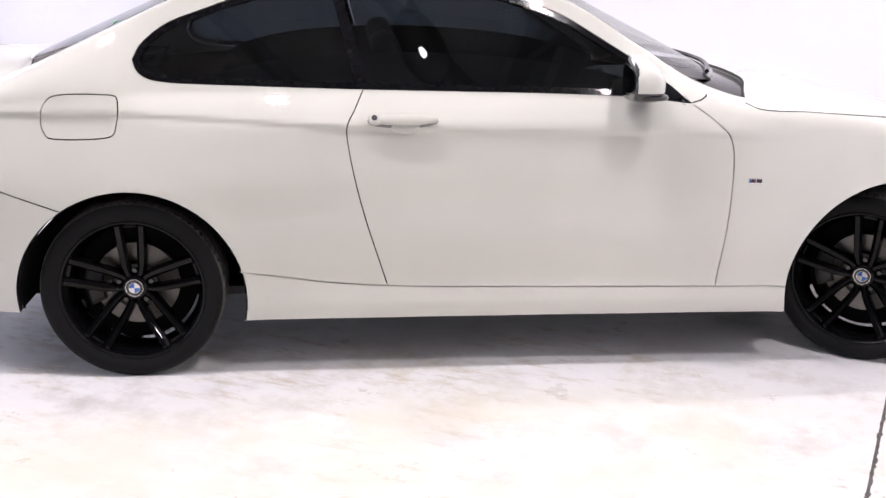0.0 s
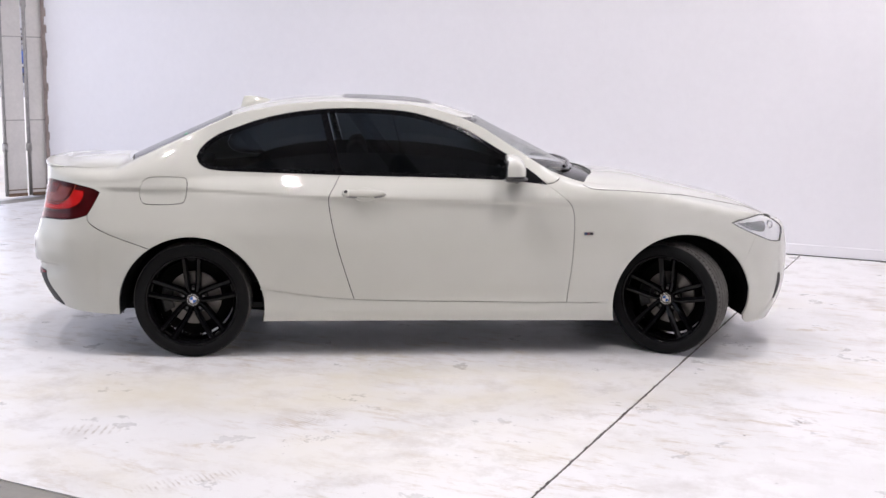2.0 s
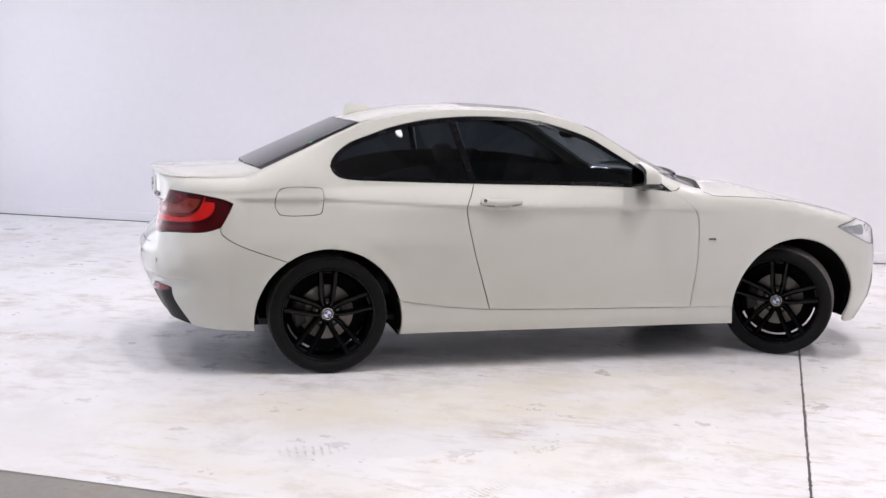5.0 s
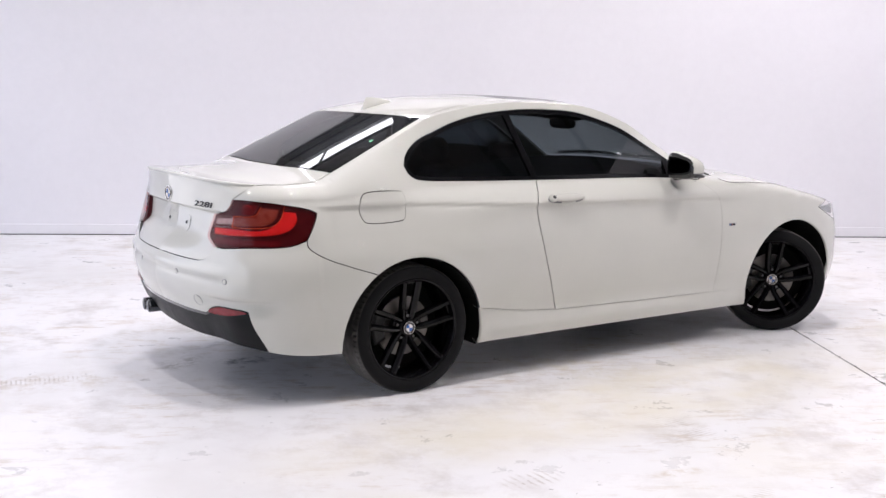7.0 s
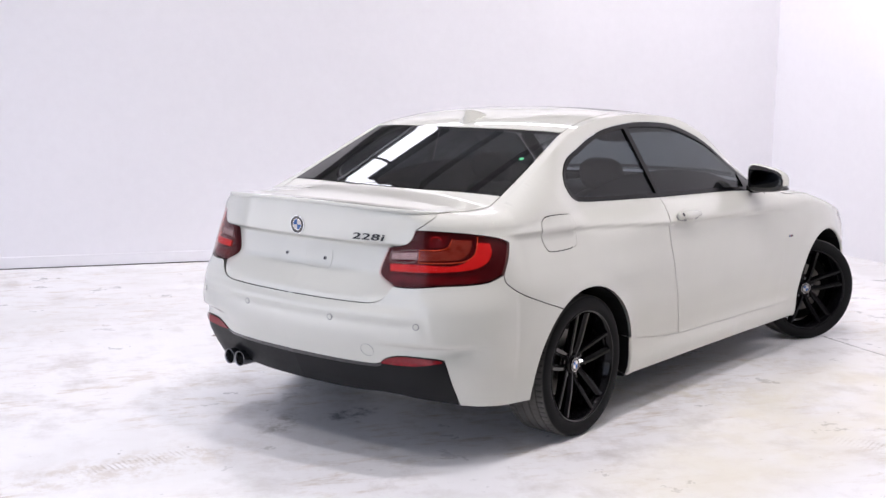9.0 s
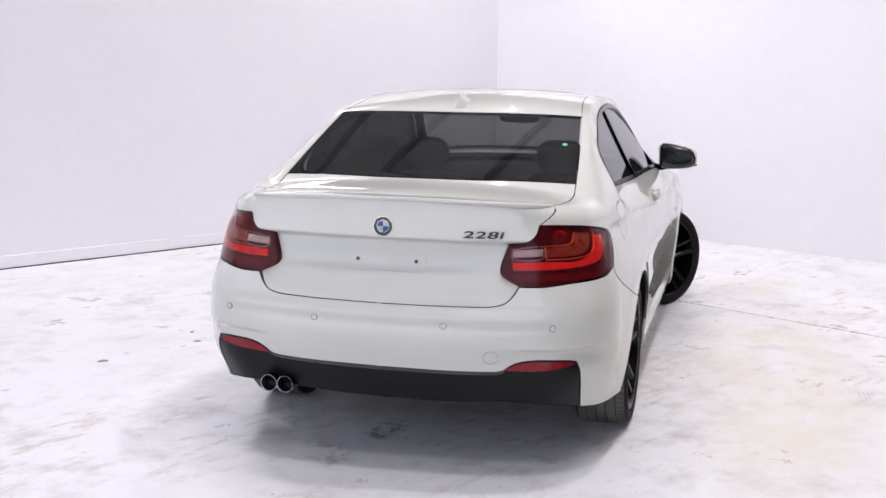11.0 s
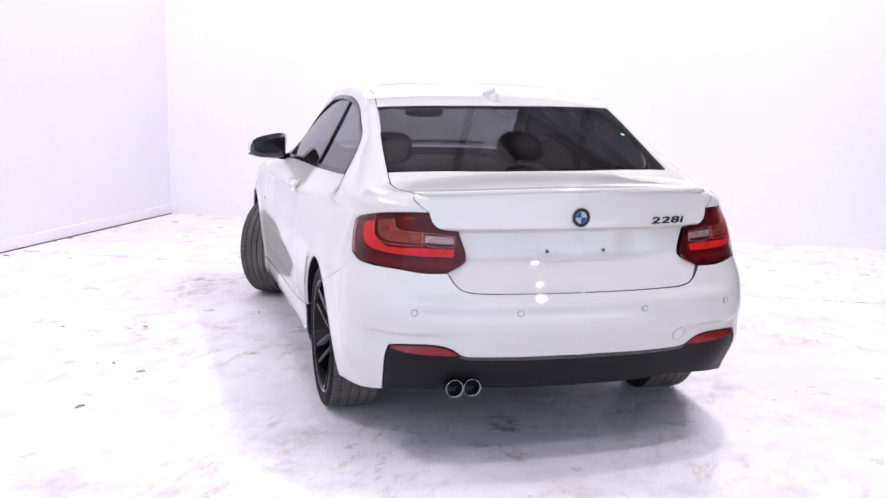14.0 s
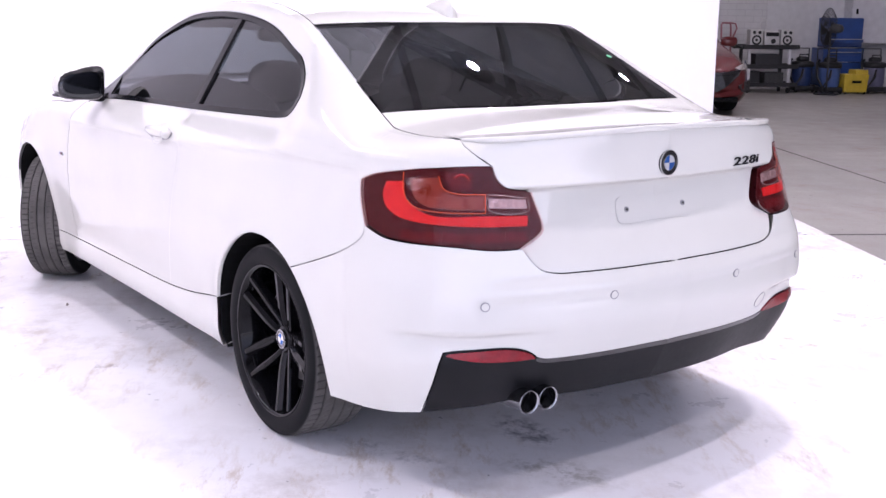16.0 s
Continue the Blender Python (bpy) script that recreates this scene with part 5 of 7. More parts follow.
def roundel(parent, radius, m, name="emblem"):
    """A round emblem: dark ring, chrome edge, four quarters."""
    bm = bmesh.new()
    revolve(bm, [(0.0005, -0.001), (radius * 0.97, -0.001), (radius, 0.001), (radius, 0.006), (0.0005, 0.006)], 40)
    e = part(name, bm, BLACK_GLOSS, parent, "round emblem with a dark ring and blue and white quarters", m=m)
    for r0, r1, nm, mat in ((radius * 0.965, radius * 1.015, "outer_rim", CHROME), (radius * 0.60, radius * 0.64, "inner_rim", CHROME)):
        bm = bmesh.new()
        revolve(bm, [(r0, -0.0035), (r1, -0.0035), (r1 + 0.0003, 0.0), (r0, 0.0)], 40, closed=True)
        part(nm, bm, mat, e)
    for k in range(4):
        bm = bmesh.new()
        c = bm.verts.new((0, -0.003, 0))
        rim = [bm.verts.new((radius * 0.60 * math.cos(a), -0.003, radius * 0.60 * math.sin(a))) for a in np.linspace(k * math.pi / 2, (k + 1) * math.pi / 2, 10)]
        for a, b in zip(rim, rim[1:]):
            bm.faces.new((c, a, b))
        bmesh.ops.solidify(bm, geom=bm.faces[:], thickness=0.0015)
        part("quarter", bm, BADGE_BLUE if k % 2 else BADGE_WHITE, e)
    return e


def wheel(parent):
    w = new("wheel")
    w.parent = parent
    t = new("tyre", tyre_mesh())
    t.parent = w
    tagged(t, "black low-profile tyre")
    bm = bmesh.new()
    revolve(bm, [(0.2535, -0.094), (0.2575, -0.1015), (0.254, -0.1065), (0.248, -0.1045), (0.243, -0.097), (0.238, -0.080), (0.228, -0.055), (0.222, 0.0), (0.222, 0.09), (0.250, 0.10), (0.2535, 0.09)], 72)
    part("rim", bm, RIM_BLACK, w, "black lacquered rim", True)
    spoke = None
    for k in range(5):
        m = pose(0, 0, 0, 0, 72 * k, 0)
        if spoke is None:
            spoke = part("spoke", spoke_bm(), RIM_BLACK, w, m=m)
        else:
            o = spoke.copy()
            scene.collection.objects.link(o)
            o.matrix_basis = m
    bm = bmesh.new()
    revolve(bm, [(0.0005, -0.056), (0.036, -0.056), (0.042, -0.054), (0.047, -0.048), (0.050, -0.036), (0.066, -0.028), (0.066, 0.0), (0.0005, 0.0)], 40)
    part("hub", bm, RIM_BLACK, w, smooth=False)
    bolt = None
    for k in range(5):
        a = math.radians(72 * k + 90)
        b = disc_bm(0.0085, -0.0450, -0.030, 6)
        m = Matrix.Translation((0.060 * math.cos(a), 0, 0.060 * math.sin(a)))
        if bolt is None:
            bolt = part("wheel_bolt", b, BLACK_GLOSS, w, m=m)
        else:
            b.free()
            o = bolt.copy()
            scene.collection.objects.link(o)
            o.matrix_basis = m
    roundel(w, 0.031, Matrix.Translation((0, -0.0610, 0)), "centre_cap")
    bm = bmesh.new()
    revolve(bm, [(0.075, 0.0), (0.150, 0.0), (0.1505, 0.012), (0.150, 0.022), (0.075, 0.022)], 64)
    d = part("brake_disc", bm, STEEL, w, "bare steel brake disc")
    bm = bmesh.new()
    revolve(bm, [(0.060, -0.018), (0.075, -0.016), (0.080, -0.002), (0.080, 0.004), (0.060, 0.004)], 40)
    part("disc_hat", bm, CALIPER, d, "dark disc hat", True)
    bm = bmesh.new()
    cal = []
    for a0 in np.radians(np.linspace(-26, 26, 9)):
        e = 0.75 if abs(a0) > 0.4 else 1.0
        cal.append([bm.verts.new((r * math.cos(math.pi + a0), y, r * math.sin(math.pi + a0))) for r, y in ((0.118, 0.05), (0.118, -0.012), (0.124, -0.018 * e), (0.172, -0.018 * e), (0.184, -0.008), (0.184, 0.05))])
    for a, b in zip(cal, cal[1:]):
        for k in range(6):
            bm.faces.new((a[k], b[k], b[(k + 1) % 6], a[(k + 1) % 6]))
    bm.faces.new(cal[0]), bm.faces.new(cal[-1])
    bmesh.ops.recalc_face_normals(bm, faces=bm.faces)
    part("caliper", bm, CALIPER, w, "grey brake caliper")
    bm = bmesh.new()
    revolve(bm, [(0.0005, 0.03), (0.215, 0.03), (0.215, 0.04), (0.0005, 0.04)], 40)
    part("backing_plate", bm, DARK, w)
    return w


first = wheel(car)
for o in first.children:
    if o.name != "tyre":
        o.matrix_basis = Matrix.Diagonal((0.982, 1, 0.982, 1)) @ o.matrix_basis
STEER = -35.0
first.matrix_basis = pose(0, -0.748, TYRE_R - 0.002)
for x, y, turn, spin in ((0.0, 0.748, 180, 20), (2.690, -0.748, STEER, 2), (2.690, 0.748, 180 + STEER, 30)):
    copy_thing(first, pose(x, y, TYRE_R - 0.002, 0, 0, turn) @ pose(0, 0, 0, 0, spin, 0))

# ---------------------------------------------------------------- the coupe: tail lamps
U0, U1 = R(0.456), SX(-0.500)


def on_hull(s, z, side, out=0.0, kind="hull"):
    """A pose on the skin: -y points outwards, z up."""
    uv = np.array([[s, z]])
    f, fn = SURF[kind]
    p, n = Vector(f(uv, side, out)[0]), Vector(fn(uv, side)[0])
    zax = (Vector((0, 0, 1)) - n * n.z).normalized()
    yax = -n
    xax = yax.cross(zax)
    return Matrix.Translation(p) @ Matrix((xax, yax, zax)).transposed().to_4x4()


def lamp_run(points, step=0.01):
    """Points of a lamp's pieces: 0 at its inner end to 1 at its front tip, and height."""
    return spline([(U0 + u * (U1 - U0), z - 0.011) for u, z in points], step)


for side in (-1, 1):
    outline = loop(LAMP_IN, LAMP_TIP, LAMP_LOW, LAMP_FRONT, LAMP_TOP)
    tl = skin("tail_lamp", [piece("hull", outline, side, 0.02, 0.001, 0.05, -0.012)], DARK_RED, car, "red tail lamp with a bright L-shaped band")
    band = loop(lamp_run([(0.07, 0.838), (0.30, 0.842), (0.55, 0.840), (0.64, 0.856), (0.70, 0.880), (0.735, 0.925)]), lamp_run([(0.735, 0.925), (0.835, 0.920)]),
                lamp_run([(0.835, 0.920), (0.840, 0.888), (0.805, 0.855), (0.73, 0.832), (0.62, 0.821), (0.30, 0.814), (0.075, 0.811)]), lamp_run([(0.075, 0.811), (0.07, 0.838)]))
    skin("light_band", [piece("hull", band, side, 0.015, 0.0, 0.006, -0.006)], BRIGHT_RED, tl, "bright red light band")
    brown = loop(lamp_run([(0.29, 0.893), (0.46, 0.897), (0.50, 0.905), (0.545, 0.940)]), lamp_run([(0.545, 0.940), (0.70, 0.934)]),
                 lamp_run([(0.70, 0.934), (0.66, 0.888), (0.60, 0.866), (0.50, 0.860), (0.285, 0.858)]), lamp_run([(0.285, 0.858), (0.29, 0.893)]))
    skin("indicator", [piece("hull", brown, side, 0.015, 0.0, 0.006, -0.007)], AMBER, tl, "brown indicator chamber")
    rev = loop(lamp_run([(0.078, 0.882), (0.27, 0.889)]), lamp_run([(0.27, 0.889), (0.262, 0.863)]), lamp_run([(0.262, 0.863), (0.072, 0.857)]), lamp_run([(0.072, 0.857), (0.078, 0.882)]))
    skin("reversing_light", [piece("hull", rev, side, 0.015, 0.0, 0.006, -0.006)], REVERSE, tl, "pale reversing light")
    upper = loop(lamp_run([(0.36, 0.908), (0.47, 0.912), (0.50, 0.93), (0.52, 0.955)]), lamp_run([(0.52, 0.955), (0.36, 0.955)]), lamp_run([(0.36, 0.955), (0.36, 0.908)]))
    skin("upper_chamber", [piece("hull", upper, side, 0.015, 0.0, 0.006, -0.009)], MID_RED, tl)
    for pts_ in ([(0.745, 0.948), (0.735, 0.925), (0.70, 0.883), (0.64, 0.860), (0.55, 0.852), (0.285, 0.850)], [(0.545, 0.945), (0.515, 0.914), (0.46, 0.902), (0.285, 0.899)], [(0.285, 0.899), (0.285, 0.850)]):
        run = lamp_run(pts_)
        part("light_guide", tube(bmesh.new(), [tuple(q) for q in hull(run, side, -0.004)], 0.0011, 6), GUIDE_RED, tl, "thin orange-red light guide")
    frame_ = lamp_run([(0.070, 0.886), (0.275, 0.893), (0.267, 0.859), (0.064, 0.853), (0.070, 0.886)], 0.02)
    part("light_frame", tube(bmesh.new(), [tuple(q) for q in hull(frame_, side, -0.003)], 0.0012, 6), REVERSE, tl, "pale frame of the reversing light")
    bulb = on_hull(U0 + 0.42 * (U1 - U0), 0.918, side, -0.006)
    part("bulb_socket", tube(bmesh.new(), [(0.022 * math.cos(t), -0.001, 0.022 * math.sin(t)) for t in np.linspace(0.3, 2.6, 16)], 0.0016, 6), BRIGHT_RED, tl, "round reflector edge", m=bulb)
    for k in range(6):
        a, b = 0.08 + k * 0.105, 0.08 + k * 0.105 + 0.1035
        low = loop(lamp_run([(a, 0.796), (b, 0.798)]), lamp_run([(b, 0.798), (b, 0.772)]), lamp_run([(b, 0.772), (a, 0.770)]), lamp_run([(a, 0.770), (a, 0.796)]))
        skin("lower_reflector", [piece("hull", low, side, 0.015, 0.0, 0.004, -0.010)], MID_RED, tl)
    skin("lens", [piece("hull", outline, side, 0.02, 0.0004, 0.014, 0.001)], glass_material("pale_red_lens", (0.95, 0.78, 0.77), 0.0, 1.30) if side < 0 else bpy.data.materials["pale_red_lens"], tl, "clear outer lens")
    refl = loop(spline([(R(0.482), 0.432), (R(0.500), 0.446), (R(0.530), 0.457), (R(0.58), 0.465), (R(0.64), 0.467), (R(0.695), 0.464), (R(0.716), 0.460)]), spline([(R(0.716), 0.460), (R(0.718), 0.454)]), spline([(R(0.718), 0.454), (R(0.66), 0.440), (R(0.60), 0.432), (R(0.54), 0.428), (R(0.482), 0.428)]))
    skin("reflector", [piece("hull", refl, side, 0.02, 0.0, 0.006, 0.004)], REFLECTOR_RED, bumper, "red bumper reflector")


# ---------------------------------------------------------------- the coupe: small parts
roundel(lid, 0.037, on_hull(S_TAIL, 0.946, -1, 0.002))
SENSOR_RING = simple("sensor_gap", (0.24, 0.24, 0.24), 0.6)
for y, z in ((0.252, 0.597), (-0.252, 0.597), (0.637, 0.597), (-0.637, 0.597)):
    m = on_hull(R(abs(y)), z, 1 if y > 0 else -1, 0.0015)
    bm = bmesh.new()
    revolve(bm, [(0.0105, -0.001), (0.0135, -0.001), (0.0135, 0.004), (0.0105, 0.004)], 24, closed=True)
    sensor = part("parking_sensor", bm, SENSOR_RING, bumper, "round parking sensor", m=m)
    part("face", disc_bm(0.0105, -0.0015, 0.004, 20), PAINT, sensor)
bm = bmesh.new()
revolve(bm, [(0.0275, -0.0006), (0.0285, -0.0006), (0.0285, 0.004), (0.0275, 0.004)], 36, closed=True)
part("tow_eye_cover", bm, SENSOR_RING, bumper, "round tow eye cover", m=on_hull(R(0.425), 0.480, -1))
# number plate seat and its screws
plinth = loop(spline([(R(0.158), 0.782), (R(0.158), 0.838), (R(0.150), 0.845), (R(0.0), 0.845)], 0.008), (spline([(R(0), 0.845), (R(0), 0.775)]), False), spline([(R(0), 0.775), (R(0.150), 0.775), (R(0.158), 0.782)], 0.008))
h = piece("lid", plinth, -1, 0.03, 0.0, 0.006, 0.0018)
skin("plate_seat", [h, mirrored(h)], PAINT, lid, "raised white number plate seat, no plate")
for y in (0.12, -0.12):
    m = on_hull(R(abs(y)), 0.811, 1 if y > 0 else -1, 0.0018, "lid")
    sc = part("plate_screw", disc_bm(0.0085, -0.003, 0.004, 16), SENSOR_RING, lid, "grey plate screw", m=m)
    part("slot", disc_bm(0.004, -0.0045, -0.002, 6), DARK, sc)


def lettering(text, size, material, parent, m, name, label, depth=0.0015):
    cu = bpy.data.curves.new(name, "FONT")
    cu.body, cu.size, cu.extrude, cu.space_character, cu.offset = text, size, depth, 1.05, 0.0006
    cu.align_x, cu.align_y = "CENTER", "CENTER"
    tmp = new("tmp", cu)
    me = bpy.data.meshes.new_from_object(tmp.evaluated_get(bpy.context.evaluated_depsgraph_get()))
    bpy.data.objects.remove(tmp)
    me.materials.clear()
    me.materials.append(material)
    ob = new(name, me)
    ob.parent = parent
    ob.matrix_basis = m
    return tagged(ob, label)


badge_ = lettering("228i", 0.046, LETTER, lid, Matrix(), "model_badge", "dark metal model lettering", 0.0015)
xs_ = [v.co.x for v in badge_.data.vertices]
wide = 0.155 / (max(xs_) - min(xs_))
for v in badge_.data.vertices:
    at_skin = np.array([[R(0.391) + v.co.x * wide + 0.28 * v.co.y, 0.925 + v.co.y * 0.78]])
    v.co = Vector(hull(at_skin, -1, 0.0035 + v.co.z)[0])

# exhaust
for y in (0.480, 0.411):
    bm = bmesh.new()
    revolve(bm, [(0.0335, -0.07), (0.0345, -0.074), (0.0327, -0.075), (0.030, -0.068), (0.030, 0.10), (0.032, 0.12), (0.0335, 0.10)], 36, closed=True)
    ex = part("exhaust_tip", bm, simple("smoked_chrome", (0.32, 0.32, 0.33), 0.18, 1.0, worn=0.2) if y > 0.45 else bpy.data.materials["smoked_chrome"], car, "round chrome exhaust tip", True, pose(-0.812, y, 0.298, 0, 0, -90) @ pose(0, 0, 0, 0, 0, 0))
    bm = bmesh.new()
    revolve(bm, [(0.0005, -0.01), (0.030, -0.01), (0.030, 0.0), (0.0005, 0.0)], 24)
    part("pipe_inside", bm, SOOT, ex)
    bm = bmesh.new()
    tube(bm, [(-0.80, y, 0.298), (-0.50, y, 0.298)], 0.030, 16)
    part("tail_pipe", bm, SOOT, car)

# aerial fin
bm = bmesh.new()
rings = []
for x, hgt, w in ((0.372, 0.004, 0.010), (0.345, 0.018, 0.020), (0.305, 0.034, 0.026), (0.255, 0.050, 0.028), (0.222, 0.060, 0.026), (0.210, 0.060, 0.024), (0.199, 0.034, 0.022), (0.190, 0.004, 0.018)):
    zb = float(top_z(x, 0))
    rings.append([bm.verts.new((x, math.cos(a) * w * (1 if math.sin(a) < 0.5 else 0.25), zb - 0.003 + max(0, math.sin(a)) * hgt)) for a in np.linspace(0, math.pi, 9)])
for a, b in zip(rings, rings[1:]):
    for k in range(8):
        bm.faces.new((a[k], a[k + 1], b[k + 1], b[k]))
bmesh.ops.recalc_face_normals(bm, faces=bm.faces)
part("aerial_fin", bm, PAINT, roof, "white shark-fin aerial", smooth=True)

# door handles and side badges
def ellipsoid(bm, c, r, power=2.4, seg=(24, 14), m=None):
    """A rounded block, between a ball and a box."""
    def f(v):
        return math.copysign(abs(v) ** (2 / power), v)
    rows_ = []
    for i in range(seg[1] + 1):
        t = -math.pi / 2 + math.pi * i / seg[1]
        rows_.append([bm.verts.new((c[0] + r[0] * f(math.cos(t)) * f(math.cos(p)), c[1] + r[1] * f(math.cos(t)) * f(math.sin(p)), c[2] + r[2] * f(math.sin(t))))
                      for p in np.linspace(0, math.tau, seg[0], endpoint=False)])
    for a, b in zip(rows_, rows_[1:]):
        for k in range(seg[0]):
            bm.faces.new((a[k], a[(k + 1) % seg[0]], b[(k + 1) % seg[0]], b[k]))
    vs = [v for r_ in rows_ for v in r_]
    if m is not None:
        bmesh.ops.transform(bm, matrix=m, verts=vs)
    bmesh.ops.remove_doubles(bm, verts=vs, dist=1e-5)
    return bm


for side, door in zip((-1, 1), doors):
    m = on_hull(0.940, 0.903, side, 0.0)
    handle = part("door_handle", ellipsoid(bmesh.new(), (0, -0.017, 0.004), (0.117, 0.016, 0.0215), 2.2, (32, 12)), PAINT, door, "white pull handle", True, m)
    rim = part("handle_gap", ellipsoid(bmesh.new(), (0, -0.0005, 0.004), (0.1215, 0.0065, 0.0255), 2.3, (36, 8)), SENSOR_RING, handle)
    plate = part("grip_bowl", ellipsoid(bmesh.new(), (0.008, -0.002, 0.001), (0.058, 0.0065, 0.034), 2.2, (32, 8)), PAINT, handle, smooth=True)
    sg = -1 if side < 0 else 1
    part("end_cap", ellipsoid(bmesh.new(), (sg * 0.096, -0.017, 0.004), (0.022, 0.0165, 0.0210), 2.6, (20, 10)), PAINT, handle, smooth=True)
    part("front_foot", ellipsoid(bmesh.new(), (-sg * 0.104, -0.012, 0.004), (0.014, 0.014, 0.012), 2.4, (20, 10)), PAINT, handle, smooth=True)
    if side < 0:
        part("lock", disc_bm(0.010, -0.0335, -0.028, 20), CALIPER, handle, "grey lock cylinder", m=Matrix.Translation((sg * 0.098, 0, 0.004)))
    part("hand_recess", ellipsoid(bmesh.new(), (0.005, 0.0, 0.002), (0.062, 0.0035, 0.045), 2.2, (28, 8)), PAINT, handle, smooth=True)
    m = on_hull(2.185, 0.697, side, 0.0015)
    badge = part("side_badge", boxed(-0.026, 0.026, -0.002, 0.002, -0.0085, 0.0085, 0.001, Matrix.Shear("XZ", 4, (0.35, 0))), CHROME, car, "small striped side badge", m=m)
    for k, c in enumerate(((0.06, 0.12, 0.24), (0.02, 0.025, 0.07), (0.22, 0.03, 0.03))):
        part("stripe", boxed(-0.022 + k * 0.008, -0.015 + k * 0.008, -0.0035, -0.001, -0.006, 0.006, 0, Matrix.Shear("XZ", 4, (0.35, 0))), simple("stripe_%d" % k, c, 0.3), badge)
    part("badge_letter", boxed(0.003, 0.022, -0.0035, -0.001, -0.006, 0.006), CALIPER, badge)

# door mirrors
for side in (-1, 1):
    mirror = new("door_mirror")
    mirror.parent = car
    mirror.matrix_basis = pose(1.755, side * 0.905, 1.052)
    tagged(mirror, "door mirror with a white front shell and black back")
    bm = ellipsoid(bmesh.new(), (0, 0, 0), (0.068, 0.108, 0.072), 3.8, (40, 20))
    for v in bm.verts:
        if v.co.z > 0:
            v.co.z *= 1 - 0.30 * max(v.co.x, 0.0) / 0.072
            v.co.x *= 1 - 0.32 * v.co.z / 0.072
        if v.co.x < -0.052:
            v.co.x = -0.052 + (v.co.x + 0.052) * 0.1
        u = v.co.y * side / 0.108
        v.co.z *= 1 - (0.30 if v.co.z > 0 else 0.10) * u
        v.co.y -= side * 0.012 * max(v.co.z, 0.0) / 0.072
        if v.co.x > 0:
            v.co.x *= 1 - 0.25 * (v.co.y * side / 0.108)
    cut = bm.copy()
    bmesh.ops.bisect_plane(bm, geom=bm.verts[:] + bm.edges[:] + bm.faces[:], plane_co=(-0.046, 0, 0), plane_no=(-1, 0, 0.0), clear_outer=True)
    bmesh.ops.bisect_plane(bm, geom=bm.verts[:] + bm.edges[:] + bm.faces[:], plane_co=(0, 0, -0.030), plane_no=(0, 0, -1), clear_outer=True)
    part("front_shell", bm, PAINT, mirror, "white mirror shell", True)
    for v in cut.verts:
        v.co = v.co * 0.986 - Vector((0.002, 0, 0))
    part("housing", cut, BLACK_GLOSS, mirror, "black mirror housing", True)
    g = ellipsoid(bmesh.new(), (-0.0530, 0, 0.002), (0.003, 0.084, 0.048), 3.2, (32, 10))
    for v in g.verts:
        v.co.z *= 1 - (0.30 if v.co.z > 0 else 0.10) * v.co.y * side / 0.108
    part("mirror_glass", g, simple("mirror_glass", (0.018, 0.019, 0.021), 0.03, 1.0, worn=0.02) if side < 0 else bpy.data.materials["mirror_glass"], mirror, "mirror glass", True)
    bm = bmesh.new()
    tube(bm, [(0.02, -side * 0.05, -0.055), (0.03, -side * 0.10, -0.068), (0.035, -side * 0.15, -0.066)], [0.022, 0.018, 0.024], 10)
    part("arm", bm, BLACK_TRIM, mirror, smooth=True)
    bm = ellipsoid(bmesh.new(), (0.012, side * 0.01, -0.048), (0.062, 0.10, 0.012), 2.6, (30, 8))
    part("lower_shell", bm, simple("mirror_foot", (0.03, 0.03, 0.031), 0.35, worn=0.1) if side < 0 else bpy.data.materials["mirror_foot"], mirror, "black lower shell", True)

# ---------------------------------------------------------------- the coupe: cabin
def seat(x, y, rear=False):
    s = new("car_seat")
    s.parent = car
    s.matrix_basis = pose(x, y, 0.36)
    tagged(s, "dark leather car seat with headrest")
    w = 0.24
    part("cushion", ellipsoid(bmesh.new(), (0.22, 0, 0.05), (0.27, w, 0.10), 3.2, (28, 12)), SEAT_CLOTH, s, smooth=True)
    tilt = pose(-0.02, 0, 0.06, 0, -18, 0)
    part("backrest", ellipsoid(bmesh.new(), (0, 0, 0.29), (0.09, w, 0.33), 3.0, (28, 16), tilt), SEAT_CLOTH, s, smooth=True)
    part("headrest", ellipsoid(bmesh.new(), (0.02, 0, 0.70), (0.055, 0.125, 0.085), 2.8, (24, 12), tilt), SEAT_CLOTH, s, smooth=True)
    for d in (-0.05, 0.05):
        bm = bmesh.new()
        tube(bm, [tilt @ Vector((0.01, d, 0.55)), tilt @ Vector((0.02, d, 0.66))], 0.007, 8)
        part("headrest_post", bm, CHROME, s)


for y in (-0.36, 0.36):
    seat(1.12, y)
bench = part("rear_bench", ellipsoid(bmesh.new(), (0.35, 0, 0.44), (0.25, 0.60, 0.11), 3.4, (36, 10)), SEAT_CLOTH, car, "dark rear bench", True)
part("bench_back", ellipsoid(bmesh.new(), (0.0, 0, 0.30), (0.09, 0.60, 0.34), 3.4, (36, 12), pose(0.10, 0, 0.42, 0, -25, 0)), SEAT_CLOTH, bench, smooth=True)
for y in (-0.33, 0.33):
    part("bench_headrest", ellipsoid(bmesh.new(), (-0.08, y, 1.005), (0.06, 0.13, 0.034), 2.8, (24, 10)), SEAT_CLOTH, bench, smooth=True)
bm = bmesh.new()
box(bm, -0.42, -0.05, -0.60, 0.60, 1.010, 1.025, 0.004)
part("parcel_shelf", bm, CABIN, car)
bm = bmesh.new()
ellipsoid(bm, (2.02, 0, 0.86), (0.24, 0.70, 0.11), 3.2, (36, 12))
part("dashboard", bm, CABIN, car, "black dashboard", smooth=True)
bm = bmesh.new()
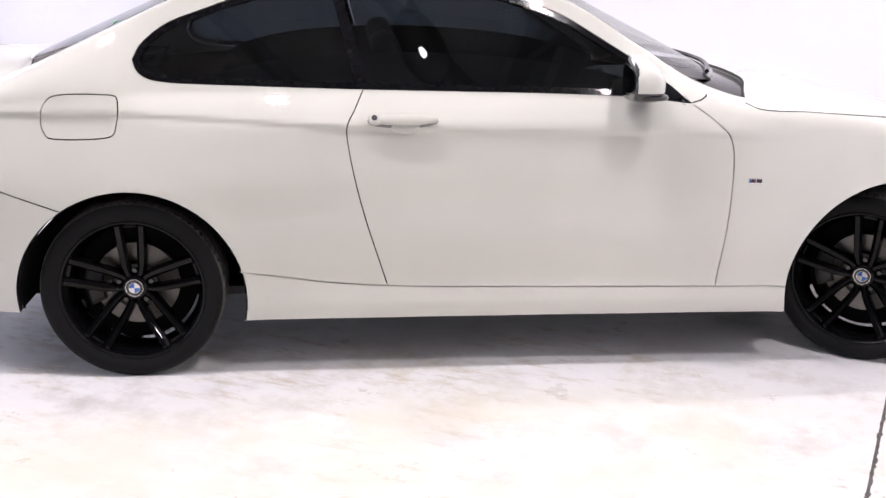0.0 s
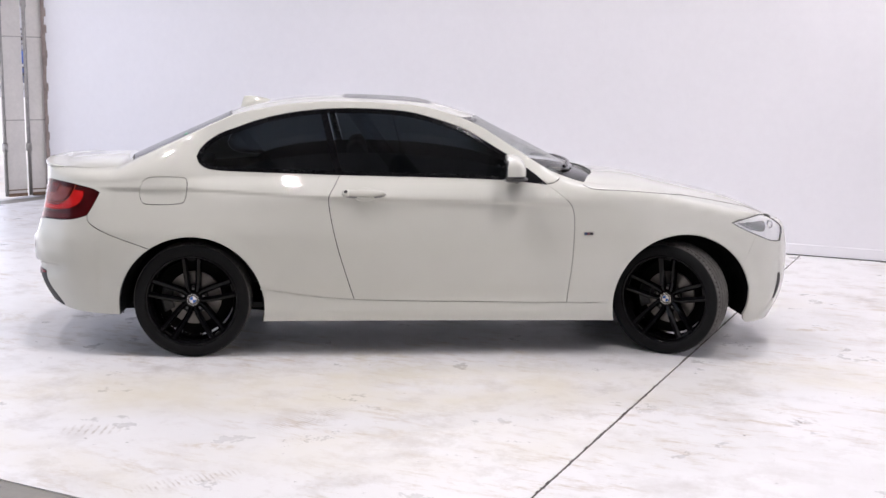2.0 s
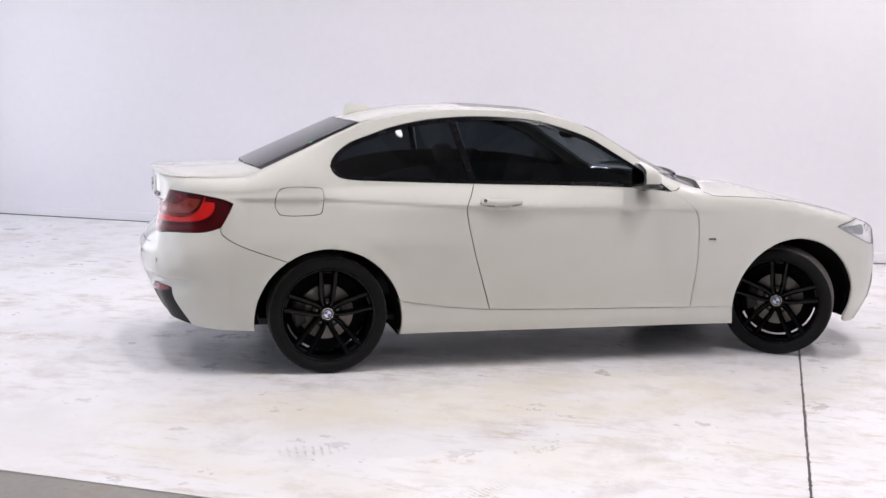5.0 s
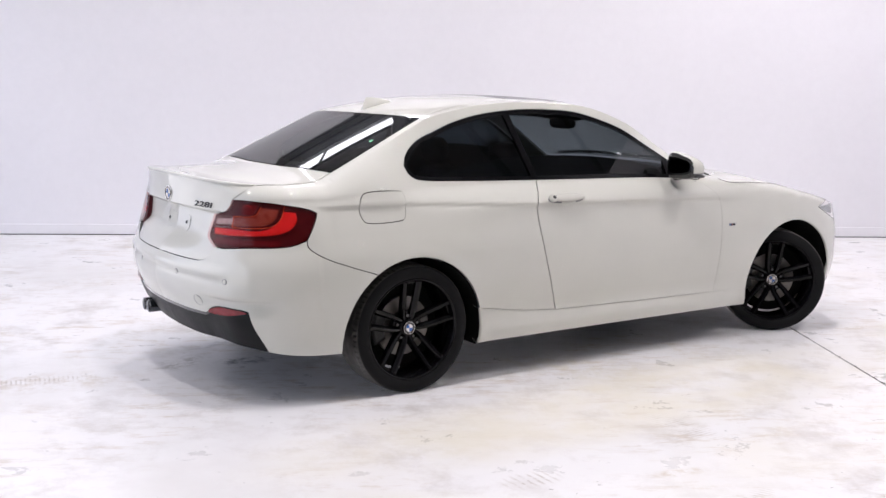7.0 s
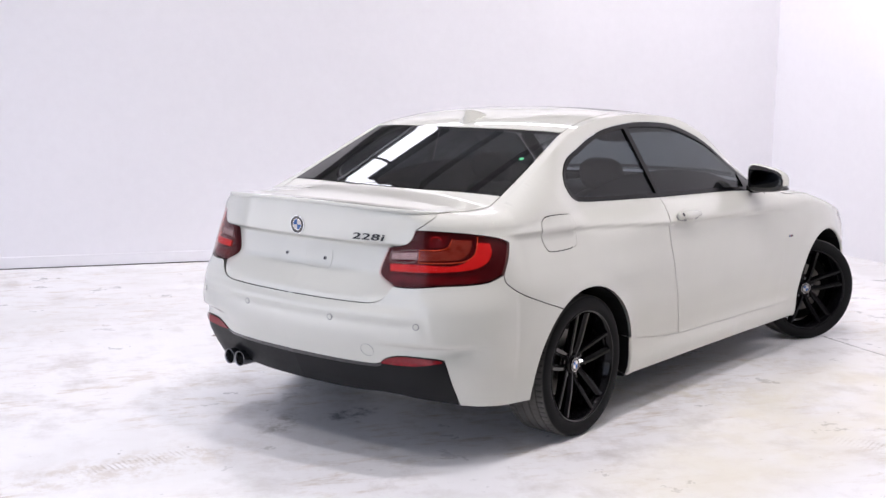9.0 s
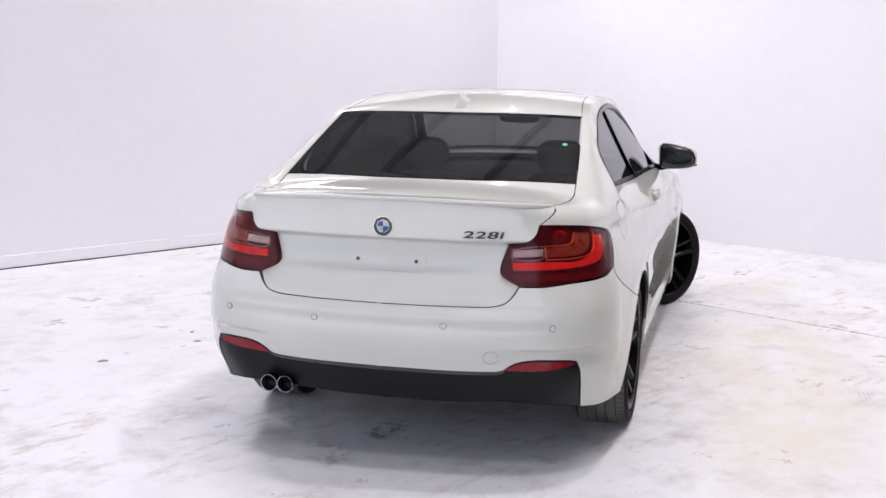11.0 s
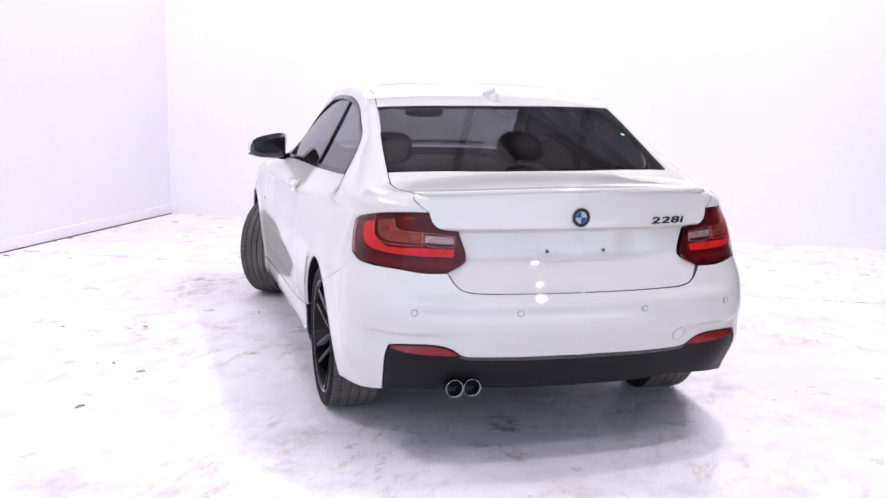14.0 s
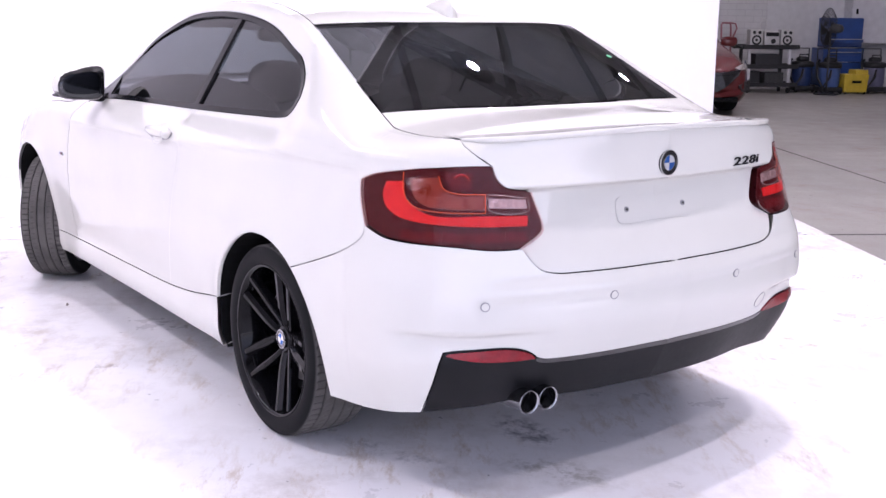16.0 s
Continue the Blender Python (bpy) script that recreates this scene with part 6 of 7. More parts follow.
c, ax = Vector((1.66, -0.36, 0.86)), pose(0, 0, 0, 0, -65, 0)
ring = [c + ax @ Vector((0.18 * math.cos(a), 0.18 * math.sin(a), 0)) for a in np.linspace(0, math.tau, 33)]
tube(bm, ring, 0.014, 8, False)
for a in (0, 120, 240):
    tube(bm, [c, c + ax @ Vector((0.17 * math.cos(math.radians(a)), 0.17 * math.sin(math.radians(a)), 0))], 0.014, 6)
tube(bm, [c, c + Vector((0.25, 0, -0.08))], 0.03, 10)
part("steering_wheel", bm, CABIN, car, "black steering wheel", smooth=True)
bm = ellipsoid(bmesh.new(), (1.60, 0, 1.262), (0.02, 0.12, 0.035), 3.0, (24, 10))
tube(bm, [(1.61, 0, 1.27), (1.63, 0, 1.292)], 0.012)
part("inside_mirror", bm, CABIN, car, smooth=True)
bm = bmesh.new()
box(bm, -0.35, 2.15, -0.66, 0.66, 0.24, 0.27)
part("cabin_floor", bm, CABIN, car)
# headlining and door linings
skin("headlining", half_top(loop(spline([(0.28, 0), (0.34, 0.48), (0.8, 0.50), (1.45, 0.52), (1.56, 0.3), (1.60, 0), (0.28, 0)])), 0.08, flange=0, out=-0.035), CABIN, car)
both("door_lining", lambda side: [piece("hull", loop(spline([(0.42, 0.35), (2.0, 0.35), (1.95, 0.94), (0.2, 0.98), (0.42, 0.35)])), side, 0.08, 0, 0, -0.07)], CABIN, car)

# ---------------------------------------------------------------- the great door: folded leaves beside the opening
RUST = simple("rusty_edge", (0.20, 0.13, 0.09), 0.8, worn=0.4, scale=14, bump=0.2)
HINGE = simple("grey_hinge_steel", (0.40, 0.39, 0.38), 0.45, 0.6, worn=0.3, scale=25)
a, b = Vector((-3.41, 6.89, 0)), Vector((-2.93, 7.31, 0))
along = (b - a).normalized()
fold = thing("folding_door", "pale steel folding door, leaves folded against the white wall", "door", Matrix.Translation(a) @ Matrix.Rotation(math.atan2(along.y, along.x), 4, "Z"))
for k, (x0, x1) in enumerate(((0.03, 0.27), (0.33, 0.61))):
    bm = bmesh.new()
    box(bm, x0, x1, 0.0, 0.05, 0.02, 4.5, 0.004)
    leaf = part("door_leaf", bm, GALV, fold, "pale painted steel leaf")
    for z in (0.10, 0.95, 1.95, 2.95):
        part("leaf_rail", boxed(x0 + 0.004, x1 - 0.004, -0.006, 0.001, z - 0.006, z + 0.006, 0.002), RUST if z < 0.5 else HINGE, leaf)
    bm = bmesh.new()
    tube(bm, [(x0 - 0.025, -0.012, 0.03), (x0 - 0.025, -0.012, 4.5)], 0.022, 10)
    rod = part("hinge_rod", bm, HINGE, leaf, "upright hinge rod", True)
    for z in (0.62, 2.35):
        bm = bmesh.new()
        tube(bm, [(x0 - 0.025, -0.014, z - 0.05), (x0 - 0.025, -0.014, z + 0.05)], 0.034, 10)
        part("hinge_knuckle", bm, HINGE, leaf, "bulging hinge knuckle", True)
    part("kick_strip", boxed(x0, x1, -0.008, 0.0, 0.02, 0.06), RUST, leaf)
# jagged brown strip where the white wall begins
edge_rng = random.Random(7)
bm = bmesh.new()
for k in range(33):
    box(bm, DOOR_W + 0.1, DOOR_W + 0.1 + edge_rng.uniform(0.045, 0.085), WALL_N - 0.006, WALL_N, k * 0.1, k * 0.1 + 0.1)
setting("trim", bm, simple("brown_wall_edge", (0.33, 0.27, 0.25), 0.8, worn=0.4, scale=9, bump=0.2), "jagged brown strip at the end of the white wall")
part("side_channel", boxed(0.60, 0.66, -0.02, 0.07, 0.02, 4.5, 0.004), RUST, fold, "rust-streaked channel")


# ---------------------------------------------------------------- other vehicles, far off
def lofted(stations, n_mid=2):
    """A closed car body through stations of (x, low z, half width, belt z, shoulder half width, top z, top half width)."""
    bm = bmesh.new()
    rings = []
    for x, zl, w, zb, ws, zt, wt in stations:
        half = [(w * 0.90, zl), (w * 0.985, zl + 0.10), (w, zl + (zb - zl) * 0.55), (w * 0.985, zb - 0.05), (ws, zb), (ws * 0.3 + wt * 0.7, zb + (zt - zb) * 0.72), (wt, zt - 0.02), (wt * 0.75, zt)]
        pts = [(-y, z) for y, z in half] + [(y, z) for y, z in half[::-1]]
        rings.append([bm.verts.new((x, y, z)) for y, z in pts])
    for p, q in zip(rings, rings[1:]):
        for k in range(len(p)):
            bm.faces.new((p[k], p[(k + 1) % len(p)], q[(k + 1) % len(q)], q[k]))
    bm.faces.new(rings[0]), bm.faces.new(rings[-1][::-1])
    bmesh.ops.recalc_face_normals(bm, faces=bm.faces)
    return bm


def slab(points, thick, normal):
    """A thin plate on four or more corners."""
    bm = bmesh.new()
    n = Vector(normal).normalized() * thick
    lo = [bm.verts.new(Vector(p)) for p in points]
    hi = [bm.verts.new(Vector(p) + n) for p in points]
    bm.faces.new(hi), bm.faces.new(lo[::-1])
    for k in range(len(lo)):
        bm.faces.new((lo[k], lo[(k + 1) % len(lo)], hi[(k + 1) % len(lo)], hi[k]))
    bmesh.ops.recalc_face_normals(bm, faces=bm.faces)
    return bm


ALLOY = simple("silver_alloy", (0.55, 0.55, 0.56), 0.3, 0.8, worn=0.15)
DARK_GLASS = simple("dark_car_glass", (0.03, 0.035, 0.04), 0.05, 0, 0.5, worn=0.1)


def far_wheel(parent, x, y, r, side):
    bm = bmesh.new()
    revolve(bm, [(r * 0.66, -0.10), (r * 0.93, -0.11), (r, -0.085), (r, 0.085), (r * 0.93, 0.11), (r * 0.66, 0.10)], 32, closed=True)
    w = part("wheel", bm, RUBBER, parent, "black tyre on an alloy rim", False, pose(x, y, r))
    bm = bmesh.new()
    revolve(bm, [(r * 0.66, side * 0.09), (r * 0.62, side * 0.06), (r * 0.60, side * 0.02)], 32)
    for k in range(6):
        box(bm, -0.022, 0.022, side * 0.07 - 0.01, side * 0.07 + 0.01, 0.03, r * 0.64, 0.004, pose(0, 0, 0, 0, k * 60, 0))
    part("rim", bm, ALLOY, w)
    part("hub_cap", disc_bm(0.06, side * 0.06, side * 0.085, 16), ALLOY, w)


RED_PAINT = paint_material("dark_red_paint", (0.085, 0.008, 0.008), 0.08)
red = thing("red_car", "dark red sedan parked on the grey floor, facing out", "car", ROOM @ pose(11.35, -4.22, 0, 0, 0, 180))
# nose at x = 0, tail at -4.5
body = part("body", lofted([(0.0, 0.30, 0.62, 0.50, 0.52, 0.60, 0.40), (-0.05, 0.22, 0.76, 0.58, 0.70, 0.675, 0.56), (-0.22, 0.18, 0.86, 0.68, 0.81, 0.765, 0.70), (-0.55, 0.18, 0.90, 0.77, 0.85, 0.86, 0.74), (-0.95, 0.18, 0.905, 0.83, 0.86, 0.93, 0.76), (-1.30, 0.18, 0.905, 0.88, 0.87, 1.00, 0.80),
                     (-1.62, 0.18, 0.905, 0.90, 0.87, 1.20, 0.74), (-2.02, 0.18, 0.905, 0.92, 0.86, 1.425, 0.64), (-2.45, 0.18, 0.905, 0.93, 0.86, 1.455, 0.62), (-3.0, 0.18, 0.905, 0.94, 0.86, 1.45, 0.62), (-3.9, 0.20, 0.90, 0.96, 0.80, 1.12, 0.58), (-4.45, 0.26, 0.84, 0.94, 0.72, 1.02, 0.58), (-4.55, 0.34, 0.74, 0.80, 0.6, 0.92, 0.5)]), RED_PAINT, red, "dark red body", True)
screen = part("windscreen", slab([(-1.345, -0.74, 1.020), (-1.345, 0.74, 1.020), (-1.955, 0.575, 1.385), (-1.955, -0.575, 1.385)], 0.024, (0.5, 0, 0.85)), simple("grey_green_screen", (0.085, 0.092, 0.082), 0.04, 0, 0.9, worn=0.35, scale=5), red, "grey-green windscreen with pale reflections")
# the roof's dark reflection in the screen, put in as a black strip
part("roof_reflection_band", slab([(-1.86, -0.60, 1.332), (-1.86, 0.60, 1.332), (-1.955, 0.57, 1.389), (-1.955, -0.57, 1.389)], 0.026, (0.5, 0, 0.85)), BLACK_GLOSS, screen, "dark roof reflection, laid as a strip along the top of the screen")
for y0, y1 in ((-0.70, 0.02), (-0.05, 0.62)):
    part("wiper", tube(bmesh.new(), [(-1.30, y0, 1.035), (-1.37, (y0 + y1) / 2, 1.075), (-1.34, y1, 1.062)], 0.009, 6), BLACK_TRIM, screen, smooth=True)
FAR_LAMP = simple("clouded_headlamp", (0.42, 0.38, 0.36), 0.18, 0.2, 0.8, worn=0.25, scale=20)
GRILLE = simple("black_grille", (0.010, 0.010, 0.011), 0.3, worn=0.3, scale=60)
GRILLE_BAR = simple("dark_grille_bar", (0.045, 0.045, 0.048), 0.25, 0.5, worn=0.2, scale=40)
grille = part("grille", slab([(0.02, -0.40, 0.600), (0.02, 0.40, 0.600), (-0.06, 0.70, 0.640), (-0.02, 0.66, 0.560), (0.045, 0.46, 0.400), (0.05, 0.34, 0.335), (0.05, -0.34, 0.335), (0.045, -0.46, 0.400), (-0.02, -0.66, 0.560), (-0.06, -0.70, 0.640)], 0.03, (1, 0, 0)), GRILLE, red, "wide black grille with slanted facets")
for sg in (-1, 1):
    for k in range(6):
        y0 = 0.05 + 0.10 * k
        part("grille_bar", tube(bmesh.new(), [(0.082 - 0.016 * k, sg * y0, 0.585 + 0.008 * k), (0.090 - 0.012 * k, sg * max(0.02, y0 - 0.12), 0.36 + 0.012 * k)], 0.008, 5), GRILLE_BAR, grille)
    for k in range(3):
        part("grille_bar", tube(bmesh.new(), [(0.086, sg * 0.03, 0.40 + 0.07 * k), (0.055 - 0.01 * k, sg * (0.42 + 0.09 * k), 0.43 + 0.072 * k)], 0.007, 5), GRILLE_BAR, grille)
part("emblem", ellipsoid(bmesh.new(), (0.0, 0, 0.650), (0.028, 0.085, 0.036), 2.2, (20, 8)), CHROME, red, "oval chrome emblem", True)
part("chin", slab([(0.052, -0.36, 0.315), (0.052, 0.36, 0.315), (-0.04, 0.70, 0.375), (-0.05, 0.74, 0.300), (0.045, 0.42, 0.262), (0.045, -0.42, 0.262), (-0.05, -0.74, 0.300), (-0.04, -0.70, 0.375)], 0.03, (1, 0, 0)), RED_PAINT, red, "red chin bar under the grille")
plate = part("number_plate", boxed(0.085, 0.095, -0.186, 0.186, 0.405, 0.515, 0.004), BADGE_WHITE, red, "white number plate")
for k in range(6):
    part("plate_bar", boxed(0.095, 0.098, -0.15 + 0.052 * k, -0.118 + 0.052 * k, 0.425, 0.485), simple("plate_ink", (0.03, 0.03, 0.06), 0.5) if k == 0 else bpy.data.materials["plate_ink"], plate)
for sg in (-1, 1):
    part("headlamp", slab([(-0.035, sg * 0.60, 0.655), (-0.16, sg * 0.76, 0.725), (-0.40, sg * 0.865, 0.755), (-0.36, sg * 0.885, 0.665), (-0.13, sg * 0.80, 0.625), (-0.05, sg * 0.68, 0.625)], 0.022, (1, sg * 0.9, 0.5)), FAR_LAMP, red, "pale swept headlamp")
    part("bumper_vent", slab([(-0.02, sg * 0.66, 0.42), (-0.14, sg * 0.85, 0.50), (-0.17, sg * 0.87, 0.33), (-0.03, sg * 0.70, 0.33)], 0.022, (1, sg * 0.8, 0)), GRILLE, red, "black corner vent")
    part("bonnet_crease", tube(bmesh.new(), [(-0.10, sg * 0.34, 0.705), (-0.45, sg * 0.43, 0.834), (-0.95, sg * 0.52, 0.931), (-1.28, sg * 0.58, 0.992)], 0.010, 6), RED_PAINT, body, smooth=True)
    part("door_mirror", ellipsoid(bmesh.new(), (-1.50, sg * 1.00, 0.995), (0.07, 0.125, 0.075), 3.0, (18, 10)), RED_PAINT, red, "red door mirror", True)
    part("mirror_foot", tube(bmesh.new(), [(-1.48, sg * 0.86, 0.93), (-1.49, sg * 0.94, 0.955)], 0.022, 8), BLACK_TRIM, red)
    for x in (-0.90, -3.62):
        far_wheel(red, x, sg * 0.79, 0.325, sg)
part("lower_lip", boxed(-0.08, 0.045, -0.66, 0.66, 0.195, 0.262, 0.012), BLACK_TRIM, red, "black lower lip")
for k, y in enumerate((-3.55, -3.85)):
    tagged(part("wall_pipe", tube(bmesh.new(), [(17.14, y, 0.0), (17.14, y, ROOF_Z)], 0.035, 10), ROOF_STEEL, None, "grey steel pipe running up the block wall", smooth=True, m=ROOM), category="pipe", group="wall pipes")

# yard outside the great door: a raised deck behind a white retaining wall
YARD_M = pose(-6.5, 15.6, 0, 0, 0, -2.6)
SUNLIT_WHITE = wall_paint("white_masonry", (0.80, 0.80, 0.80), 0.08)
setting("retaining_wall", boxed(-25, 9, -0.2, 0.0, -0.1, 1.0, 0.01), SUNLIT_WHITE, "white retaining wall of the raised yard", YARD_M)
setting("raised_yard", boxed(-25, 9, 0.0, 40, -0.1, 0.8), YARD, "raised concrete yard", YARD_M)
FAR_CLAD = wall_paint("lilac_grey_cladding", (0.42, 0.42, 0.46), 0.1)
far = setting("backdrop_building", boxed(-25, 9, 9.0, 9.4, 0.7, 9.0), FAR_CLAD, "lilac grey building behind the yard", YARD_M)
RAIL_STEEL = simple("white_rail", (0.70, 0.70, 0.72), 0.4, 0.2, worn=0.1)
rail = thing("railing", "white tube railing on top of the retaining wall", "railing", YARD_M @ pose(0, -0.1, 1.0))
for z in (0.28, 0.64):
    bm = bmesh.new()
    tube(bm, [(-12, 0, z), (5, 0, z)], 0.025, 8)
    part("rail_bar", bm, RAIL_STEEL, rail, smooth=True)
for k in range(8):
    bm = bmesh.new()
    tube(bm, [(-10.20 + k * 1.95, 0, 0), (-10.20 + k * 1.95, 0, 0.64)], 0.025, 8)
    part("rail_post", bm, RAIL_STEEL, rail, smooth=True)

BLUE_PAINT = paint_material("blue_pickup_paint", (0.045, 0.10, 0.34), 0.06)
BLUE_PAINT.node_tree.nodes["Principled BSDF"].inputs["Metallic"].default_value = 0.5
pick = thing("pickup_truck", "blue double-cab pickup with a sports bar, parked behind the railing", "pickup truck", YARD_M @ pose(0.38, 1.9, 0.8, 0, 0, 180))
# forwards is +x here, rear axle at x = 0
cab = part("body", lofted([(4.05, 0.55, 0.70, 0.85, 0.62, 0.98, 0.5), (3.9, 0.45, 0.88, 0.95, 0.80, 1.08, 0.62), (2.85, 0.45, 0.93, 1.06, 0.85, 1.20, 0.70), (2.45, 0.42, 0.93, 1.08, 0.85, 1.30, 0.70),
                    (1.75, 0.42, 0.93, 1.10, 0.85, 1.80, 0.62), (0.95, 0.42, 0.93, 1.10, 0.85, 1.82, 0.62), (0.62, 0.42, 0.93, 1.10, 0.85, 1.74, 0.62), (0.52, 0.42, 0.93, 1.10, 0.88, 1.14, 0.82)]), BLUE_PAINT, pick, "blue cab", True)
part("bed", lofted([(0.48, 0.55, 0.93, 1.10, 0.90, 1.14, 0.86), (0.40, 0.60, 0.93, 1.10, 0.90, 1.14, 0.86), (-1.05, 0.62, 0.93, 1.10, 0.90, 1.14, 0.86), (-1.12, 0.62, 0.90, 1.08, 0.88, 1.12, 0.84)]), BLUE_PAINT, pick, "blue load bed")
for sg in (-1, 1):
    for x0, x1, xa, xb in ((0.96, 1.40, 0.80, 1.36), (1.47, 2.34, 1.44, 1.86)):
        # opaque panes: the reflected sky is put into their pale blue colour
        part("side_window", slab([(x0, sg * 0.845, 1.12), (x1, sg * 0.845, 1.12), (xb, sg * 0.70, 1.68), (xa, sg * 0.70, 1.68)], 0.02, (0, sg, 0.25)), simple("sky_glass", (0.16, 0.20, 0.26), 0.05, 0, 0.6, worn=0.1) if sg == -1 and x0 < 1 else bpy.data.materials["sky_glass"], pick)
    for x in (0.70, 1.42, 2.30):
        part("door_gap", boxed(x - 0.008, x + 0.008, sg * 0.925 - 0.006, sg * 0.925 + 0.008, 0.50, 1.08), DARK, pick)
    for x in (0.98, 1.75):
        part("door_handle", boxed(x - 0.08, x + 0.08, sg * 0.94 - 0.015, sg * 0.94 + 0.015, 0.98, 1.01, 0.006), BLACK_TRIM, pick)
    part("side_step", boxed(0.55, 2.55, sg * 0.90 - 0.06, sg * 0.90 + 0.06, 0.36, 0.42, 0.015), BLACK_TRIM, pick)
    bm = bmesh.new()
    revolve(bm, [(0.50, -0.02), (0.50, 0.02), (0.40, 0.02), (0.40, -0.02)], 32, closed=True)
    bmesh.ops.bisect_plane(bm, geom=bm.verts[:] + bm.edges[:] + bm.faces[:], plane_co=(0, 0, -0.02), plane_no=(0, 0, -1), clear_outer=True)
    part("wheel_arch", bm, BLACK_TRIM, pick, m=pose(0, sg * 0.925, 0.40))
    far_wheel(pick, 0.0, sg * 0.80, 0.39, sg)
    far_wheel(pick, 3.05, sg * 0.80, 0.39, sg)
    bm = bmesh.new()
    tube(bm, [(0.42, sg * 0.80, 1.12), (0.30, sg * 0.72, 1.60), (-0.35, sg * 0.80, 1.14)], 0.035, 8)
    part("sports_bar", bm, BLACK_TRIM, pick, smooth=True)
for z in (1.30, 1.50, 1.60):
    part("ladder_bar", boxed(0.27, 0.33, -0.72, 0.72, z - 0.02, z + 0.02, 0.01), BLACK_TRIM, pick)

SILVER = paint_material("silver_white_paint", (0.62, 0.64, 0.66), 0.05)
sil = thing("silver_car", "silver car parked at the foot of the retaining wall", "car", YARD_M @ pose(0.32, -2.35, 0, 0, 0, 0))
part("body", lofted([(0.0, 0.22, 0.62, 0.42, 0.55, 0.56, 0.4), (-0.08, 0.18, 0.78, 0.52, 0.70, 0.66, 0.55), (-0.35, 0.18, 0.86, 0.64, 0.78, 0.76, 0.62), (-1.2, 0.18, 0.88, 0.82, 0.80, 0.95, 0.68),
                     (-2.0, 0.18, 0.88, 0.90, 0.80, 1.42, 0.54), (-3.2, 0.18, 0.88, 0.92, 0.80, 1.42, 0.54), (-4.1, 0.22, 0.84, 0.92, 0.72, 1.0, 0.56)]), SILVER, sil, "silver body", True)
for sg in (-1, 1):
    part("headlamp", slab([(-0.05, sg * 0.60, 0.60), (-0.30, sg * 0.84, 0.68), (-0.40, sg * 0.86, 0.62), (-0.08, sg * 0.70, 0.52)], 0.02, (1, sg, 0.3)), CHROME_LAMP, sil)
    far_wheel(sil, -0.85, sg * 0.78, 0.31, sg)
    far_wheel(sil, -3.4, sg * 0.78, 0.31, sg)
part("lower_grille", boxed(-0.04, 0.012, -0.55, 0.55, 0.26, 0.36, 0.01), GRILLE, sil)
part("windscreen", slab([(-1.22, -0.70, 0.96), (-1.22, 0.70, 0.96), (-1.92, 0.55, 1.39), (-1.92, -0.55, 1.39)], 0.02, (0.5, 0, 0.85)), DARK_GLASS, sil)

# ---------------------------------------------------------------- workshop along the far wall
WX = 16.3
BLACK_SHELF = simple("black_resin", (0.010, 0.010, 0.011), 0.5, worn=0.3, scale=20, bump=0.05)
GREY_RESIN = simple("grey_resin", (0.42, 0.42, 0.43), 0.5, worn=0.2, scale=15)
BLUE_TOOL = simple("blue_enamel", (0.012, 0.045, 0.17), 0.35, 0, 0.3, worn=0.2, scale=6)
YELLOW = simple("yellow_plastic", (0.42, 0.30, 0.02), 0.45, worn=0.2, scale=10)
PINK_RED = simple("faded_red_steel", (0.26, 0.10, 0.11), 0.5, worn=0.3, scale=15)
SILVER_PLASTIC = simple("silver_plastic", (0.48, 0.47, 0.45), 0.35, 0.3, worn=0.15, scale=20)
BLUE_TUB = simple("blue_tub_plastic", (0.012, 0.03, 0.10), 0.4, 0, 0.2, worn=0.2, scale=8)

cart = thing("service_cart", "black three-shelf workshop cart with grey posts", "cart", ROOM @ pose(WX, -7.10, 0))
for z in (0.14, 0.47, 0.82):
    bm = bmesh.new()
    box(bm, -0.26, 0.26, -0.53, 0.53, z - 0.03, z + 0.02, 0.012)
    box(bm, -0.26, -0.235, -0.53, 0.53, z, z + 0.05, 0.006)
    box(bm, 0.235, 0.26, -0.53, 0.53, z, z + 0.05, 0.006)
    part("shelf", bm, BLACK_SHELF, cart, "black resin shelf tray")
for x in (-0.22, 0.22):
    for y in (-0.36, 0.40):
        part("post", boxed(x - 0.03, x + 0.03, y - 0.028, y + 0.028, 0.10, 0.80, 0.01), GREY_RESIN if x < 0 else BLACK_SHELF, cart, "pale grey post" if x < 0 else "black post")
        bm = disc_bm(0.05, -0.015, 0.015, 16)
        part("caster", bm, BLACK_SHELF, cart, m=pose(x, y, 0.05))
bm = bmesh.new()
tube(bm, [(-0.2, 0.53, 0.80), (-0.2, 0.68, 0.88), (0.2, 0.68, 0.88), (0.2, 0.53, 0.80)], 0.02, 8)
part("push_handle", bm, BLACK_SHELF, cart, smooth=True)
for k, (y, z, w, h, mt) in enumerate(((0.02, 0.50, 0.46, 0.20, CABIN), (-0.12, 0.17, 0.36, 0.20, CALIPER), (0.25, 0.17, 0.20, 0.22, CABIN))):
    tagged(part("storage_box", boxed(-0.15, 0.15, -w / 2, w / 2, 0, h, 0.01), mt, None, "plain storage box on the cart shelf", m=ROOM @ pose(WX, -7.10 + y, z)), category="box")

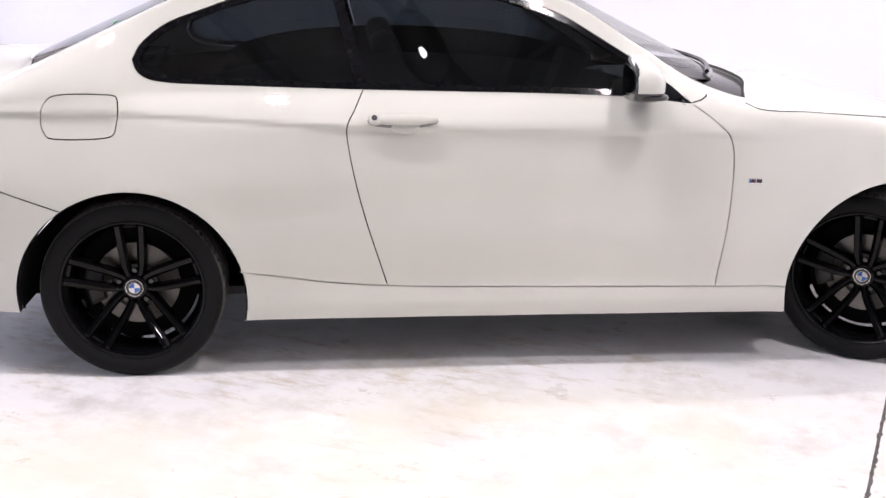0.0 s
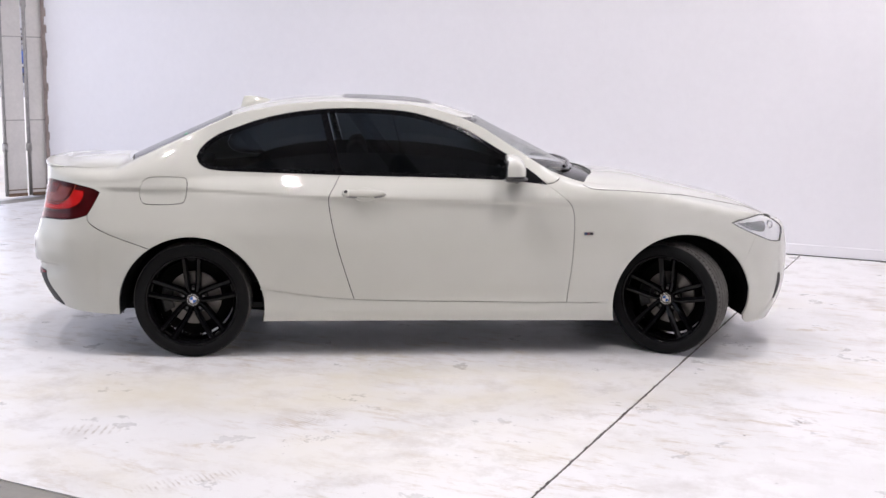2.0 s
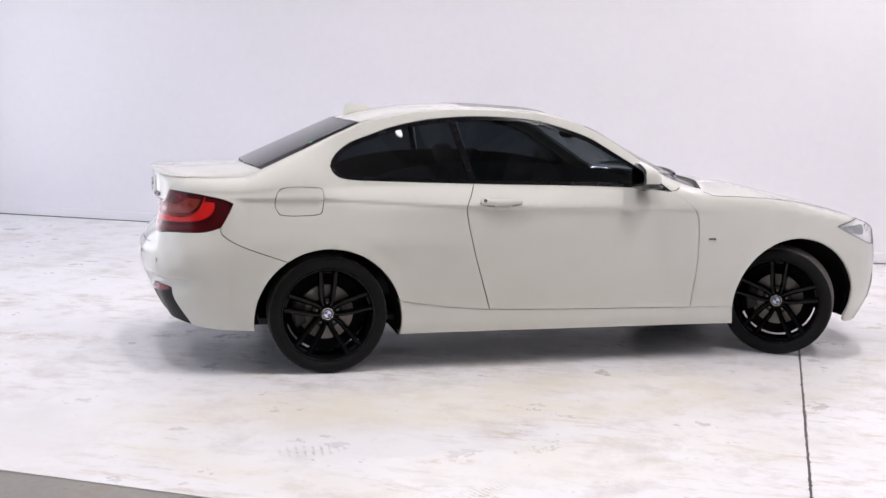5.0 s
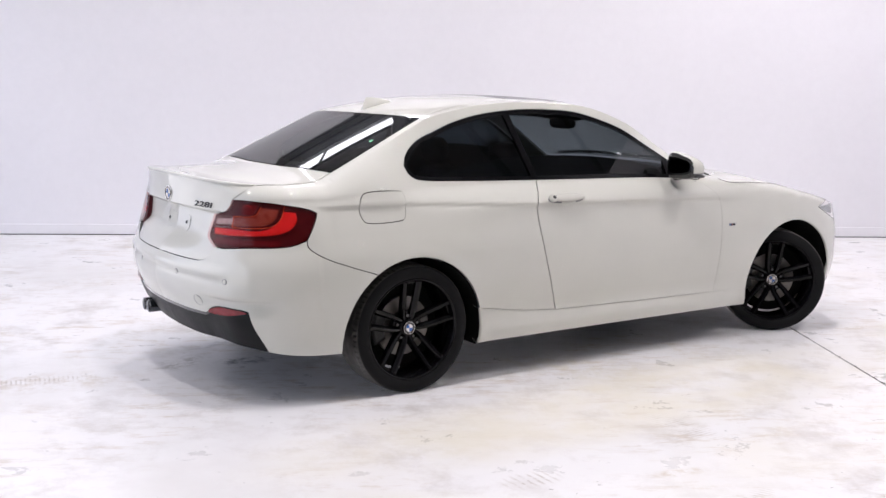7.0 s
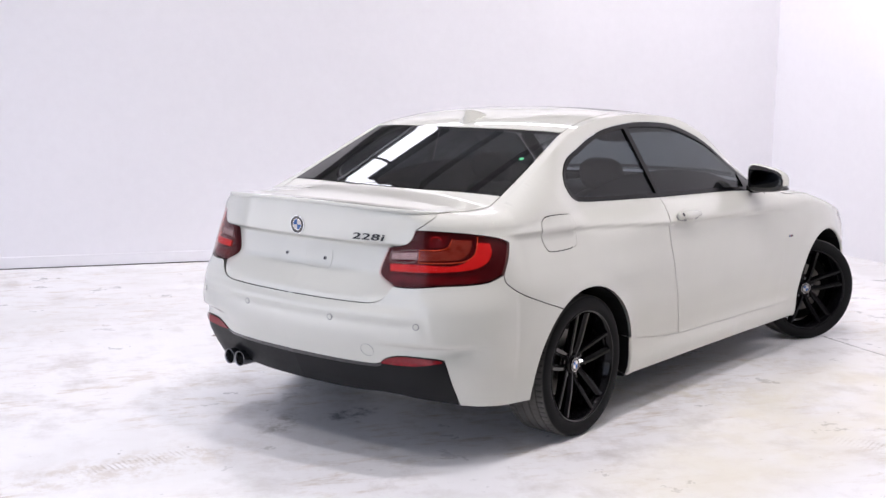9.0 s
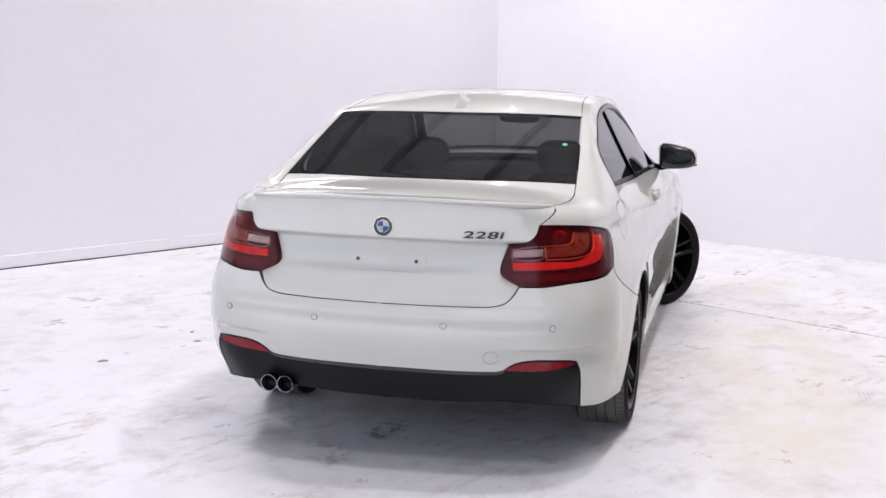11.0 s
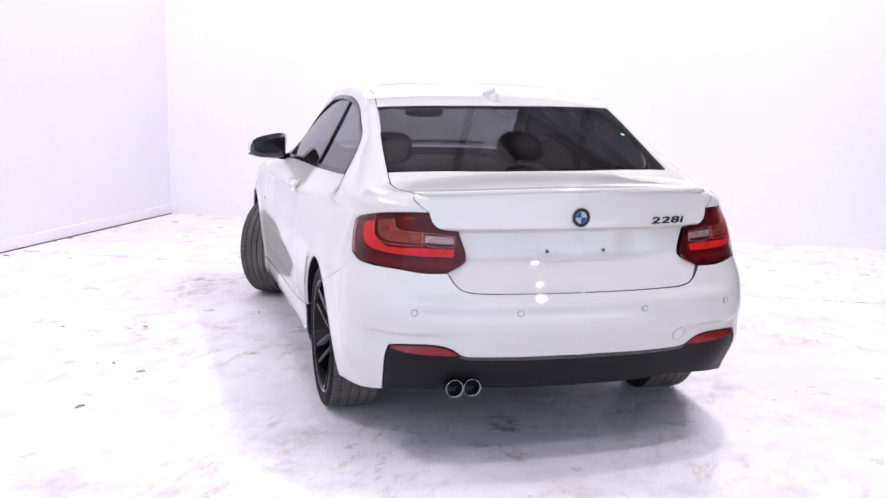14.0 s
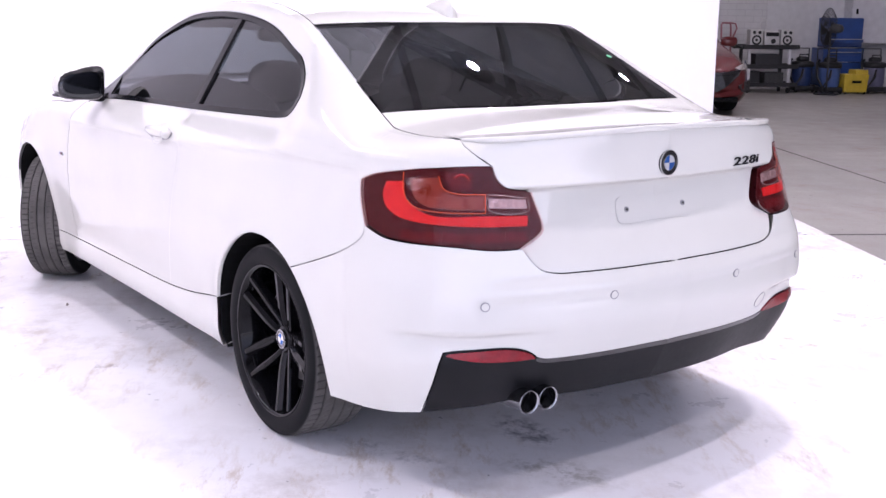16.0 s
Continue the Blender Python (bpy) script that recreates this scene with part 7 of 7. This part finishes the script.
for dy, name in ((0.36, "speaker"), (-0.36, "speaker")):
    sp_ = thing("stereo_speaker", "silver bookshelf speaker with a black woofer on the cart", "speaker", ROOM @ pose(WX, -7.15 + dy * 0.80, 0.84), "stereo")
    part("cabinet", boxed(-0.11, 0.11, -0.12, 0.12, 0, 0.30, 0.012), SILVER_PLASTIC, sp_)
    bm = bmesh.new()
    revolve(bm, [(0.0005, 0.0), (0.05, 0.01), (0.085, -0.012), (0.09, 0.0), (0.09, 0.02)], 24)
    part("woofer", bm, BLACK_SHELF, sp_, "black woofer", True, pose(-0.115, 0, 0.11, 0, 0, -90))
    for y in (-0.05, 0.05):
        part("tweeter", disc_bm(0.03, -0.008, 0.01, 16), BLACK_SHELF, sp_, m=pose(-0.112, y, 0.245, 0, 0, -90))
st = thing("stereo_unit", "silver and black stereo unit with a round dial on the cart", "stereo", ROOM @ pose(WX, -7.15, 0.84), "stereo")
part("case", boxed(-0.12, 0.12, -0.14, 0.14, 0, 0.27, 0.012), SILVER_PLASTIC, st)
part("display", boxed(-0.125, -0.118, -0.12, 0.12, 0.18, 0.25, 0.004), BLACK_GLOSS, st)
part("dial", disc_bm(0.045, -0.012, 0.01, 20), BLACK_SHELF, st, m=pose(-0.118, -0.02, 0.09, 0, 0, -90))
bm = bmesh.new()
tube(bm, [(0, 0.14 + 0.06 * math.sin(t), 0.36 + 0.14 * -math.cos(t)) for t in np.linspace(0, math.tau, 25)], 0.006, 6, False)
part("loop_aerial", bm, SILVER_PLASTIC, st, "thin loop aerial", True)

ht = thing("hand_truck", "faded red steel hand truck leaning at the wall", "hand truck", ROOM @ pose(16.75, -6.55, 0, 0, 8, 0))
bm = bmesh.new()
tube(bm, [(0, -0.06, 0.05), (0, -0.06, 1.22), (0, -0.04, 1.26), (0, 0.10, 1.26), (0, 0.12, 1.22), (0, 0.12, 0.05)], 0.018, 8)
tube(bm, [(-0.02, -0.02, 0.9), (-0.05, -0.10, 1.02), (-0.05, -0.16, 1.15), (-0.04, -0.14, 1.24), (0, -0.05, 1.26)], 0.016, 8)
for z in (0.2, 0.6, 0.9):
    tube(bm, [(0, -0.06, z), (0, 0.12, z)], 0.014, 8)
part("frame", bm, PINK_RED, ht, "red tube frame", True)
part("toe_plate", boxed(-0.22, 0.0, -0.20, 0.20, 0.03, 0.045, 0.004), PINK_RED, ht)
for sg in (-1, 1):
    part("wheel", disc_bm(0.11, -0.03, 0.03, 20), RUBBER, ht, m=pose(0.05, sg * 0.23, 0.11))
tagged(part("red_crate", boxed(-0.20, 0.20, -0.18, 0.18, 0, 0.42, 0.015), simple("orange_red_plastic", (0.42, 0.09, 0.05), 0.5, worn=0.2), None, "orange-red plastic crate on the floor", m=ROOM @ pose(16.2, -6.40, 0)), category="crate")

chest = thing("tool_chest", "tall blue steel tool chest with drawers", "tool chest", ROOM @ pose(16.85, -8.66, 0))
part("lower_cabinet", boxed(-0.28, 0.28, -0.42, 0.36, 0.10, 0.80, 0.012), BLUE_TOOL, chest)
part("upper_chest", boxed(-0.22, 0.28, -0.40, 0.26, 0.82, 1.36, 0.012), BLUE_TOOL, chest)
for z in (0.30, 0.52, 0.70, 0.78, 0.94):
    d_ = part("drawer", boxed(-0.29, -0.26, -0.39, 0.26, z - 0.085 if z < 0.7 else z - 0.035, z + 0.085 if z < 0.6 else z + 0.03, 0.004), BLUE_TOOL, chest)
    part("drawer_pull", boxed(-0.305, -0.285, -0.36, 0.24, z + 0.02, z + 0.035, 0.003), CHROME, d_)
for sg in (-1, 1):
    part("caster", disc_bm(0.05, -0.02, 0.02, 16), RUBBER, chest, m=pose(0, sg * 0.4, 0.05))


def vacuum(y, x, tub, label):
    v = thing("wet_vacuum", label, "vacuum cleaner", ROOM @ pose(x, y, 0), "wet vacuums")
    part("base", boxed(-0.20, 0.20, -0.20, 0.20, 0.03, 0.12, 0.03), BLACK_SHELF, v)
    bm = bmesh.new()
    revolve(bm, [(0.0005, 0.10), (0.165, 0.10), (0.185, 0.20), (0.185, 0.44), (0.175, 0.46), (0.0005, 0.46)], 24, "Z")
    part("tub", bm, tub, v, "round tub")
    part("motor_head", ellipsoid(bmesh.new(), (0, 0, 0.51), (0.20, 0.20, 0.065), 3.0, (20, 10)), BLACK_SHELF, v, smooth=True)
    part("motor_cap", ellipsoid(bmesh.new(), (0.02, -0.01, 0.60), (0.10, 0.115, 0.055), 2.8, (16, 8)), BLACK_SHELF, v, smooth=True)
    part("carry_handle", tube(bmesh.new(), [(-0.06, -0.09, 0.62), (-0.05, -0.08, 0.69), (-0.05, 0.08, 0.69), (-0.06, 0.09, 0.62)], 0.013, 8), BLACK_SHELF, v, smooth=True)
    bm = bmesh.new()
    tube(bm, [(0.15, -0.18, 0.45), (0.17, -0.18, 0.80), (0.17, 0.18, 0.80), (0.15, 0.18, 0.45)], 0.014, 8)
    part("push_bar", bm, BLACK_SHELF, v, smooth=True)
    bm = bmesh.new()
    tube(bm, [(-0.18, 0.05, 0.42), (-0.30, 0.12, 0.30), (-0.26, 0.22, 0.12), (-0.10, 0.27, 0.30), (0.02, 0.24, 0.55), (0.05, 0.18, 0.60)], 0.022, 8)
    part("hose", bm, BLACK_SHELF, v, smooth=True)
    for sx, sy in ((-1, -1), (-1, 1), (1, -1), (1, 1)):
        part("caster", disc_bm(0.035, -0.015, 0.015, 12), BLACK_SHELF, v, m=pose(sx * 0.16, sy * 0.16, 0.035))


vacuum(-7.86, 16.45, BLUE_TUB, "wet vacuum with a blue tub and black head")
vacuum(-8.22, 16.05, simple("pale_blue_tub", (0.055, 0.10, 0.25), 0.4, worn=0.2), "wet vacuum with a pale blue tub and black head")
vacuum(-9.16, 16.25, simple("violet_grey_tub", (0.10, 0.10, 0.16), 0.45, worn=0.2), "dark wet vacuum with a push bar")

bucket = thing("mop_bucket", "yellow plastic mop bucket on the workshop floor", "bucket", ROOM @ pose(15.95, -8.62, 0))
bm = bmesh.new()
box(bm, -0.18, 0.18, -0.24, 0.24, 0.03, 0.36, 0.02)
for v in bm.verts:
    k = 0.86 + 0.14 * (v.co.z / 0.36)
    v.co.x, v.co.y = v.co.x * k, v.co.y * k
part("tub", bm, YELLOW, bucket)
part("wringer", boxed(-0.16, 0.16, -0.22, 0.02, 0.34, 0.44, 0.02), YELLOW, bucket)
part("label_bar", boxed(-0.172, -0.166, -0.10, 0.08, 0.20, 0.26), BLACK_TRIM, bucket)
for sx, sy in ((-1, -1), (-1, 1), (1, -1), (1, 1)):
    part("caster", disc_bm(0.03, -0.012, 0.012, 12), BLACK_SHELF, bucket, m=pose(sx * 0.13, sy * 0.18, 0.03))

fan = thing("pedestal_fan", "black pedestal fan with a wire cage, turned aside", "fan", ROOM @ pose(15.7, -8.03, 0))
bm = bmesh.new()
revolve(bm, [(0.0005, 0.0), (0.22, 0.0), (0.22, 0.02), (0.05, 0.05), (0.0005, 0.05)], 24, "Z")
part("base", bm, BLACK_SHELF, fan)
bm = bmesh.new()
tube(bm, [(0, 0, 0.04), (0, 0, 1.10)], 0.018, 8)
part("pole", bm, CALIPER, fan, smooth=True)
head = pose(0, 0.0, 1.17, 0, 0, 226)
part("motor", ellipsoid(bmesh.new(), (0.10, 0, 0), (0.13, 0.08, 0.08), 2.4, (16, 10)), CALIPER, fan, smooth=True, m=head)
bm = bmesh.new()
for sgn, dx in ((-1, -0.10), (1, 0.02)):
    for k in range(28):
        a_ = k * math.tau / 28
        tube(bm, [(dx - 0.05 + 0.05, 0.05 * math.cos(a_), 0.05 * math.sin(a_)), (dx + sgn * 0.02, 0.24 * math.cos(a_), 0.24 * math.sin(a_)), (-0.04, 0.36 * math.cos(a_), 0.36 * math.sin(a_))], 0.004, 4, False)
for r in (0.12, 0.24, 0.36):
    tube(bm, [(-0.04 - (0.05 if r < 0.3 else 0), r * math.cos(t), r * math.sin(t)) for t in np.linspace(0, math.tau, 37)], 0.006, 6, False)
part("cage", bm, BLACK_SHELF, fan, "black wire cage", True, head)
for k in range(4):
    a_ = k * math.pi / 2
    bm = slab([(-0.06, 0.04 * math.cos(a_), 0.04 * math.sin(a_)), (-0.09, 0.30 * math.cos(a_ - 0.3), 0.30 * math.sin(a_ - 0.3)), (-0.04, 0.32 * math.cos(a_ + 0.35), 0.32 * math.sin(a_ + 0.35)), (-0.03, 0.05 * math.cos(a_ + 0.9), 0.05 * math.sin(a_ + 0.9))], 0.004, (1, 0, 0))
    part("blade", bm, BLACK_SHELF, fan, m=head)
cab_ = thing("wall_cupboard", "pale grey steel wall cupboard with a dark latch", "cupboard", ROOM @ pose(17.0, -9.62, 0.88))
part("body", boxed(-0.16, 0.2, -0.60, 0.72, 0, 1.2, 0.01), GREY_RESIN, cab_)
part("door", boxed(-0.18, -0.16, -0.58, 0.70, 0.02, 1.18, 0.006), simple("pale_grey_steel", (0.50, 0.50, 0.52), 0.4, worn=0.12), cab_)
part("latch", boxed(-0.20, -0.18, 0.60, 0.64, 0.55, 0.65, 0.004), BLACK_TRIM, cab_)
board = part("wall_board", boxed(-0.03, 0.0, -1.3, 1.3, 0.75, 2.3, 0.004), simple("grey_wall_panel", (0.47, 0.47, 0.47), 0.5, worn=0.1), None, "pale grey board on the workshop wall", m=ROOM @ pose(17.2, -8.7, 0))
tagged(board, category="board")

# a low bench with cartons behind the red car
bench_ = thing("work_bench", "grey steel work bench with cartons below", "bench", ROOM @ pose(16.7, -6.0, 0))
part("bench_top", boxed(-0.30, 0.30, -0.42, 0.34, 0.88, 0.93, 0.006), GREY_RESIN, bench_)
for sx in (-0.27, 0.27):
    for sy in (-0.39, 0.31):
        part("leg", boxed(sx - 0.02, sx + 0.02, sy - 0.02, sy + 0.02, 0, 0.88, 0.003), GREY_RESIN, bench_)
CARTON = simple("brown_carton", (0.25, 0.15, 0.085), 0.8, worn=0.2, scale=12, bump=0.05)
for y, w, h in ((-0.18, 0.34, 0.62), (0.14, 0.24, 0.5)):
    ct = tagged(part("carton", boxed(-0.2, 0.2, -w / 2, w / 2, 0, h, 0.006), CARTON, None, "brown cardboard carton under the bench", m=ROOM @ pose(16.68, -6.0 + y, 0)), category="carton", group="cartons")
    part("carton_flap", boxed(-0.2, 0.2, -0.012, 0.012, h - 0.001, h + 0.002), SILVER_PLASTIC, ct)
